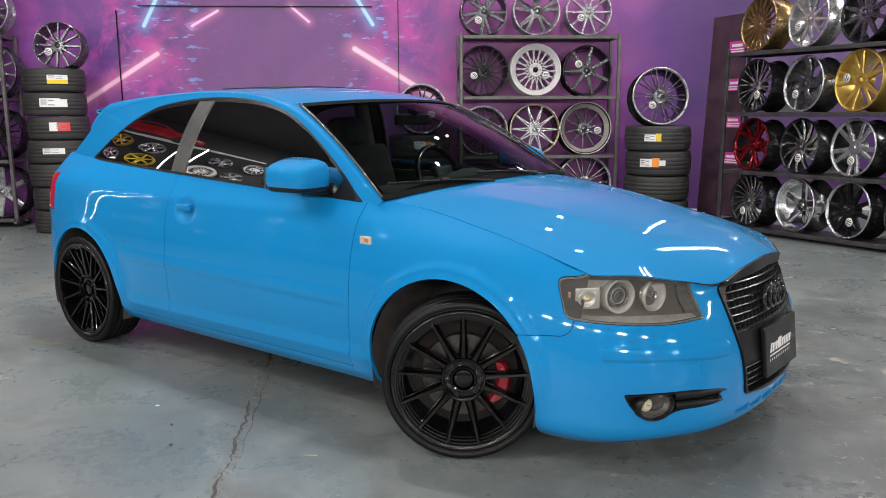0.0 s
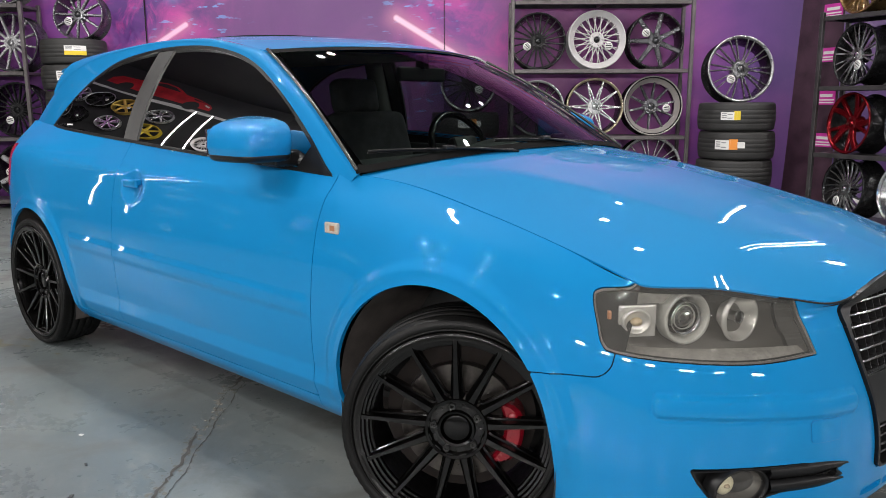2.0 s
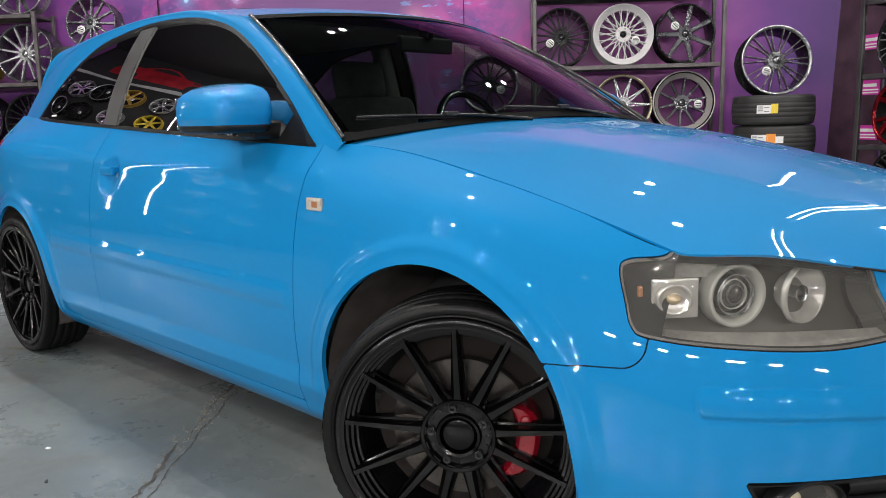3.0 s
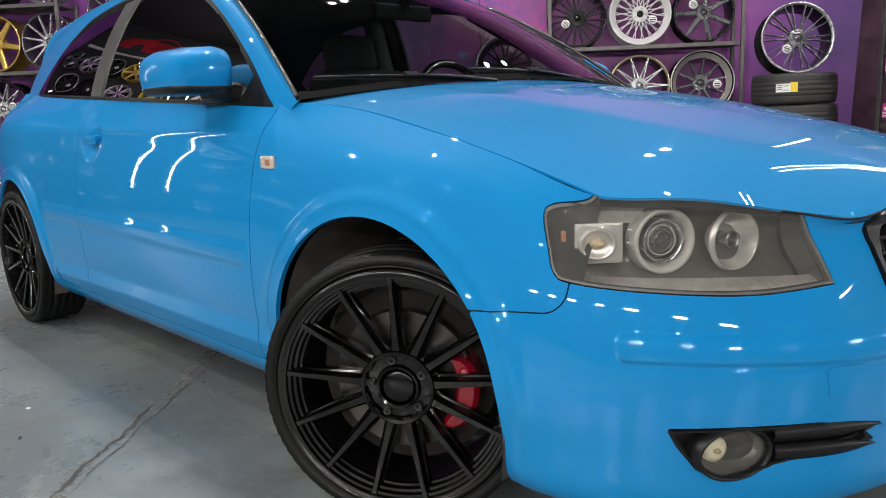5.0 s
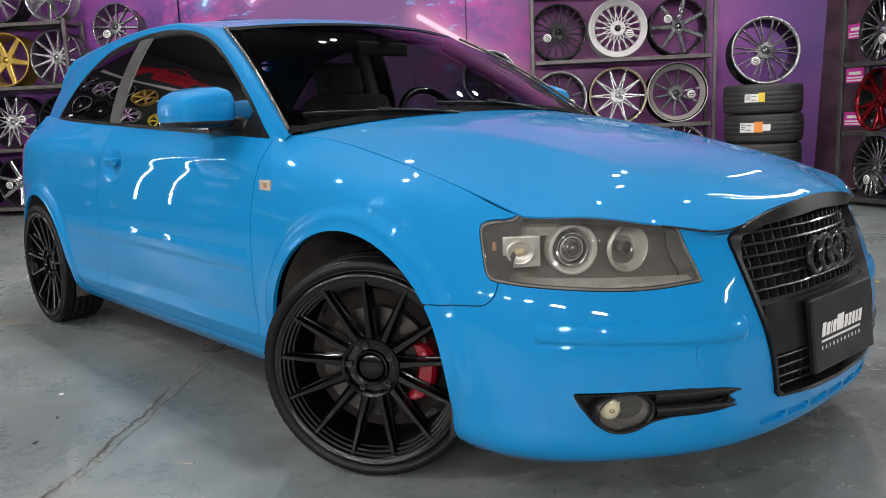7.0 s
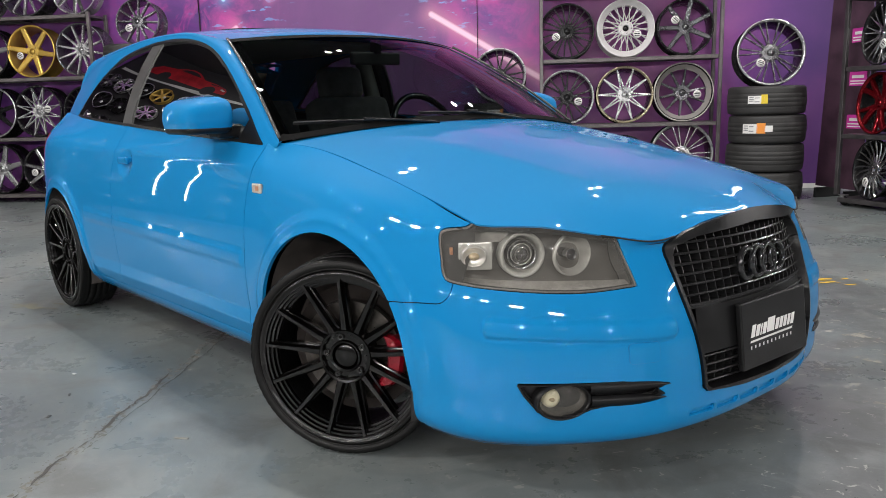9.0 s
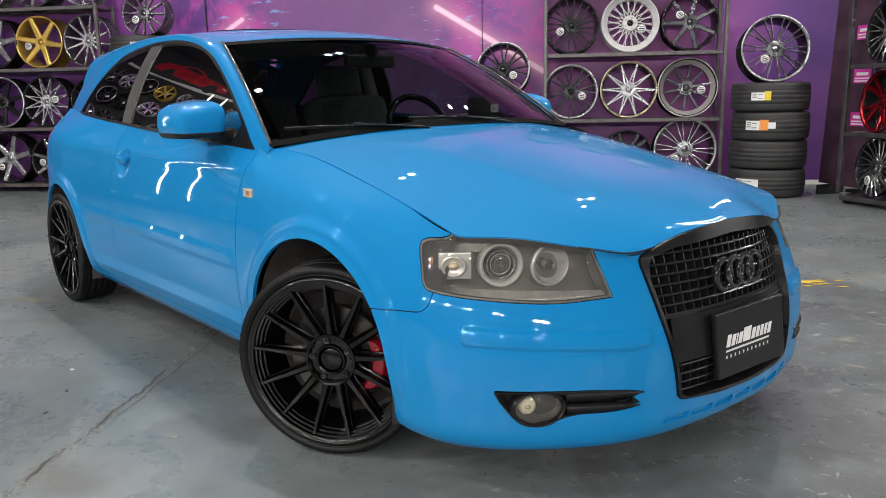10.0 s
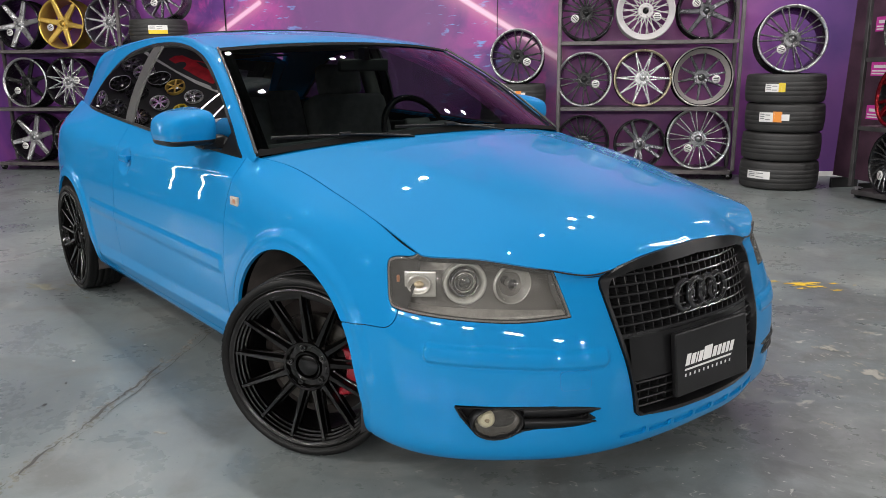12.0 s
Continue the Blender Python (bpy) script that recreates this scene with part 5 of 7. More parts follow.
# bonnet
ZC = curve((-0.6, -0.42, -0.2, 0.1, 0.35, 0.55, 0.68, 0.76, 0.81), (0.985, 0.972, 0.945, 0.898, 0.846, 0.797, 0.757, 0.727, 0.700))
DROP = curve((-0.6, -0.3, 0.0, 0.2, 0.424, 0.6, 0.81), (0.066, 0.064, 0.081, 0.095, 0.109, 0.116, 0.12))
LIP_Z = curve((0.0, 0.22, 0.385, 0.50, 0.635, 0.742, 0.8), (0.712, 0.697, 0.664, 0.682, 0.712, 0.719, 0.73))
YE = curve((-0.6, -0.3, 0.0, 0.2, 0.424, 0.6, 0.81), (0.783, 0.73, 0.735, 0.738, 0.742, 0.745, 0.75))
FRONT_EDGE = curve((0.0, 0.22, 0.385, 0.50, 0.635, 0.742, 0.8), (0.79, 0.775, 0.735, 0.655, 0.545, 0.424, 0.33))


def bonnet_z(x, y):
    k = np.abs(y) / YE(x)
    crown = 0.004 * np.exp(-(((np.abs(y) - (0.36 + 0.10 * (0.6 - x))) / 0.07) ** 2)) * ramp01(x, -0.4, 0.0) * (1 - ramp01(x, 0.4, 0.65))
    a = np.abs(y)
    front = FRONT_EDGE(a)
    fall = LIP_Z(a) - (ZC(front) - DROP(front) * (a / YE(front)) ** 2.3)
    nose = np.clip((x - front + 0.25) / 0.25, 0, 1.1) ** 2.2
    return ZC(x) - DROP(x) * k**2.3 + crown + fall * nose


gx, gy = np.meshgrid(np.linspace(-0.56, 0.80, 130), np.linspace(-0.79, 0.79, 158), indexing="ij")
BON = np.stack([gx, gy, bonnet_z(gx, gy)], -1)
COWL = lambda y: -0.345 - 0.135 * (np.abs(y) / 0.78) ** 2
bd = np.maximum.reduce([gx - FRONT_EDGE(np.abs(gy)) + 0.0025, np.abs(gy) - YE(gx) + GAP + 0.001, COWL(gy) - gx])
v, f = clip_sheet(BON, bd, 0.005)
piece("bonnet", mesh_of("bonnet", v, f), BLUE, CAR, "blue bonnet")
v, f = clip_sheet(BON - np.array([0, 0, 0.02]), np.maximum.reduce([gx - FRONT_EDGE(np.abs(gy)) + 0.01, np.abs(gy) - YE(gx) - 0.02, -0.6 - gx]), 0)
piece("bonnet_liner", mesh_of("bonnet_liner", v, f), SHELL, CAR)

# ---- glasshouse ----
BELT_Y = curve((-3.3, -2.9, -2.58, -2.2, -1.75, -1.1, -0.55, -0.3), (0.59, 0.662, 0.707, 0.742, 0.772, 0.794, 0.777, 0.76))
BELT_Z = curve((-3.3, -2.9, -2.58, -2.2, -1.75, -1.1, -0.55, -0.3), (1.04, 1.030, 1.012, 0.993, 0.972, 0.940, 0.918, 0.90))


def side_y(x, z):
    dz = np.maximum(z - BELT_Z(x), -0.05)
    return BELT_Y(x) - 0.33 * dz - 0.28 * dz * np.abs(dz)


DLO = [(-0.555, 0.903), (-0.60, 0.936), (-0.72, 1.036), (-0.90, 1.156), (-1.08, 1.25), (-1.26, 1.303), (-1.47, 1.332), (-1.72, 1.339), (-1.95, 1.325), (-2.15, 1.298), (-2.30, 1.25), (-2.45, 1.18), (-2.60, 1.088), (-2.71, 1.016), (-2.58, 1.003), (-2.2, 0.984), (-1.75, 0.963), (-1.1, 0.931), (-0.75, 0.914)]

DLO = rounded(DLO, (0, 13, 18))
gx, gz = np.meshgrid(np.linspace(-3.25, -0.40, 330), np.linspace(0.86, 1.42, 90), indexing="ij")
GH = np.stack([gx, side_y(gx, gz), gz], -1)
# outer edge of the side frame: along the screen pillar, the roof rail and the hatch
RAIL = curve((-3.25, -3.02, -2.92, -2.75, -2.5, -2.2, -1.72, -1.35, -1.1, -0.9, -0.7, -0.56, -0.46), (0.86, 1.03, 1.11, 1.235, 1.312, 1.348, 1.364, 1.338, 1.276, 1.180, 1.048, 0.942, 0.865))
d_dlo = sd_poly(gx, gz, DLO)
d_rail = (gz - RAIL(gx)) * 0.8


def gh_both(name, D, mat, off, parent, label="", lip=0.01):
    v, f = clip_sheet(inset(GH, off), D, -lip)
    vm, fm = mirrored(v, f)
    return piece(name, mesh_of(name, vm, fm), mat, parent, label), piece(name, mesh_of(name, v, f), mat, parent, label)


gh_both("side_frame", np.maximum.reduce([d_rail, -d_dlo - 0.004, BELT_Z(gx) - 0.012 - gz]), BLUE, 0.0, CAR, "blue pillar and roof rail frame", 0.02)
gh_both("window_trim", np.maximum(d_dlo, -(d_dlo + 0.012)), TRIM, 0.003, CAR, "black rubber window surround", 0.012)
bp = np.abs(gx + 1.805 - 0.17 * (gz - 1.0)) - 0.058
BOW = (-0.008 + 0.012 * (1 - ((gz - 1.13) / 0.2) ** 2).clip(-0.5, 1))[..., None]  # the panes are rounder than their frames
gh_both("side_glass", np.maximum.reduce([d_dlo + 0.008, -1.805 + 0.17 * (gz - 1.0) + 0.03 - gx]), TINT, BOW, CAR, "dark tinted door glass", 0)
gh_both("quarter_glass", np.maximum.reduce([d_dlo + 0.008, gx + 1.805 - 0.17 * (gz - 1.0) + 0.03]), PRIVACY, BOW, CAR, "dark tinted quarter glass", 0)
gh_both("pillar_cover", np.maximum(d_dlo + 0.006, bp), GREY, BOW + 0.005, CAR, "brushed grey pillar cover", 0.012)
sail = np.maximum(d_dlo + 0.004, sd_poly(gx, gz, [(-0.5, 0.86), (-0.60, 0.985), (-0.66, 1.02), (-0.735, 0.90)]))
gh_both("mirror_sail", sail, TRIM, 0.004, CAR, "black mirror mounting plate", 0.012)

# windscreen
def screen(p, q):
    """p from foot to top, q across, -1 to 1."""
    y = (0.780 - 0.168 * p) * q
    k = np.abs(q) ** 2.0
    x = (-0.335 - 0.130 * k) * (1 - p) + (-0.96 - 0.145 * k) * p
    z = (0.965 - 0.05 * k) * (1 - p) + (1.325 - 0.025 * k) * p + 0.035 * np.sin(np.pi * np.clip(p, 0, 1)) * (1 - 0.3 * k)
    return np.stack([x, y, z], -1)


pp, qq = np.meshgrid(np.linspace(0, 1, 40), np.linspace(-1, 1, 70), indexing="ij")
v, f = clip_sheet(screen(pp, qq), np.maximum(np.abs(qq) - 0.99, np.abs(pp - 0.5) - 0.495), 0)
f = [q[::-1] for q in f]
piece("windscreen", mesh_of("windscreen", v, f), SCREEN, CAR, "clear laminated windscreen")
off = screen(pp, qq) + np.array([0.003, 0, 0.003])
edge = np.maximum(np.abs(qq) - 0.999, np.minimum.reduce([0.972 - np.abs(qq), (0.955 - pp) * 0.5, pp * 0.5 - 0.018]))
v, f = clip_sheet(off, edge, 0)
piece("screen_seal", mesh_of("screen_seal", v, [q[::-1] for q in f]), DULL, CAR, "matt black band round the windscreen")

for side in (-1, 1):
    ps = np.linspace(0.015, 0.985, 24)
    v, f = tube_bm([Vector(screen(np.array(p), np.array(0.992 * side)).tolist()) + Vector((0.006, 0.003 * side, 0.007)) for p in ps], 0.006, 8)
    piece("screen_moulding", mesh_of("screen_moulding", v, f), MOULD, CAR, "dark grey moulding along the windscreen pillar")

# roof, and the rounded strip from screen and roof down to the side frame
ROOF_Z = curve((-3.2, -3.0, -2.7, -2.3, -1.9, -1.5, -1.2, -1.04, -0.94), (1.28, 1.318, 1.362, 1.393, 1.404, 1.398, 1.372, 1.346, 1.321))


def roof_edge(x):
    return 0.555 - 0.02 * np.clip((-2.3 - x) / 0.9, 0, 1) + 0.052 * ramp01(x, -1.7, -1.12)


gx2, gq = np.meshgrid(np.linspace(-3.0, -0.93, 150), np.linspace(-1, 1, 80), indexing="ij")
ry = gq * roof_edge(gx2)
RZ = ROOF_Z(gx2) - (0.034 + 0.024 * ramp01(gx2, -1.55, -1.12)) * np.abs(gq) ** 2.2
ROOF = np.stack([gx2, ry, RZ], -1)
rd = np.maximum(gx2 - (-0.962 - 0.143 * np.abs(gq) ** 2) + 0.003, -2.90 + 0.14 * gq**2 - gx2)
v, f = clip_sheet(ROOF, rd, 0.01)
piece("roof", mesh_of("roof", v, f), BLUE, CAR, "blue roof panel")
sun = np.maximum(np.abs(gx2 + 1.72) - 0.22, np.abs(ry) - 0.38)
v, f = clip_sheet(ROOF + np.array([0, 0, 0.004]), sun, 0.006)
piece("sunroof", mesh_of("sunroof", v, f), SHELL, CAR, "dark glass sunroof")


def rail_strip():
    """Rounded shoulder between the side frame's upper edge and the roof or the screen."""
    n, m = 120, 10
    us = np.linspace(0, 1, n)
    low_x = -0.49 - 2.36 * us
    low = np.stack([low_x, side_y(low_x, RAIL(low_x) - 0.004) + 0.001, RAIL(low_x) - 0.004], -1)
    k = np.interp(us, (0, 0.03, 0.127, 0.174, 0.258, 0.295, 1.0), (0.0, 0.06, 0.42, 0.62, 0.92, 1.0, 1.0))
    scr = screen(np.clip(k, 0, 1), np.full(n, 0.985))
    hx = np.minimum(np.where(low_x < -2.5, -2.52 + (low_x + 2.5) * 0.55, low_x - 0.02), -1.14)
    roof = np.stack([hx, roof_edge(hx) * 0.985, ROOF_Z(hx) - 0.033 - 0.023 * ramp01(hx, -1.55, -1.12)], -1)
    b = ramp01(us, 0.225, 0.34)[:, None]
    high = scr * (1 - b) + roof * b
    # leaves the side along its own slope and meets roof and screen along theirs
    e = 0.002
    dx, dz = np.gradient(low[:, 0]), np.gradient(low[:, 2])
    nx, nz = dz, -dx
    ll = np.hypot(nx, nz)
    nx, nz = nx / ll, nz / ll
    nx, nz = np.where(nz < 0, -nx, nx), np.abs(nz)
    up = np.stack([nx, (side_y(low_x + e * nx, RAIL(low_x) + e * nz) - side_y(low_x, RAIL(low_x))) / e, nz], -1)
    into_s = screen(np.clip(k, 0, 1), np.full(n, 0.965)) - scr
    into_r = np.stack([np.zeros(n), -np.ones(n), np.full(n, 0.13)], -1)
    into_s /= np.linalg.norm(into_s, axis=1, keepdims=True)
    into = into_s * (1 - b) + into_r * b
    chord = np.linalg.norm(high - low, axis=1, keepdims=True)
    t0, t1 = (up * chord * 0.9)[:, None], (into * chord * 0.9)[:, None]
    t = np.linspace(0, 1, m)[None, :, None]
    return (2 * t**3 - 3 * t**2 + 1) * low[:, None] + (t**3 - 2 * t**2 + t) * t0 + (3 * t**2 - 2 * t**3) * high[:, None] + (t**3 - t**2) * t1


v, f = clip_sheet(rail_strip(), -np.ones((120, 10)), 0)
f = [q[::-1] for q in f]
vm, fm = mirrored(v, f)
piece("roof_rail", mesh_of("roof_rail", v, f), BLUE, CAR)
piece("roof_rail", mesh_of("roof_rail", vm, fm), BLUE, CAR)

# rear screen and spoiler
hv = []
ys = np.linspace(-0.56, 0.56, 30)
for y in ys:
    hv.append([(-2.90 + 0.10 * abs(y / 0.56) ** 2, y, 1.318 - 0.03 * (y / 0.56) ** 2), (-3.19 + 0.12 * (y / 0.56) ** 2, y * 1.1, 1.02)])
HG = np.array(hv)
v, f = clip_sheet(HG, -np.ones((30, 2)), 0)
piece("rear_screen", mesh_of("rear_screen", v, f), PRIVACY, CAR, "dark tinted rear screen")
# hatch pillars between the rear screen and the side frame
us = np.linspace(0, 1, 14)
lx = -2.72 - 0.32 * us
outer = np.stack([lx, side_y(lx, RAIL(lx)) - 0.004, RAIL(lx) - 0.002], -1)
inner = HG[-1, 0] * (1 - us[:, None]) + HG[-1, 1] * us[:, None] - np.array([0, 0.004, 0])
PIL = outer[:, None] + (inner - outer)[:, None] * np.linspace(0, 1, 5)[None, :, None]
v, f = clip_sheet(PIL, -np.ones((14, 5)), 0)
vm, fm = mirrored(v, f)
piece("hatch_pillar", mesh_of("hatch_pillar", v, f), BLUE, CAR)
piece("hatch_pillar", mesh_of("hatch_pillar", vm, fm), BLUE, CAR)
sp = []
for q in np.linspace(-1, 1, 40):
    y = 0.60 * q
    zc = 1.330 - 0.035 * q * q
    prof = [(-2.90, 0.006), (-3.05, 0.004), (-3.13, -0.006), (-3.15, -0.018), (-3.12, -0.03), (-3.03, -0.045)]
    sp.append([(x + 0.16 * abs(q) ** 3 + 0.10, y * 0.93, zc + dz) for x, dz in prof])
SP = np.array(sp)
v, f = clip_sheet(SP, -np.ones(SP.shape[:2]), 0.01)
piece("roof_spoiler", mesh_of("roof_spoiler", v, [q[::-1] for q in f]), BLUE, CAR, "blue spoiler over the rear screen")


# ---- front details ----
def on_nose(y, z):
    """Point of the nose's sheet at (y, z), y of either sign."""
    g = NOSE[329:, :, :]
    a = abs(y)
    d = (g[..., 1] - a) ** 2 + (g[..., 2] - z) ** 2 + (g[..., 0] < 0.3) * 9
    i, j = np.unravel_index(np.argmin(d), d.shape)
    i2, j2 = min(max(i, 1), g.shape[0] - 2), min(max(j, 1), g.shape[1] - 2)
    du, dv = (g[i2 + 1, j2] - g[i2 - 1, j2]) / 2, (g[i2, j2 + 1] - g[i2, j2 - 1]) / 2
    A = np.array([[du[1], dv[1]], [du[2], dv[2]]])
    try:
        k = np.clip(np.linalg.solve(A, np.array([a, z]) - g[i, j, 1:]), -1.5, 1.5)
    except np.linalg.LinAlgError:
        k = np.zeros(2)
    x = g[i, j, 0] + du[0] * k[0] + dv[0] * k[1]
    return Vector((x, y, z))


def nose_sheet(D, off, lip):
    q = np.stack([NOSE[..., 0], np.abs(NOSE[..., 1]), NOSE[..., 2]], -1)
    return clip_sheet(inset(NOSE, -off), D(q), lip)


v, f = nose_sheet(lambda q: np.maximum(d_grille(q) + 0.003, -d_opening(q)), 0.008, 0.05)
GRILLE_OB = piece("grille", mesh_of("grille", v, f), TRIM, CAR, "black single-frame grille")
v, f = nose_sheet(lambda q: np.where((q[..., 0] > 0.5), sd_poly(q[..., 1], q[..., 2], GRILLE) - 0.0, 1.0), -0.075, 0)
piece("grille_backing", mesh_of("grille_backing", v, f), SHELL, GRILLE_OB)


def half_width(z):
    """Half the opening's width at height z."""
    ys = np.linspace(0, 0.4, 200)
    ins = sd_poly(ys, np.full(200, z), OPENING) < 0
    return ys[ins].max() if ins.any() else 0.0


def grille_bar(z, tall, deep, name="slat", y0=None, y1=None, back=0.012):
    w = half_width(z) + 0.004
    y0, y1 = -w if y0 is None else max(y0, -w), w if y1 is None else min(y1, w)
    if y1 - y0 < 0.02:
        return
    vs, fs = [], []
    n = 14
    for i in range(n + 1):
        y = y0 + (y1 - y0) * i / n
        p = on_nose(y, z) - Vector((back, 0, 0))
        vs += [p + Vector((0, 0, tall / 2)), p + Vector((0.002, 0, 0)), p - Vector((0, 0, tall / 2)), p + Vector((-deep, 0, -tall / 3)), p + Vector((-deep, 0, tall / 3))]
    for i in range(n):
        for k in range(5):
            a, b = i * 5 + k, i * 5 + (k + 1) % 5
            fs.append((a, a + 5, b + 5, b)[::-1])
    piece(name, mesh_of(name, vs, fs, False), SLAT if z > 0.47 else TRIM, GRILLE_OB)


for z in (0.645, 0.618, 0.591, 0.564, 0.537, 0.510):
    grille_bar(z, 0.007, 0.03)
grille_bar(0.482, 0.014, 0.035, "crossbar")
for z in (0.345, 0.32, 0.295, 0.272):
    grille_bar(z, 0.006, 0.03)
for z in (0.455, 0.43, 0.40, 0.372):
    grille_bar(z, 0.006, 0.03, "slat", 0.17, 0.4)
    grille_bar(z, 0.006, 0.03, "slat", -0.4, -0.17) if z < 0 else None
for k in range(-9, 10):
    y = k * 0.034
    for z0, z1 in ((0.488, 0.66), (0.262, 0.35)):
        zs = [z for z in np.linspace(z0, z1, 12) if half_width(z) > abs(y)]
        if len(zs) < 3:
            continue
        vs, fs = [], []
        for z in (zs[0], zs[len(zs) // 2], zs[-1]):
            p = on_nose(y, z) - Vector((0.018, 0, 0))
            vs += [p + Vector((0, -0.002, 0)), p + Vector((0, 0.002, 0)), p + Vector((-0.03, 0.002, 0)), p + Vector((-0.03, -0.002, 0))]
        for i in range(2):
            for q in range(4):
                a, b = i * 4 + q, i * 4 + (q + 1) % 4
                fs.append((a, b, b + 4, a + 4))
        piece("upright", mesh_of("upright", vs, fs, False), TRIM, GRILLE_OB)

# blank panel and plate holder
vs, fs = [], []
n = 20
for i in range(n + 1):
    y = -0.30 + 0.60 * i / n
    for z in (0.352, 0.475):
        yy = max(-half_width(z) - 0.002, min(half_width(z) + 0.002, y))
        vs.append(on_nose(yy, z) - Vector((0.014, 0, 0)))
for i in range(n):
    fs.append((2 * i, 2 * i + 2, 2 * i + 3, 2 * i + 1))
piece("blank_panel", mesh_of("blank_panel", vs, fs), TRIM, GRILLE_OB)
tilt = pose(0.868, -0.012, 0.375, 0, -6, 0) @ pose(0, 0, 0, 0, 0, -5)
PLATE = part("plate_holder", box_bm(0.018, 0.335, 0.19, (0, 0.0175, 0), 0.005), TRIM, CAR, "black plate cover with a white logo", tilt)
bm = bmesh.new()
y = -0.112
for w, h in ((0.019, 0.034), (0.018, 0.031), (0.007, 0.031), (0.018, 0.031), (0.038, 0.040), (0.018, 0.031), (0.016, 0.031), (0.016, 0.031), (0.014, 0.031), (0.017, 0.031)):
    s = 0.012
    q = [(0.0102, y, 0.0), (0.0102, y + w, 0.0), (0.0102, y + w + s, h), (0.0102, y + s, h)]
    bm.faces.new([bm.verts.new((a, b, c - 0.008)) for a, b, c in q])
    y += w + 0.0045
bm.faces.new([bm.verts.new(p) for p in ((0.0102, -0.115, -0.022), (0.0102, 0.10, -0.022), (0.0102, 0.105, -0.016), (0.0102, -0.113, -0.016))])
for k in range(11):
    y0 = -0.115 + 0.0205 * k
    bm.faces.new([bm.verts.new(p) for p in ((0.0102, y0, -0.040), (0.0102, y0 + 0.007, -0.040), (0.0102, y0 + 0.008, -0.031), (0.0102, y0 + 0.001, -0.031))])
part("white_logo", bm, LABEL, PLATE, "slanted white logo shape with small bars under it")

# dark tube added for the shaded gap between the bonnet's front edge and bumper
for side in (-1, 1):
    edge = [TOP(np.array(1.70 + 1.40 * i / 12)) for i in range(13)]
    v, f = tube_bm([(p[0] + 0.003, side * (p[1] + 0.002), p[2] - 0.0005) for p in edge], 0.0024, 6)
    piece("bonnet_seal", mesh_of("bonnet_seal", v, f), SHELL, CAR)

# four linked rings on the grille
BADGE = empty("badge", Matrix.Identity(4), "", "")
BADGE.parent = CAR
for key in ("label", "category"):
    if key in BADGE:
        del BADGE[key]
for k in range(4):
    y = (k - 1.5) * 0.054 - 0.024
    c = on_nose(y, 0.573) + Vector((0.016, 0, 0))
    pts = [(c.x - 0.016 * 0 - 0.10 * 0.036 * math.sin(w), y + 0.039 * math.cos(w), 0.573 + 0.041 * math.sin(w)) for w in (2 * math.pi * i / 40 for i in range(40))]
    vs, fs = tube_bm(pts, 0.009, 10, True)
    piece("ring", mesh_of("ring", vs, fs), GLOSSBLK, BADGE)


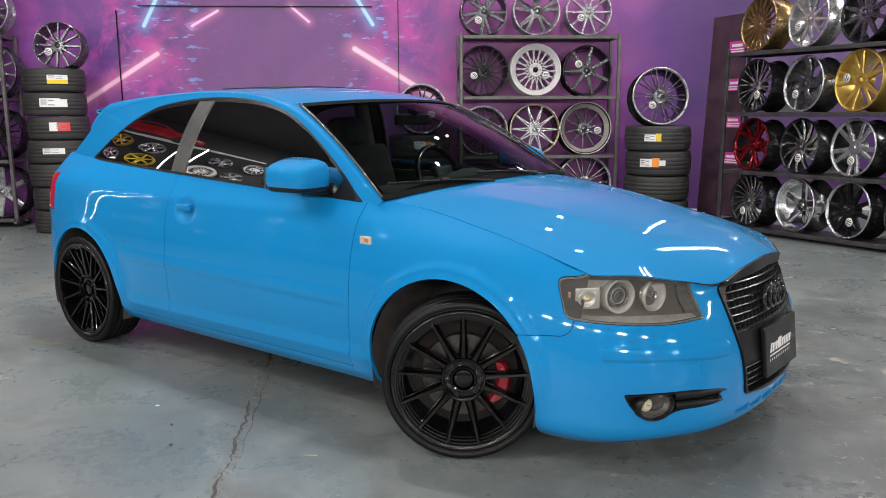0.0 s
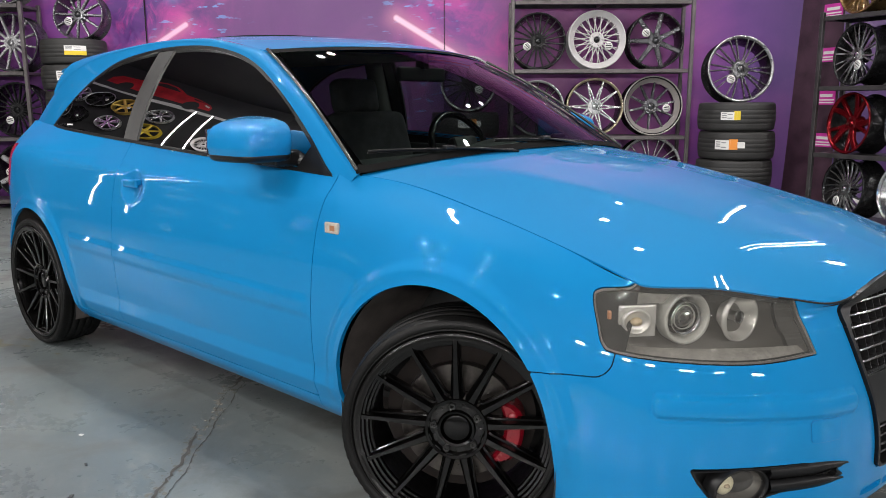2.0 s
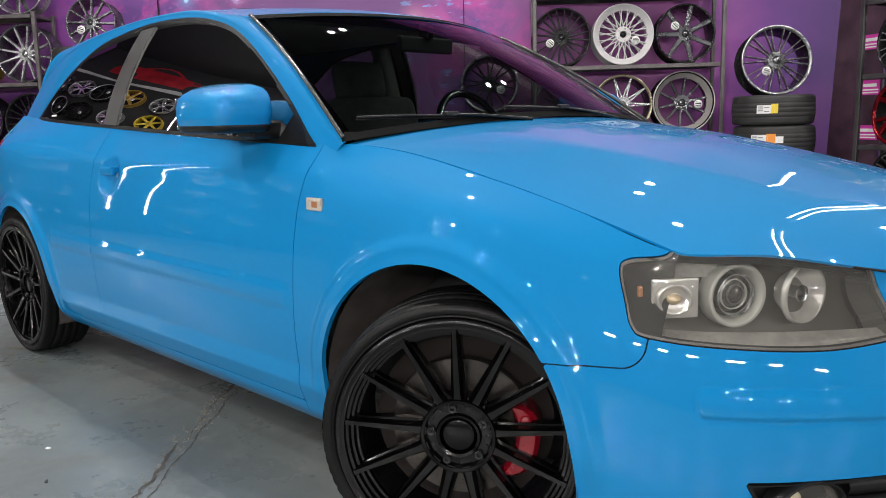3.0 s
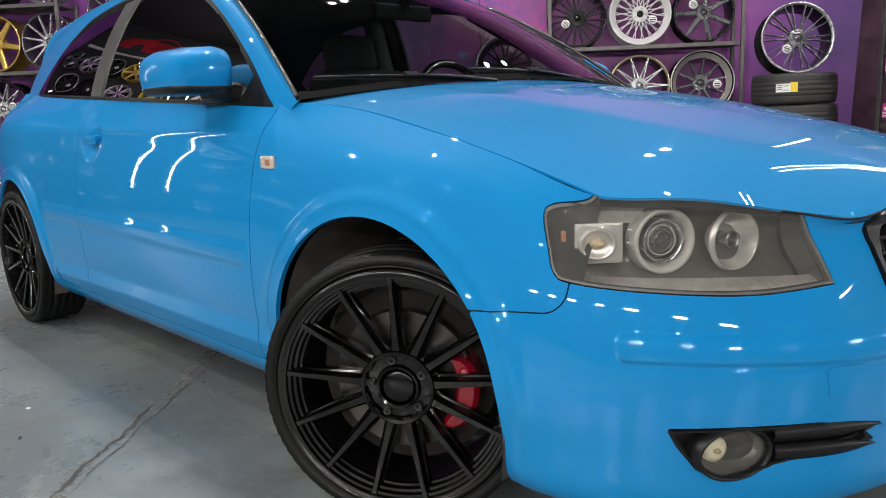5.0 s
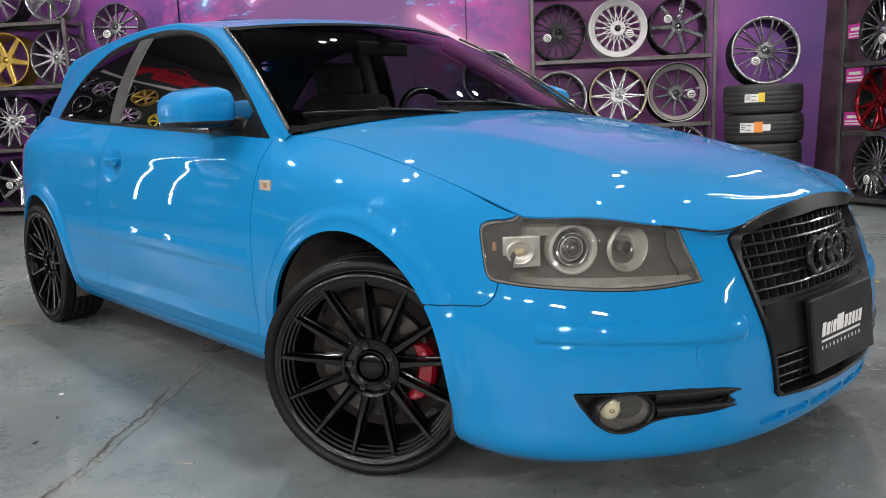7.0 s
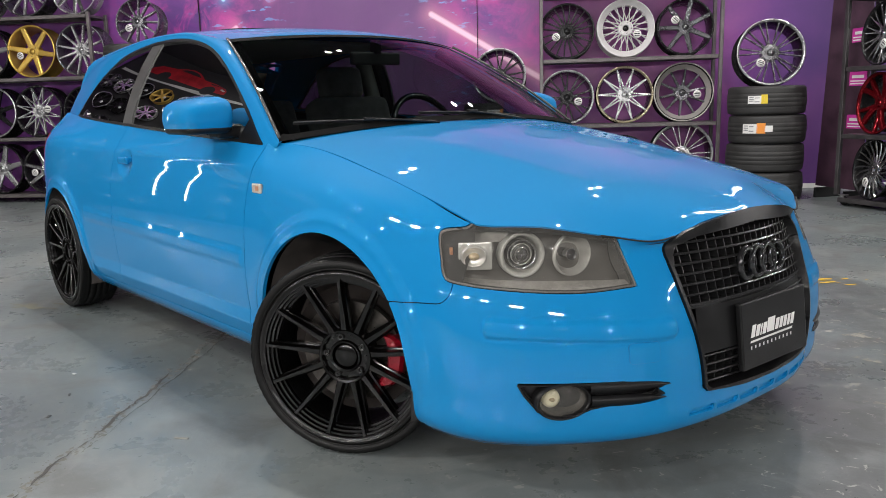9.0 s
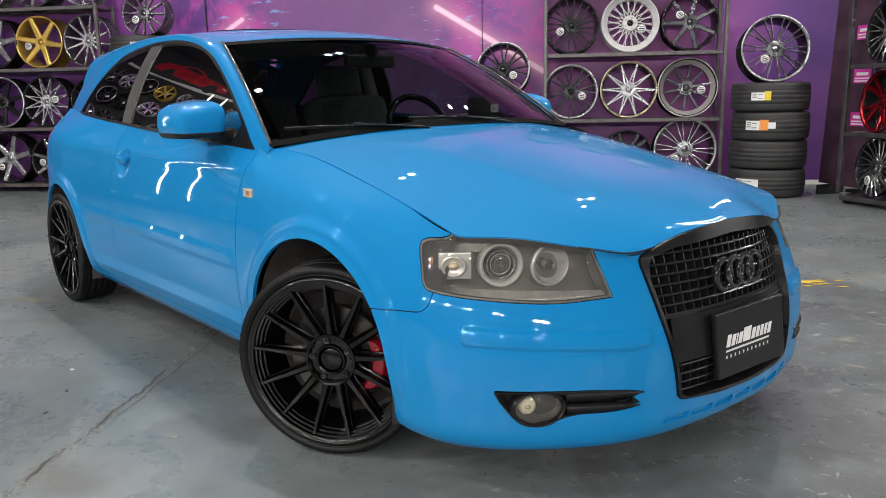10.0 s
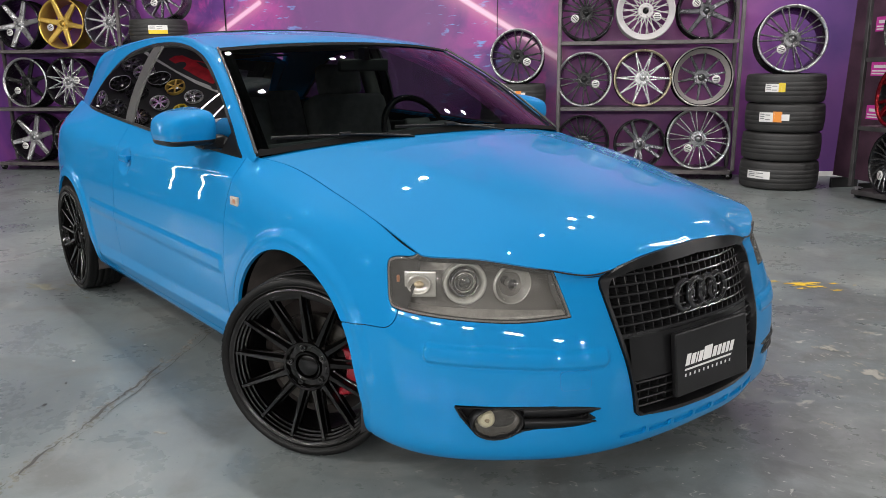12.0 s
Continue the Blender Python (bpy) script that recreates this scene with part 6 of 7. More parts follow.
# ---- headlights ----
def headlamp(side):
    hl = d_head(nq)
    mask = np.maximum(hl + GAP, -NOSE[..., 1] * side)
    v, f = clip_sheet(NOSE, mask, 0.02)
    root = piece("headlight", mesh_of("headlight", v, f), LENS, CAR, "slightly hazed clear headlight lens")
    root.visible_shadow = False
    v, f = clip_sheet(inset(NOSE, (0.095 - 0.03 * ramp01(wrap(nq), 0.45, 0.72))[..., None]), np.maximum(hl - 0.004, -NOSE[..., 1] * side), 0)
    piece("lamp_housing", mesh_of("lamp_housing", v, f), HLGREY, root)
    v, f = clip_sheet(inset(NOSE, 0.004), np.maximum.reduce([hl + GAP, -NOSE[..., 1] * side, -(hl + 0.006)]), 0.07)
    piece("lamp_rim", mesh_of("lamp_rim", v, f), LAMPEDGE, root)

    # bright shelf along the bottom of the lamp and the upright wall beside the indicator
    back = inset(NOSE, (0.030 + 0.9 * np.clip(nq[..., 2] - 0.562, 0, 0.06))[..., None])
    v, f = clip_sheet(back, np.maximum.reduce([hl - 0.002, nq[..., 2] - 0.590 - 0.03 * (wrap(nq) - 0.5), -NOSE[..., 1] * side]), 0)
    piece("lamp_shelf", mesh_of("lamp_shelf", v, f), SHELF, root, "silver shelf in the headlight")
    v, f = clip_sheet(inset(NOSE, 0.052), np.maximum.reduce([hl + 0.010, 0.672 - nq[..., 2], 0.50 - wrap(nq), -NOSE[..., 1] * side]), 0.01)
    piece("lamp_brow", mesh_of("lamp_brow", v, f), SHELF, root)

    def unit(y, z, r, depth, mat, name, ring):
        p = on_nose(y * side, z)
        aim = Vector((0.86, 0.5 * side, 0)).normalized() if y > 0.6 else Vector((0.95, 0.3 * side, 0)).normalized()
        m = Matrix.Translation(p - aim * depth) @ aim.to_track_quat("-Y", "Z").to_matrix().to_4x4()
        if ring is RINGW:
            prof = [(r * 1.06, 0.03), (r * 1.06, -0.004), (r * 1.02, -0.009), (r * 0.91, -0.006), (r * 0.80, 0.012), (r * 0.74, 0.034)]
        else:
            prof = [(r * 1.10, 0.0), (r * 1.04, -0.012), (r, -0.008), (r * 0.90, 0.012), (r * 0.70, 0.032), (r * 0.4, 0.045), (0.0, 0.048)]
        v, f = lathe(prof, 40)
        o = piece(name, mesh_of(name, v, f), ring, root, "", m)
        q = 0.60 if ring is RINGW else 0.26
        v, f = lathe([(0, 0.0), (r * q * 0.45, 0.003), (r * q * 0.8, 0.012), (r * q, 0.028), (r * q, 0.05)], 32)
        piece("projector", mesh_of("projector", v, f), mat, o)
        v, f = lathe([(r * q * 1.16, 0.0), (r * q * 1.1, -0.004), (r * q * 1.02, 0.004), (r * q, 0.02)], 32)
        piece("bezel", mesh_of("bezel", v, f), CHROME, o)
        if ring is RINGW:
            for k, (qq, dep) in enumerate(((0.80, 0.0055), (0.52, 0.0))):
                v, f = lathe([(r * q * qq * 1.05, dep + 0.004), (r * q * qq, dep - 0.002), (r * q * qq * 0.95, dep + 0.004)], 32)
                piece("lens_ring", mesh_of("lens_ring", v, f), LAMPEDGE if k else HLSILV, o)

    unit(0.665, 0.632, 0.058, 0.062, GLASSBALL, "main_beam", RINGW)
    unit(0.552, 0.628, 0.053, 0.066, GLASSBALL, "high_beam", HLSILV)
    p = on_nose(0.758 * side, 0.635)
    aim = Vector((0.75, 0.66 * side, 0)).normalized()
    m = Matrix.Translation(p - aim * 0.020) @ aim.to_track_quat("-Y", "Z").to_matrix().to_4x4()
    v, f = lathe([(0.056, 0.001), (0.053, -0.007), (0.048, -0.008), (0.042, -0.003), (0.03, 0.0), (0.0, 0.0012)], 28)
    piece("indicator", mesh_of("indicator", [(x * 0.62, y, z * 0.54) for x, y, z in v], f), HLSILV, root, "silver indicator reflector", m)
    part("indicator_frame", box_bm(0.088, 0.008, 0.074, (0.004, 0.006, 0), 0.004), HLSILV, root, "", m)
    v, f = lathe([(0, -0.014), (0.007, -0.011), (0.010, -0.003), (0.010, 0.006)], 20)
    v = [(x * 1.4, y, z) for x, y, z in v]
    piece("indicator_bulb", mesh_of("indicator_bulb", v, f), BULB, root, "amber bulb", m)
    part("marker", box_bm(0.009, 0.01, 0.020, (-0.058 * side * -1, 0.014, 0.014), 0.003), AMBER, root, "small amber marker", m)


GLASSBALL = grained("projector_lens", (0.10, 0.10, 0.10), 0.06, 0.6, coat=1.0)
for side in (-1, 1):
    headlamp(side)


# ---- fog lamps ----
def fog_unit(side):
    fd = d_fog(nq)
    v, f = clip_sheet(inset(NOSE, 0.03), np.maximum(fd - 0.012, -NOSE[..., 1] * side), 0)
    root = piece("fog_insert", mesh_of("fog_insert", v, f), TRIM, CAR, "black lower bumper insert")
    v, f = clip_sheet(inset(NOSE, -0.002), np.maximum.reduce([fd + 0.001, -(fd + 0.007), -NOSE[..., 1] * side]), 0.03)
    piece("insert_frame", mesh_of("insert_frame", v, f), TRIM, root)
    p = on_nose(0.655 * side, 0.273)
    aim = Vector((0.86, 0.50 * side, 0.0)).normalized()
    m = Matrix.Translation(p - aim * 0.004) @ aim.to_track_quat("-Y", "Z").to_matrix().to_4x4() @ Matrix.Diagonal((1.34, 1, 0.88, 1))
    v, f = lathe([(0.056, 0.03), (0.0555, -0.010), (0.052, -0.013), (0.049, -0.006), (0.047, 0.02)], 40)
    lamp = piece("fog_lamp", mesh_of("fog_lamp", v, f), TRIM, root, "", m)
    v, f = lathe([(0, -0.012), (0.03, -0.009), (0.048, 0.0)], 36)
    piece("fog_lens", mesh_of("fog_lens", v, f), LENS, lamp).visible_shadow = False
    v, f = lathe([(0.046, 0.002), (0.04, 0.02), (0.02, 0.035), (0, 0.038)], 30)
    piece("reflector", mesh_of("reflector", v, f), HLGREY, lamp)
    v, f = lathe([(0, 0.008), (0.014, 0.009), (0.022, 0.014), (0.024, 0.03)], 20)
    piece("bulb_shield", mesh_of("bulb_shield", [(x * 0.8 - 0.020 * side * -1, y, z * 1.2 + 0.004) for x, y, z in v], f), SHIELD, lamp, "pale bulb shield")
    v, f = lathe([(0, 0.0), (0.004, 0.002), (0.006, 0.01)], 12)
    piece("bulb", mesh_of("bulb", [(x - 0.020 * side * -1, y, z + 0.004) for x, y, z in v], f), BULB, lamp)
    for z, w0, w1 in ((0.304, 0.215, -0.083), (0.268, 0.215, -0.07)):
        vs, fs = [], []
        n = 16
        for i in range(n + 1):
            u = i / n
            w = w0 + (w1 - w0) * u
            # on the plan: find y where the wrap distance is w
            ys = np.linspace(0.3, 0.8, 120)
            best = min(ys, key=lambda yy: abs((0.75 - on_nose(yy, z).x) + yy - 0.45 - w)) if i in (0, n) else None
            vs.append(best)
        ya, yb = vs[0], vs[-1]
        vs = []
        for i in range(n + 1):
            u = i / n
            y = ya + (yb - ya) * u
            p = on_nose(y * side, z - 0.006 * u)
            h = 0.0135 * (1 - u**4) + 0.001
            vs += [p + Vector((0.001, 0, h)), p + Vector((0.006, 0.002 * side, 0)), p + Vector((0.001, 0, -h)), p + Vector((-0.03, 0, -h * 0.6)), p + Vector((-0.03, 0, h * 0.6))]
        for i in range(n):
            for k in range(5):
                a, b = i * 5 + k, i * 5 + (k + 1) % 5
                fs.append((a, b, b + 5, a + 5) if side > 0 else (b, a, a + 5, b + 5))
        piece("fin", mesh_of("fin", vs, fs), TRIM, root)


for side in (-1, 1):
    fog_unit(side)

# square cover over the towing eye
tow = np.hypot(np.maximum(np.abs(NOSE[..., 1] + 0.478) - 0.029, 0), np.maximum(np.abs(nq[..., 2] - 0.387) - 0.017, 0)) - 0.009
tow = np.where(NOSE[..., 0] > 0.5, tow, 1.0)
v, f = clip_sheet(inset(NOSE, -0.0008), tow - 0.0014, 0.002)
piece("tow_cover_seam", mesh_of("tow_cover_seam", v, f), BLUEDARK, bumper_front, "dark seam round the cover")
v, f = clip_sheet(inset(NOSE, -0.0016), tow, 0.002)
piece("tow_cover", mesh_of("tow_cover", v, f), BLUE, bumper_front, "blue towing eye cover")

# floor of the slots in the lower lip
v, f = clip_sheet(inset(NOSE, 0.011), np.maximum.reduce([np.abs(nq[..., 2] - 0.200) - 0.016, nq[..., 1] - 0.355, 0.5 - nq[..., 0]]), 0)
piece("lip_slot_floor", mesh_of("lip_slot_floor", v, f), BLUE, bumper_front)


# ---- wheels of the car ----
def beam_spoke(a, r0, r1, w0, w1, f0, f1):
    """A narrow raised face with a lower ledge along each side."""
    vs, fs = [], []
    c, s = math.cos(a), math.sin(a)
    rim = ((-1.15, 0.042), (-1.15, 0.022), (-0.82, 0.019), (-0.62, 0.004), (-0.46, 0.0), (0.46, 0.0), (0.62, 0.004), (0.82, 0.019), (1.15, 0.022), (1.15, 0.042))
    n = 8
    for i in range(n + 1):
        u = i / n
        r = r0 + (r1 - r0) * u
        w = w0 + (w1 - w0) * u + 0.006 * max(0.0, u - 0.86) / 0.14 + 0.004 * max(0.0, 0.12 - u) / 0.12
        f = f0 + (f1 - f0) * u
        vs += [(r * c - q * w * s, f + dep, r * s + q * w * c) for q, dep in rim]
    m = len(rim)
    for i in range(n):
        fs += [(i * m + k, (i + 1) * m + k, (i + 1) * m + k + 1, i * m + k + 1) for k in range(m - 1)]
    return vs, fs


def road_wheel(m, side):
    """A thirteen-spoke wheel with its tyre; the outer face looks along local -y."""
    root = empty("road_wheel", m, "", "")
    for key in ("label", "category", "group"):
        if key in root:
            del root[key]
    root.parent = CAR
    tagged(root, "satin black multi-spoke wheel on a low-profile tyre")
    r, R, w = 0.262, 0.301, 0.225
    v, f = tyre_mesh(R, w - 0.028, r - 0.004, 4, square=0.75)
    tyre = piece("tyre", mesh_of("tyre", [(x, z - 0.008, y) for x, y, z in v], [q[::-1] for q in f]), RUBBER, root, "low-profile black tyre")
    for k, rr in enumerate((0.270, 0.281)):
        vs, fs = lathe([(rr - 0.003, -w / 2 + 0.013), (rr, -w / 2 + 0.0065), (rr + 0.003, -w / 2 + 0.013)], 72)
        piece("sidewall_rib", mesh_of("sidewall_rib", vs, fs), RUBBER, tyre)
    h = w / 2 - 0.008
    prof = [(r, -h + 0.012), (r + 0.002, -h), (r - 0.004, -h - 0.004), (r - 0.008, -h - 0.003), (r - 0.010, -h + 0.001), (r - 0.017, -h + 0.001), (r - 0.019, -h + 0.009), (r - 0.025, -h + 0.010), (r - 0.027, -h + 0.020), (r - 0.033, -h + 0.021), (r - 0.035, -h + 0.033), (r - 0.040, -h + 0.034), (r - 0.041, -h + 0.045)]
    piece("rim", mesh_of("rim", *lathe(prof, 72), smooth=False), SATIN, root)
    barrel = [(r - 0.041, -h + 0.045), (r - 0.036, -h + 0.07), (r - 0.034, h - 0.03), (r - 0.03, h), (r, h)]
    piece("barrel", mesh_of("barrel", *lathe(barrel, 72)), SOOT, root, "dull sooty inner barrel")
    # the lip takes a slightly lighter satin than the spokes
    lp = [(r + 0.0026, -h + 0.004), (r + 0.0026, -h - 0.001), (r - 0.004, -h - 0.0048), (r - 0.0085, -h - 0.0038), (r - 0.0105, -h + 0.0004), (r - 0.0175, -h + 0.0004)]
    piece("rim_lip", mesh_of("rim_lip", *lathe(lp, 72)), LIPSAT, root)
    sets = []
    for i in range(13):
        a = 2 * math.pi * i / 13 + math.pi / 2
        sets.append(beam_spoke(a, 0.070, r - 0.012, 0.0158, 0.0076, -h + 0.030, -h + 0.004))
    piece("spokes", mesh_of("spokes", *joined(*sets), smooth=False), SATIN, root)
    f0 = -h + 0.026
    hub = [(0.0, f0 + 0.024), (0.040, f0 + 0.024), (0.041, f0 + 0.004), (0.047, f0 + 0.001), (0.050, f0 + 0.010), (0.071, f0 + 0.012), (0.074, f0 + 0.001), (0.080, f0 - 0.001), (0.084, f0 + 0.005), (0.085, f0 + 0.06), (0.0, f0 + 0.07)]
    piece("hub", mesh_of("hub", *lathe(hub, 48), smooth=False), SATIN, root)
    piece("centre_cap", mesh_of("centre_cap", *lathe([(0, f0 + 0.008), (0.032, f0 + 0.007), (0.036, f0 + 0.010), (0.040, f0 + 0.02)], 36)), SATIN, root)
    for k in range(5):
        a = 2 * math.pi * k / 5 + 0.5
        v, f = lathe([(0.0, f0 + 0.011), (0.0045, f0 + 0.011), (0.005, f0 + 0.003), (0.0085, f0 + 0.002), (0.0095, f0 + 0.014)], 12)
        piece("wheel_bolt", mesh_of("wheel_bolt", [(x + 0.0605 * math.cos(a), y, z + 0.0605 * math.sin(a)) for x, y, z in v], f, False), BOLT, root)
        b = a + math.pi / 5
        piece("hub_pocket", mesh_of("hub_pocket", *spoke(b, b, 0.057, 0.065, 0.026, 0.028, f0 + 0.0105, f0 + 0.0105, 0.004, 2)), LIPSAT, root)
    # brake behind the spokes
    v, f = lathe([(0.07, -0.035), (0.075, -0.02), (0.155, -0.02), (0.156, 0.004), (0.07, 0.004)], 56)
    disc = piece("brake_disc", mesh_of("brake_disc", v, f, False), STEEL, root, "bare steel brake disc")
    v, f = lathe([(0.0, -0.05), (0.06, -0.05), (0.07, -0.035), (0.075, 0.0)], 40)
    piece("disc_bell", mesh_of("disc_bell", v, f), RUST, disc)
    v, f = lathe([(0.20, 0.02), (0.06, 0.03), (0.0, 0.03)], 40)
    piece("dust_shield", mesh_of("dust_shield", v, f), RUST, root)
    return root, h


def caliper(parent, ang):
    vs, fs = [], []
    n = 12
    for i in range(n + 1):
        a = ang + 0.50 - 1.30 * i / n
        e = 1 - 0.22 * (2 * i / n - 1) ** 4
        for rr, y in ((0.122, -0.040), (0.130, -0.052), (0.162 * e, -0.052), (0.172 * e, -0.040), (0.172 * e, 0.03), (0.122, 0.03)):
            vs.append((rr * math.cos(a), y, rr * math.sin(a)))
    for i in range(n):
        for k in range(6):
            a, b = i * 6 + k, i * 6 + (k + 1) % 6
            fs.append((a, b, b + 6, a + 6))
    fs.append(tuple(range(6))[::-1])
    fs.append(tuple(n * 6 + k for k in range(6)))
    cal = piece("brake_caliper", mesh_of("brake_caliper", vs, fs, False), RED, parent, "red painted brake caliper")
    for q in (-0.42, 0.22):
        v, f = lathe([(0, -0.058), (0.010, -0.0575), (0.013, -0.054), (0.014, -0.045)], 18)
        c, s = 0.146 * math.cos(ang + q), 0.14 * math.sin(ang + q)
        piece("piston_boss", mesh_of("piston_boss", [(x + c, y, z + s) for x, y, z in v], f), RED, cal)


STEER = 33
for x, side, turn in ((0.0, -1, STEER), (0.0, 1, STEER), (-2.578, -1, 0), (-2.578, 1, 0)):
    face = 0.88 if x == 0 else 0.875
    base = pose(x, -face, 0.300, 0, 0, turn) @ pose(0, 0.082, 0) if side < 0 else pose(x, face, 0.300, 0, 0, 180 + turn) @ pose(0, 0.082, 0)
    wr, hh = road_wheel(base, side)
    if x == 0:
        caliper(wr, 0.0 if side < 0 else math.pi)

# wheel housings
for cx, cz, r in (ARCH_F, ARCH_R):
    for side in (-1, 1):
        vs, fs = [], []
        n = 30
        for i in range(n + 1):
            a = -0.35 + (math.pi + 0.7) * i / n
            rr = r + 0.004
            for y in (0.868, 0.845, 0.58):
                rz = math.sin(a) * rr
                vs.append((cx + math.cos(a) * rr, side * y, max(0.17, cz + rz * (1 if rz > 0 else 1.4))))
        for i in range(n):
            for k in range(2):
                o = i * 3 + k
                q = (o, o + 1, o + 4, o + 3)
                fs.append(q if side < 0 else q[::-1])
        piece("wheel_arch_liner", mesh_of("wheel_arch_liner", vs, fs), LINER, CAR, "dusty dark wheel arch liner")
        part("inner_wing", box_bm(r * 2 + 0.02, 0.01, r + 0.16, (cx, side * 0.575, cz + r / 2 - 0.06)), SHELL, CAR)
part("underbody", box_bm(3.3, 1.14, 0.03, (-1.2, 0, 0.20), 0.008), SHELL, CAR, "dark underbody")
part("underbody", box_bm(1.55, 1.60, 0.03, (-1.33, 0, 0.195), 0.008), SHELL, CAR, "dark underbody")

# ---- fittings on the right and left ----
def mirror_unit(side):
    root = empty("door_mirror", Matrix.Identity(4), "", "")
    for key in ("label", "category", "group"):
        if key in root:
            del root[key]
    root.parent = CAR
    tagged(root, "blue door mirror on a black foot")

    cx, cy, half_w, half_d = -0.82, 0.890, 0.100, 0.120
    plan = lambda a: (math.copysign(abs(math.sin(a)) ** 0.5, math.sin(a)), math.copysign(abs(math.cos(a)) ** 0.5, math.cos(a)))

    def dome(z0, z1, scale, fall, top, name, mat, label=""):
        """A rounded box on the mirror's plan: flat below, its top edge falling outwards."""
        n, m = 56, 18
        P = np.zeros((n, m, 3))
        for i in range(n):
            a = 2 * math.pi * i / (n - 1)
            px, py = plan(a)
            for j in range(m):
                u = j / (m - 1)
                k = min(1.0, u / 0.72)
                r = (1 - k**top) ** (1 / top) if u <= 0.72 else 0.0
                r = max(r, 0.002) * (0.955 + 0.045 * min(1.0, k * 4))
                x, y = px * half_d * scale * r, py * half_w * scale * r
                out = (y / half_w + 1) / 2
                ahead = (x / half_d + 1) / 2
                P[i, j] = (cx + x, side * (cy + y), z0 + k * (z1 - z0 - fall * out**2.2 - 0.4 * fall * ahead**2))
        v, f = clip_sheet(P, -np.ones((n, m)), 0)
        return piece(name, mesh_of(name, v, f if side < 0 else [q[::-1] for q in f]), mat, root, label)

    dome(0.966, 1.084, 1.0, 0.034, 5.0, "mirror_cap", BLUE, "blue mirror cap")
    rings = ((0.955, 0.9662), (0.965, 0.962), (0.93, 0.952), (0.84, 0.946), (0.02, 0.944))
    P = np.array([[(cx + plan(2 * math.pi * i / 48)[0] * half_d * k, side * (cy + plan(2 * math.pi * i / 48)[1] * half_w * k), z) for k, z in rings] for i in range(49)])
    v, f = clip_sheet(P, -np.ones(P.shape[:2]), 0)
    piece("mirror_base", mesh_of("mirror_base", v, f), TRIM, root, "black lower half of the mirror")
    part("mirror_glass", box_bm(0.012, half_w * 1.5, 0.085, (cx - half_d * 0.97, side * cy, 1.0), 0.004), CHROME, root)
    part("mirror_foot", box_bm(0.085, 0.12, 0.05, (cx + 0.045, side * 0.80, 0.952), 0.016, 3), TRIM, root)
    return root


for side in (-1, 1):
    mirror_unit(side)


def on_side(x, z):
    """Point of the flank at (x, z), on the car's left."""
    d = (SIDE[..., 0] - x) ** 2 + (SIDE[..., 2] - z) ** 2
    i, j = np.unravel_index(np.argmin(d), d.shape)
    return Vector((x, SIDE[i, j, 1], z))


for (door, s), _ in (((DOORS[0], -1), 0), ((DOORS[1], 1), 0)):
    p = on_side(-1.56, 0.822)
    p.x = -1.66
    part("door_handle", box_bm(0.10, 0.018, 0.030, (p.x + 0.016, s * (p.y + 0.010), p.z - 0.002), 0.0085, 3), BLUE, door, "blue door handle", None, True)
    part("handle_rod", box_bm(0.02, 0.03, 0.022, (p.x + 0.055, s * (p.y + 0.004), p.z + 0.004), 0.006, 2), BLUE, door)
    q = on_side(-0.478, 0.769)
    rp = part("side_repeater", box_bm(0.058, 0.012, 0.033, (q.x, s * (q.y + 0.003), q.z), 0.0055, 3), CLEARP, CAR, "clear side repeater lamp", None, True)
    part("repeater_bulb", box_bm(0.022, 0.004, 0.016, (q.x + 0.006, s * (q.y + 0.008), q.z), 0.002), AMBER, rp)

# wipers and scuttle
gy, gu = np.meshgrid(np.linspace(-0.70, 0.70, 60), np.linspace(0, 1, 8), indexing="ij")
SC = np.stack([COWL(gy) * (1 - gu) + (COWL(gy) - 0.06) * gu + 0.03 * (1 - gu), gy, (0.953 - 0.055 * (np.abs(gy) / 0.7) ** 2) * np.ones_like(gu) - 0.012 * np.sin(np.pi * gu)], -1)
v, f = clip_sheet(SC, -np.ones(gy.shape), 0)
piece("scuttle", mesh_of("scuttle", v, [q[::-1] for q in f]), DULL, CAR, "black plastic scuttle below the windscreen")


def wiper(tip, block, foot):
    """Blade, arm and hinge of one wiper; each point is (up the screen, across it)."""
    at = lambda pq, out: Vector(screen(np.array(pq[0]), np.array(pq[1])).tolist()) + Vector((0.55, 0, 0.83)) * out
    base = at(block, 0.016)
    root = part("wiper", box_bm(0.018, 0.045, 0.012, (0, 0, 0), 0.003), TRIM, CAR, "black windscreen wiper", Matrix.Translation(base))
    end = (2 * block[0] - tip[0], 2 * block[1] - tip[1])
    pts = [at((tip[0] + (end[0] - tip[0]) * u, tip[1] + (end[1] - tip[1]) * u), 0.009) - base for u in np.linspace(0, 1, 16)]
    v, f = tube_bm(pts, 0.0045, 6)
    piece("wiper_blade", mesh_of("wiper_blade", v, f), TRIM, root)
    v, f = tube_bm([p + Vector((-0.003, 0, -0.006)) for p in pts], 0.0025, 6)
    piece("wiper_rubber", mesh_of("wiper_rubber", v, f), RUBBER, root)
    pts = [at((block[0] + (foot[0] - block[0]) * u, block[1] + (foot[1] - block[1]) * u), 0.012 + 0.004 * math.sin(math.pi * u)) - base for u in np.linspace(0, 1, 10)]
    v, f = tube_bm(pts, 0.0045, 6)
    piece("wiper_arm", mesh_of("wiper_arm", v, f), TRIM, root)


wiper((0.10, -0.91), (0.045, -0.58), (-0.03, -0.24))
wiper((0.065, -0.30), (0.04, 0.02), (-0.03, 0.38))

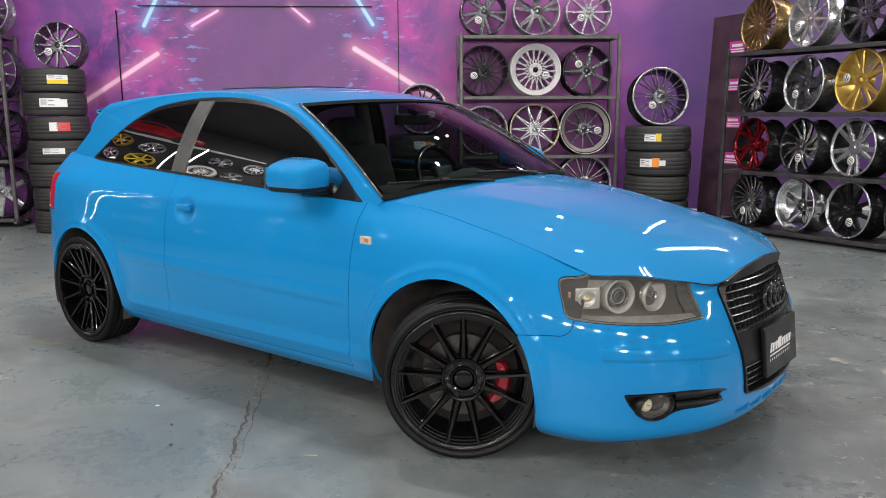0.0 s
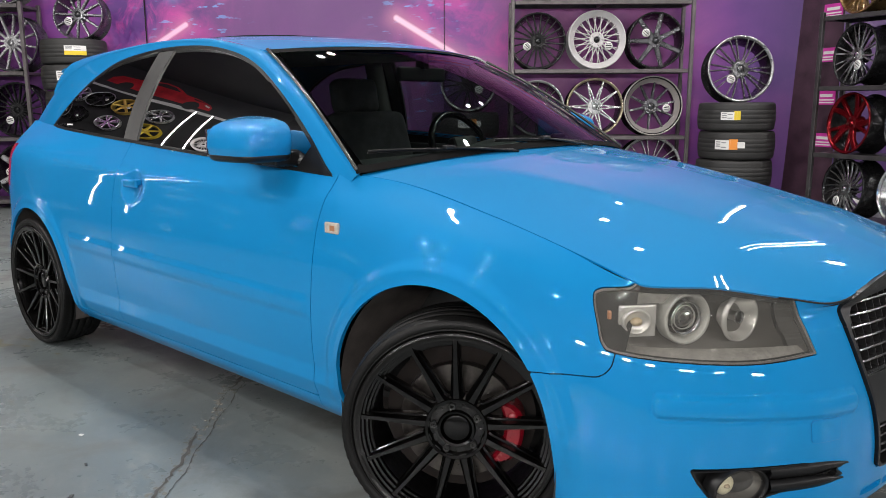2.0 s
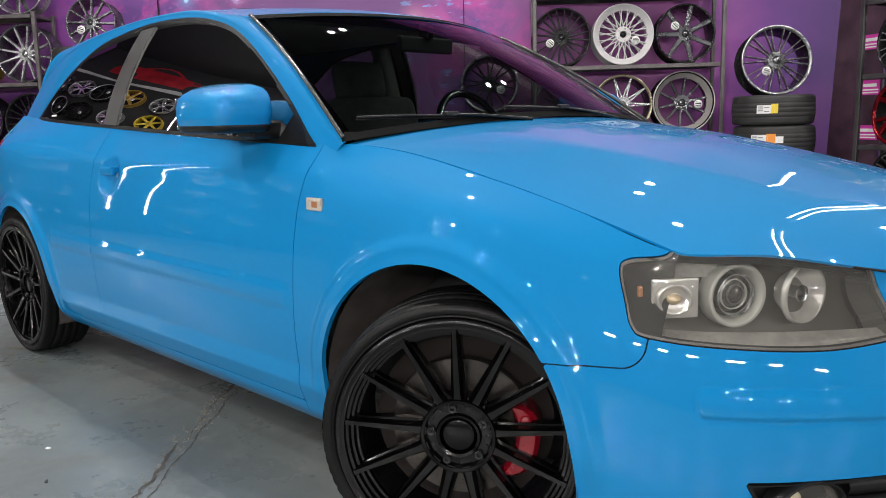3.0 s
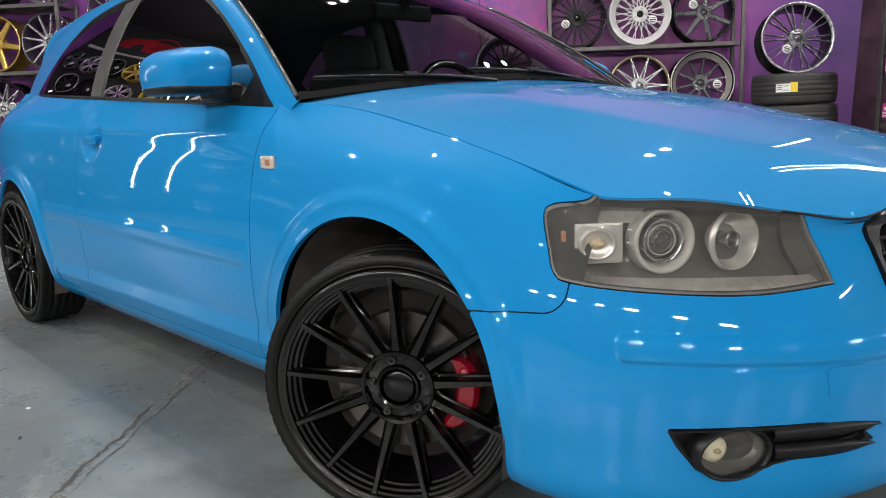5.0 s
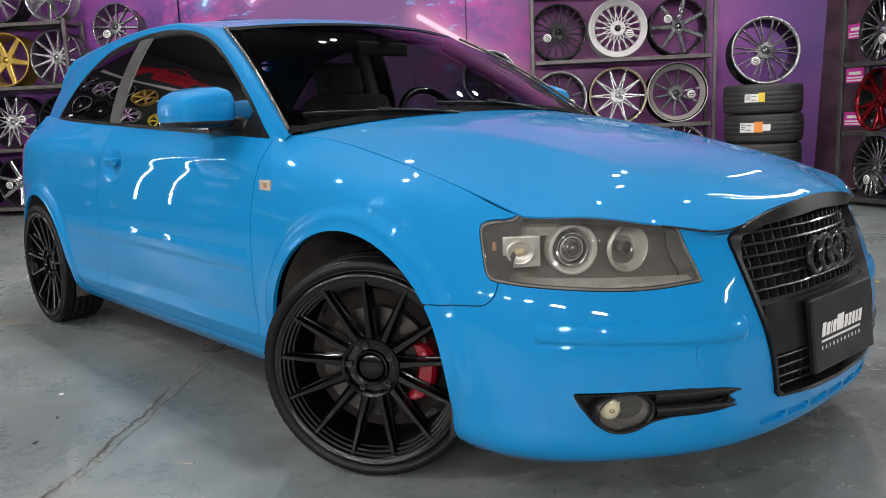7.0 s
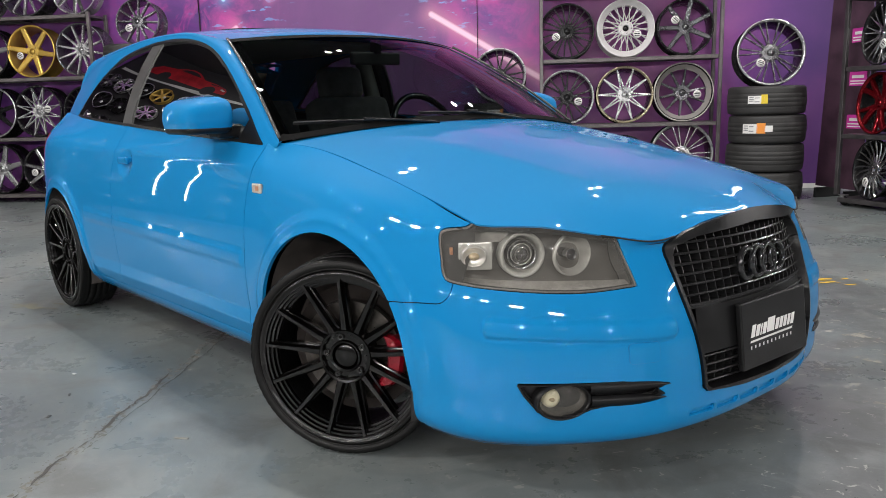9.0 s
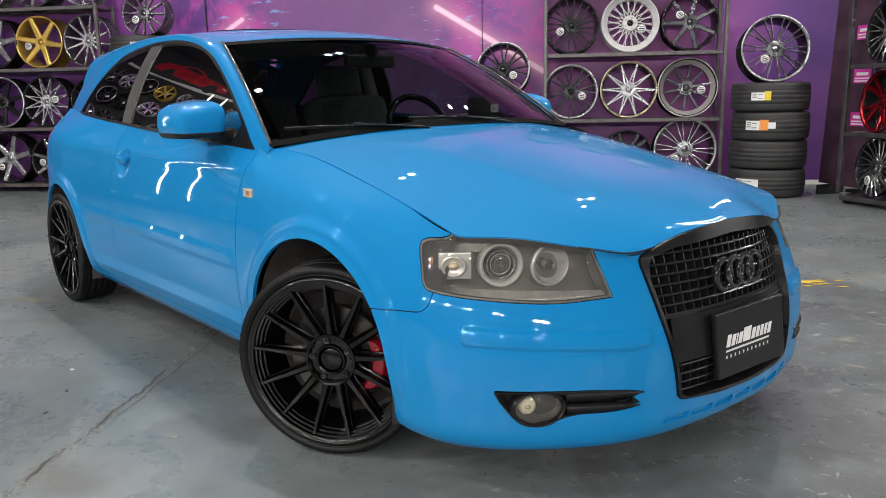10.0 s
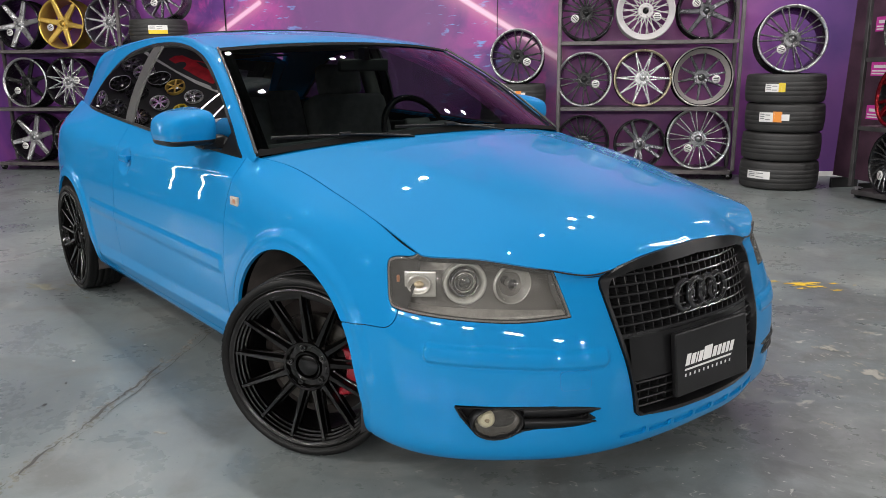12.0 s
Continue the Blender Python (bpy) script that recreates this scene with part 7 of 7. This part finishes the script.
# ---- inside the car ----
def seat(y, x0, label):
    root = empty("car_seat", pose(x0, y, 0.22), "", "")
    for key in ("label", "category", "group"):
        if key in root:
            del root[key]
    root.parent = CAR
    tagged(root, label)
    part("seat_cushion", box_bm(0.50, 0.48, 0.20, (0, 0, 0.22), 0.06, 4), CLOTH, root, "", None, True)
    part("seat_back", box_bm(0.16, 0.48, 0.62, (-0.33, 0, 0.55), 0.06, 4, None, pose(0, 0, 0, 0, -18, 0)), CLOTH, root, "", None, True)
    part("headrest", box_bm(0.10, 0.26, 0.17, (-0.47, 0, 0.93), 0.045, 4, None, pose(0, 0, 0, 0, -12, 0)), CLOTH, root, "", None, True)
    for s in (-0.06, 0.06):
        v, f = tube_bm([(-0.43, s, 0.78), (-0.455, s, 0.88)], 0.006, 6)
        piece("headrest_post", mesh_of("headrest_post", v, f), STEEL, root)


for y in (-0.36, 0.36):
    seat(y, -1.25, "dark cloth front seat with a headrest")
part("rear_bench", box_bm(0.45, 1.15, 0.25, (-2.2, 0, 0.45), 0.06, 3), CLOTH, CAR, "dark cloth rear bench")
part("rear_backrest", box_bm(0.14, 1.15, 0.6, (-2.5, 0, 0.78), 0.05, 3, None, pose(0, 0, 0, 0, -20, 0)), CLOTH, CAR, "dark cloth rear backrest")
part("cabin_floor", box_bm(2.6, 1.5, 0.02, (-1.6, 0, 0.26)), SHELL, CAR)
part("bulkhead", box_bm(0.02, 1.42, 0.62, (-0.46, 0, 0.58)), SHELL, CAR)
gx3, gy3 = np.meshgrid(np.linspace(-0.95, -0.34, 24), np.linspace(-0.70, 0.70, 50), indexing="ij")
hood = 0.05 * np.exp(-((gy3 - 0.36) / 0.17) ** 2) * np.exp(-((gx3 + 0.82) / 0.1) ** 2)
DZ = 0.925 - 0.02 * (np.abs(gy3) / 0.7) ** 2 + hood - 0.10 * np.clip((-0.86 - gx3) / 0.09, 0, 1) ** 2
v, f = clip_sheet(np.stack([gx3, gy3, DZ], -1), np.maximum(-1 + 0 * gx3, gx3 - COWL(gy3) - 0.01), 0.25)
piece("dashboard", mesh_of("dashboard", v, f), DASH, CAR, "black soft dashboard")
sw = empty("steering_wheel", pose(-1.02, 0.36, 0.90, 0, -24, 0), "", "")
for key in ("label", "category", "group"):
    if key in sw:
        del sw[key]
sw.parent = CAR
tagged(sw, "black steering wheel")
v, f = tube_bm([(0, 0.185 * math.cos(w), 0.185 * math.sin(w)) for w in (2 * math.pi * i / 40 for i in range(40))], 0.016, 10, True)
piece("wheel_rim", mesh_of("wheel_rim", v, f), GLOSSBLK, sw)
part("wheel_boss", box_bm(0.05, 0.16, 0.13, (0.02, 0, 0), 0.02, 3), DASH, sw)
for w in (0, math.pi, -math.pi / 2):
    part("wheel_spoke", box_bm(0.02, 0.12, 0.035, (0.01, 0.12 * math.cos(w), 0.12 * math.sin(w)), 0.006, 2, None, Matrix.Rotation(w, 4, "X")), DASH, sw)
v, f = tube_bm([(-0.99, 0.36, 0.885), (-0.75, 0.36, 0.80)], 0.03, 10)
piece("steering_column", mesh_of("steering_column", v, f), DASH, CAR)
part("rear_view_mirror", box_bm(0.025, 0.265, 0.055, (-0.93, 0.0, 1.228), 0.012, 3), DASH, CAR, "black rear-view mirror behind the windscreen")
part("mirror_stalk", box_bm(0.05, 0.03, 0.06, (-0.925, 0.0, 1.275), 0.01, 2), TRIM, CAR)
part("headlining", box_bm(1.6, 0.88, 0.015, (-2.05, 0, 1.318), 0.004), BEIGE, CAR, "pale cloth headlining")
for side in (-1, 1):
    lo, hi = Vector(screen(np.array(0.03), np.array(0.97 * side)).tolist()), Vector(screen(np.array(0.98), np.array(0.96 * side)).tolist())
    d = Vector((-0.05, -0.035 * side, -0.02))
    v, f = tube_bm([lo + d, (lo + hi) / 2 + d, hi + d], 0.028, 8)
    piece("pillar_lining", mesh_of("pillar_lining", v, f), DULL, CAR)
    v, f = tube_bm([(-1.84, side * 0.71, 0.5), (-1.84, side * 0.70, 0.98), (-1.79, side * 0.56, 1.31)], 0.045, 8)
    piece("centre_pillar", mesh_of("centre_pillar", v, f), BEIGE if side > 0 else DASH, CAR)
    part("door_lining", box_bm(1.2, 0.03, 0.62, (-1.17, side * 0.735, 0.60), 0.01), DASH, CAR)
    part("rear_side_lining", box_bm(0.9, 0.03, 0.66, (-2.3, side * 0.655, 0.62), 0.01), DASH, CAR)
# small white sticker on the rear side glass
gy, gu = np.meshgrid(np.linspace(0, 1, 4), np.linspace(0, 1, 3), indexing="ij")
sx, sz = -2.52 + 0.07 * gy, 1.022 + 0.018 * gu
v, f = clip_sheet(np.stack([sx, -side_y(sx, sz) - 0.001, sz], -1), -np.ones(gy.shape), 0)
piece("glass_sticker", mesh_of("glass_sticker", v, f), LABEL, CAR, "small white sticker on the rear side glass")


# the nose is a little fuller on its left half
def fuller(ob, m):
    m = m @ ob.matrix_basis
    if ob.type == "MESH" and ob.data.users == 1 and len(ob.data.vertices):
        n = len(ob.data.vertices)
        co = np.empty(n * 3)
        ob.data.vertices.foreach_get("co", co)
        a = np.array(m)
        p = co.reshape(n, 3) @ a[:3, :3].T + a[:3, 3]
        y, ahead = p[:, 1].copy(), ramp01(p[:, 0], 0.25, 0.62)
        push = ahead * (1 - ramp01(y, 0.60, 0.86)) * (0.020 * ramp01(y, -0.05, 0.30) + 0.035 * ramp01(y, 0.33, 0.56))
        if push.max() > 0:
            p[:, 0] += push
            p[:, 1] -= 0.025 * ahead * ramp01(y, -0.10, 0.30) * (1 - ramp01(y, 0.36, 0.60))
            b = np.linalg.inv(a)
            ob.data.vertices.foreach_set("co", (p @ b[:3, :3].T + b[:3, 3]).ravel())
            ob.data.update()
    for kid in ob.children:
        fuller(kid, m)


for kid in CAR.children:
    if kid != PLATE:
        fuller(kid, Matrix.Identity(4))
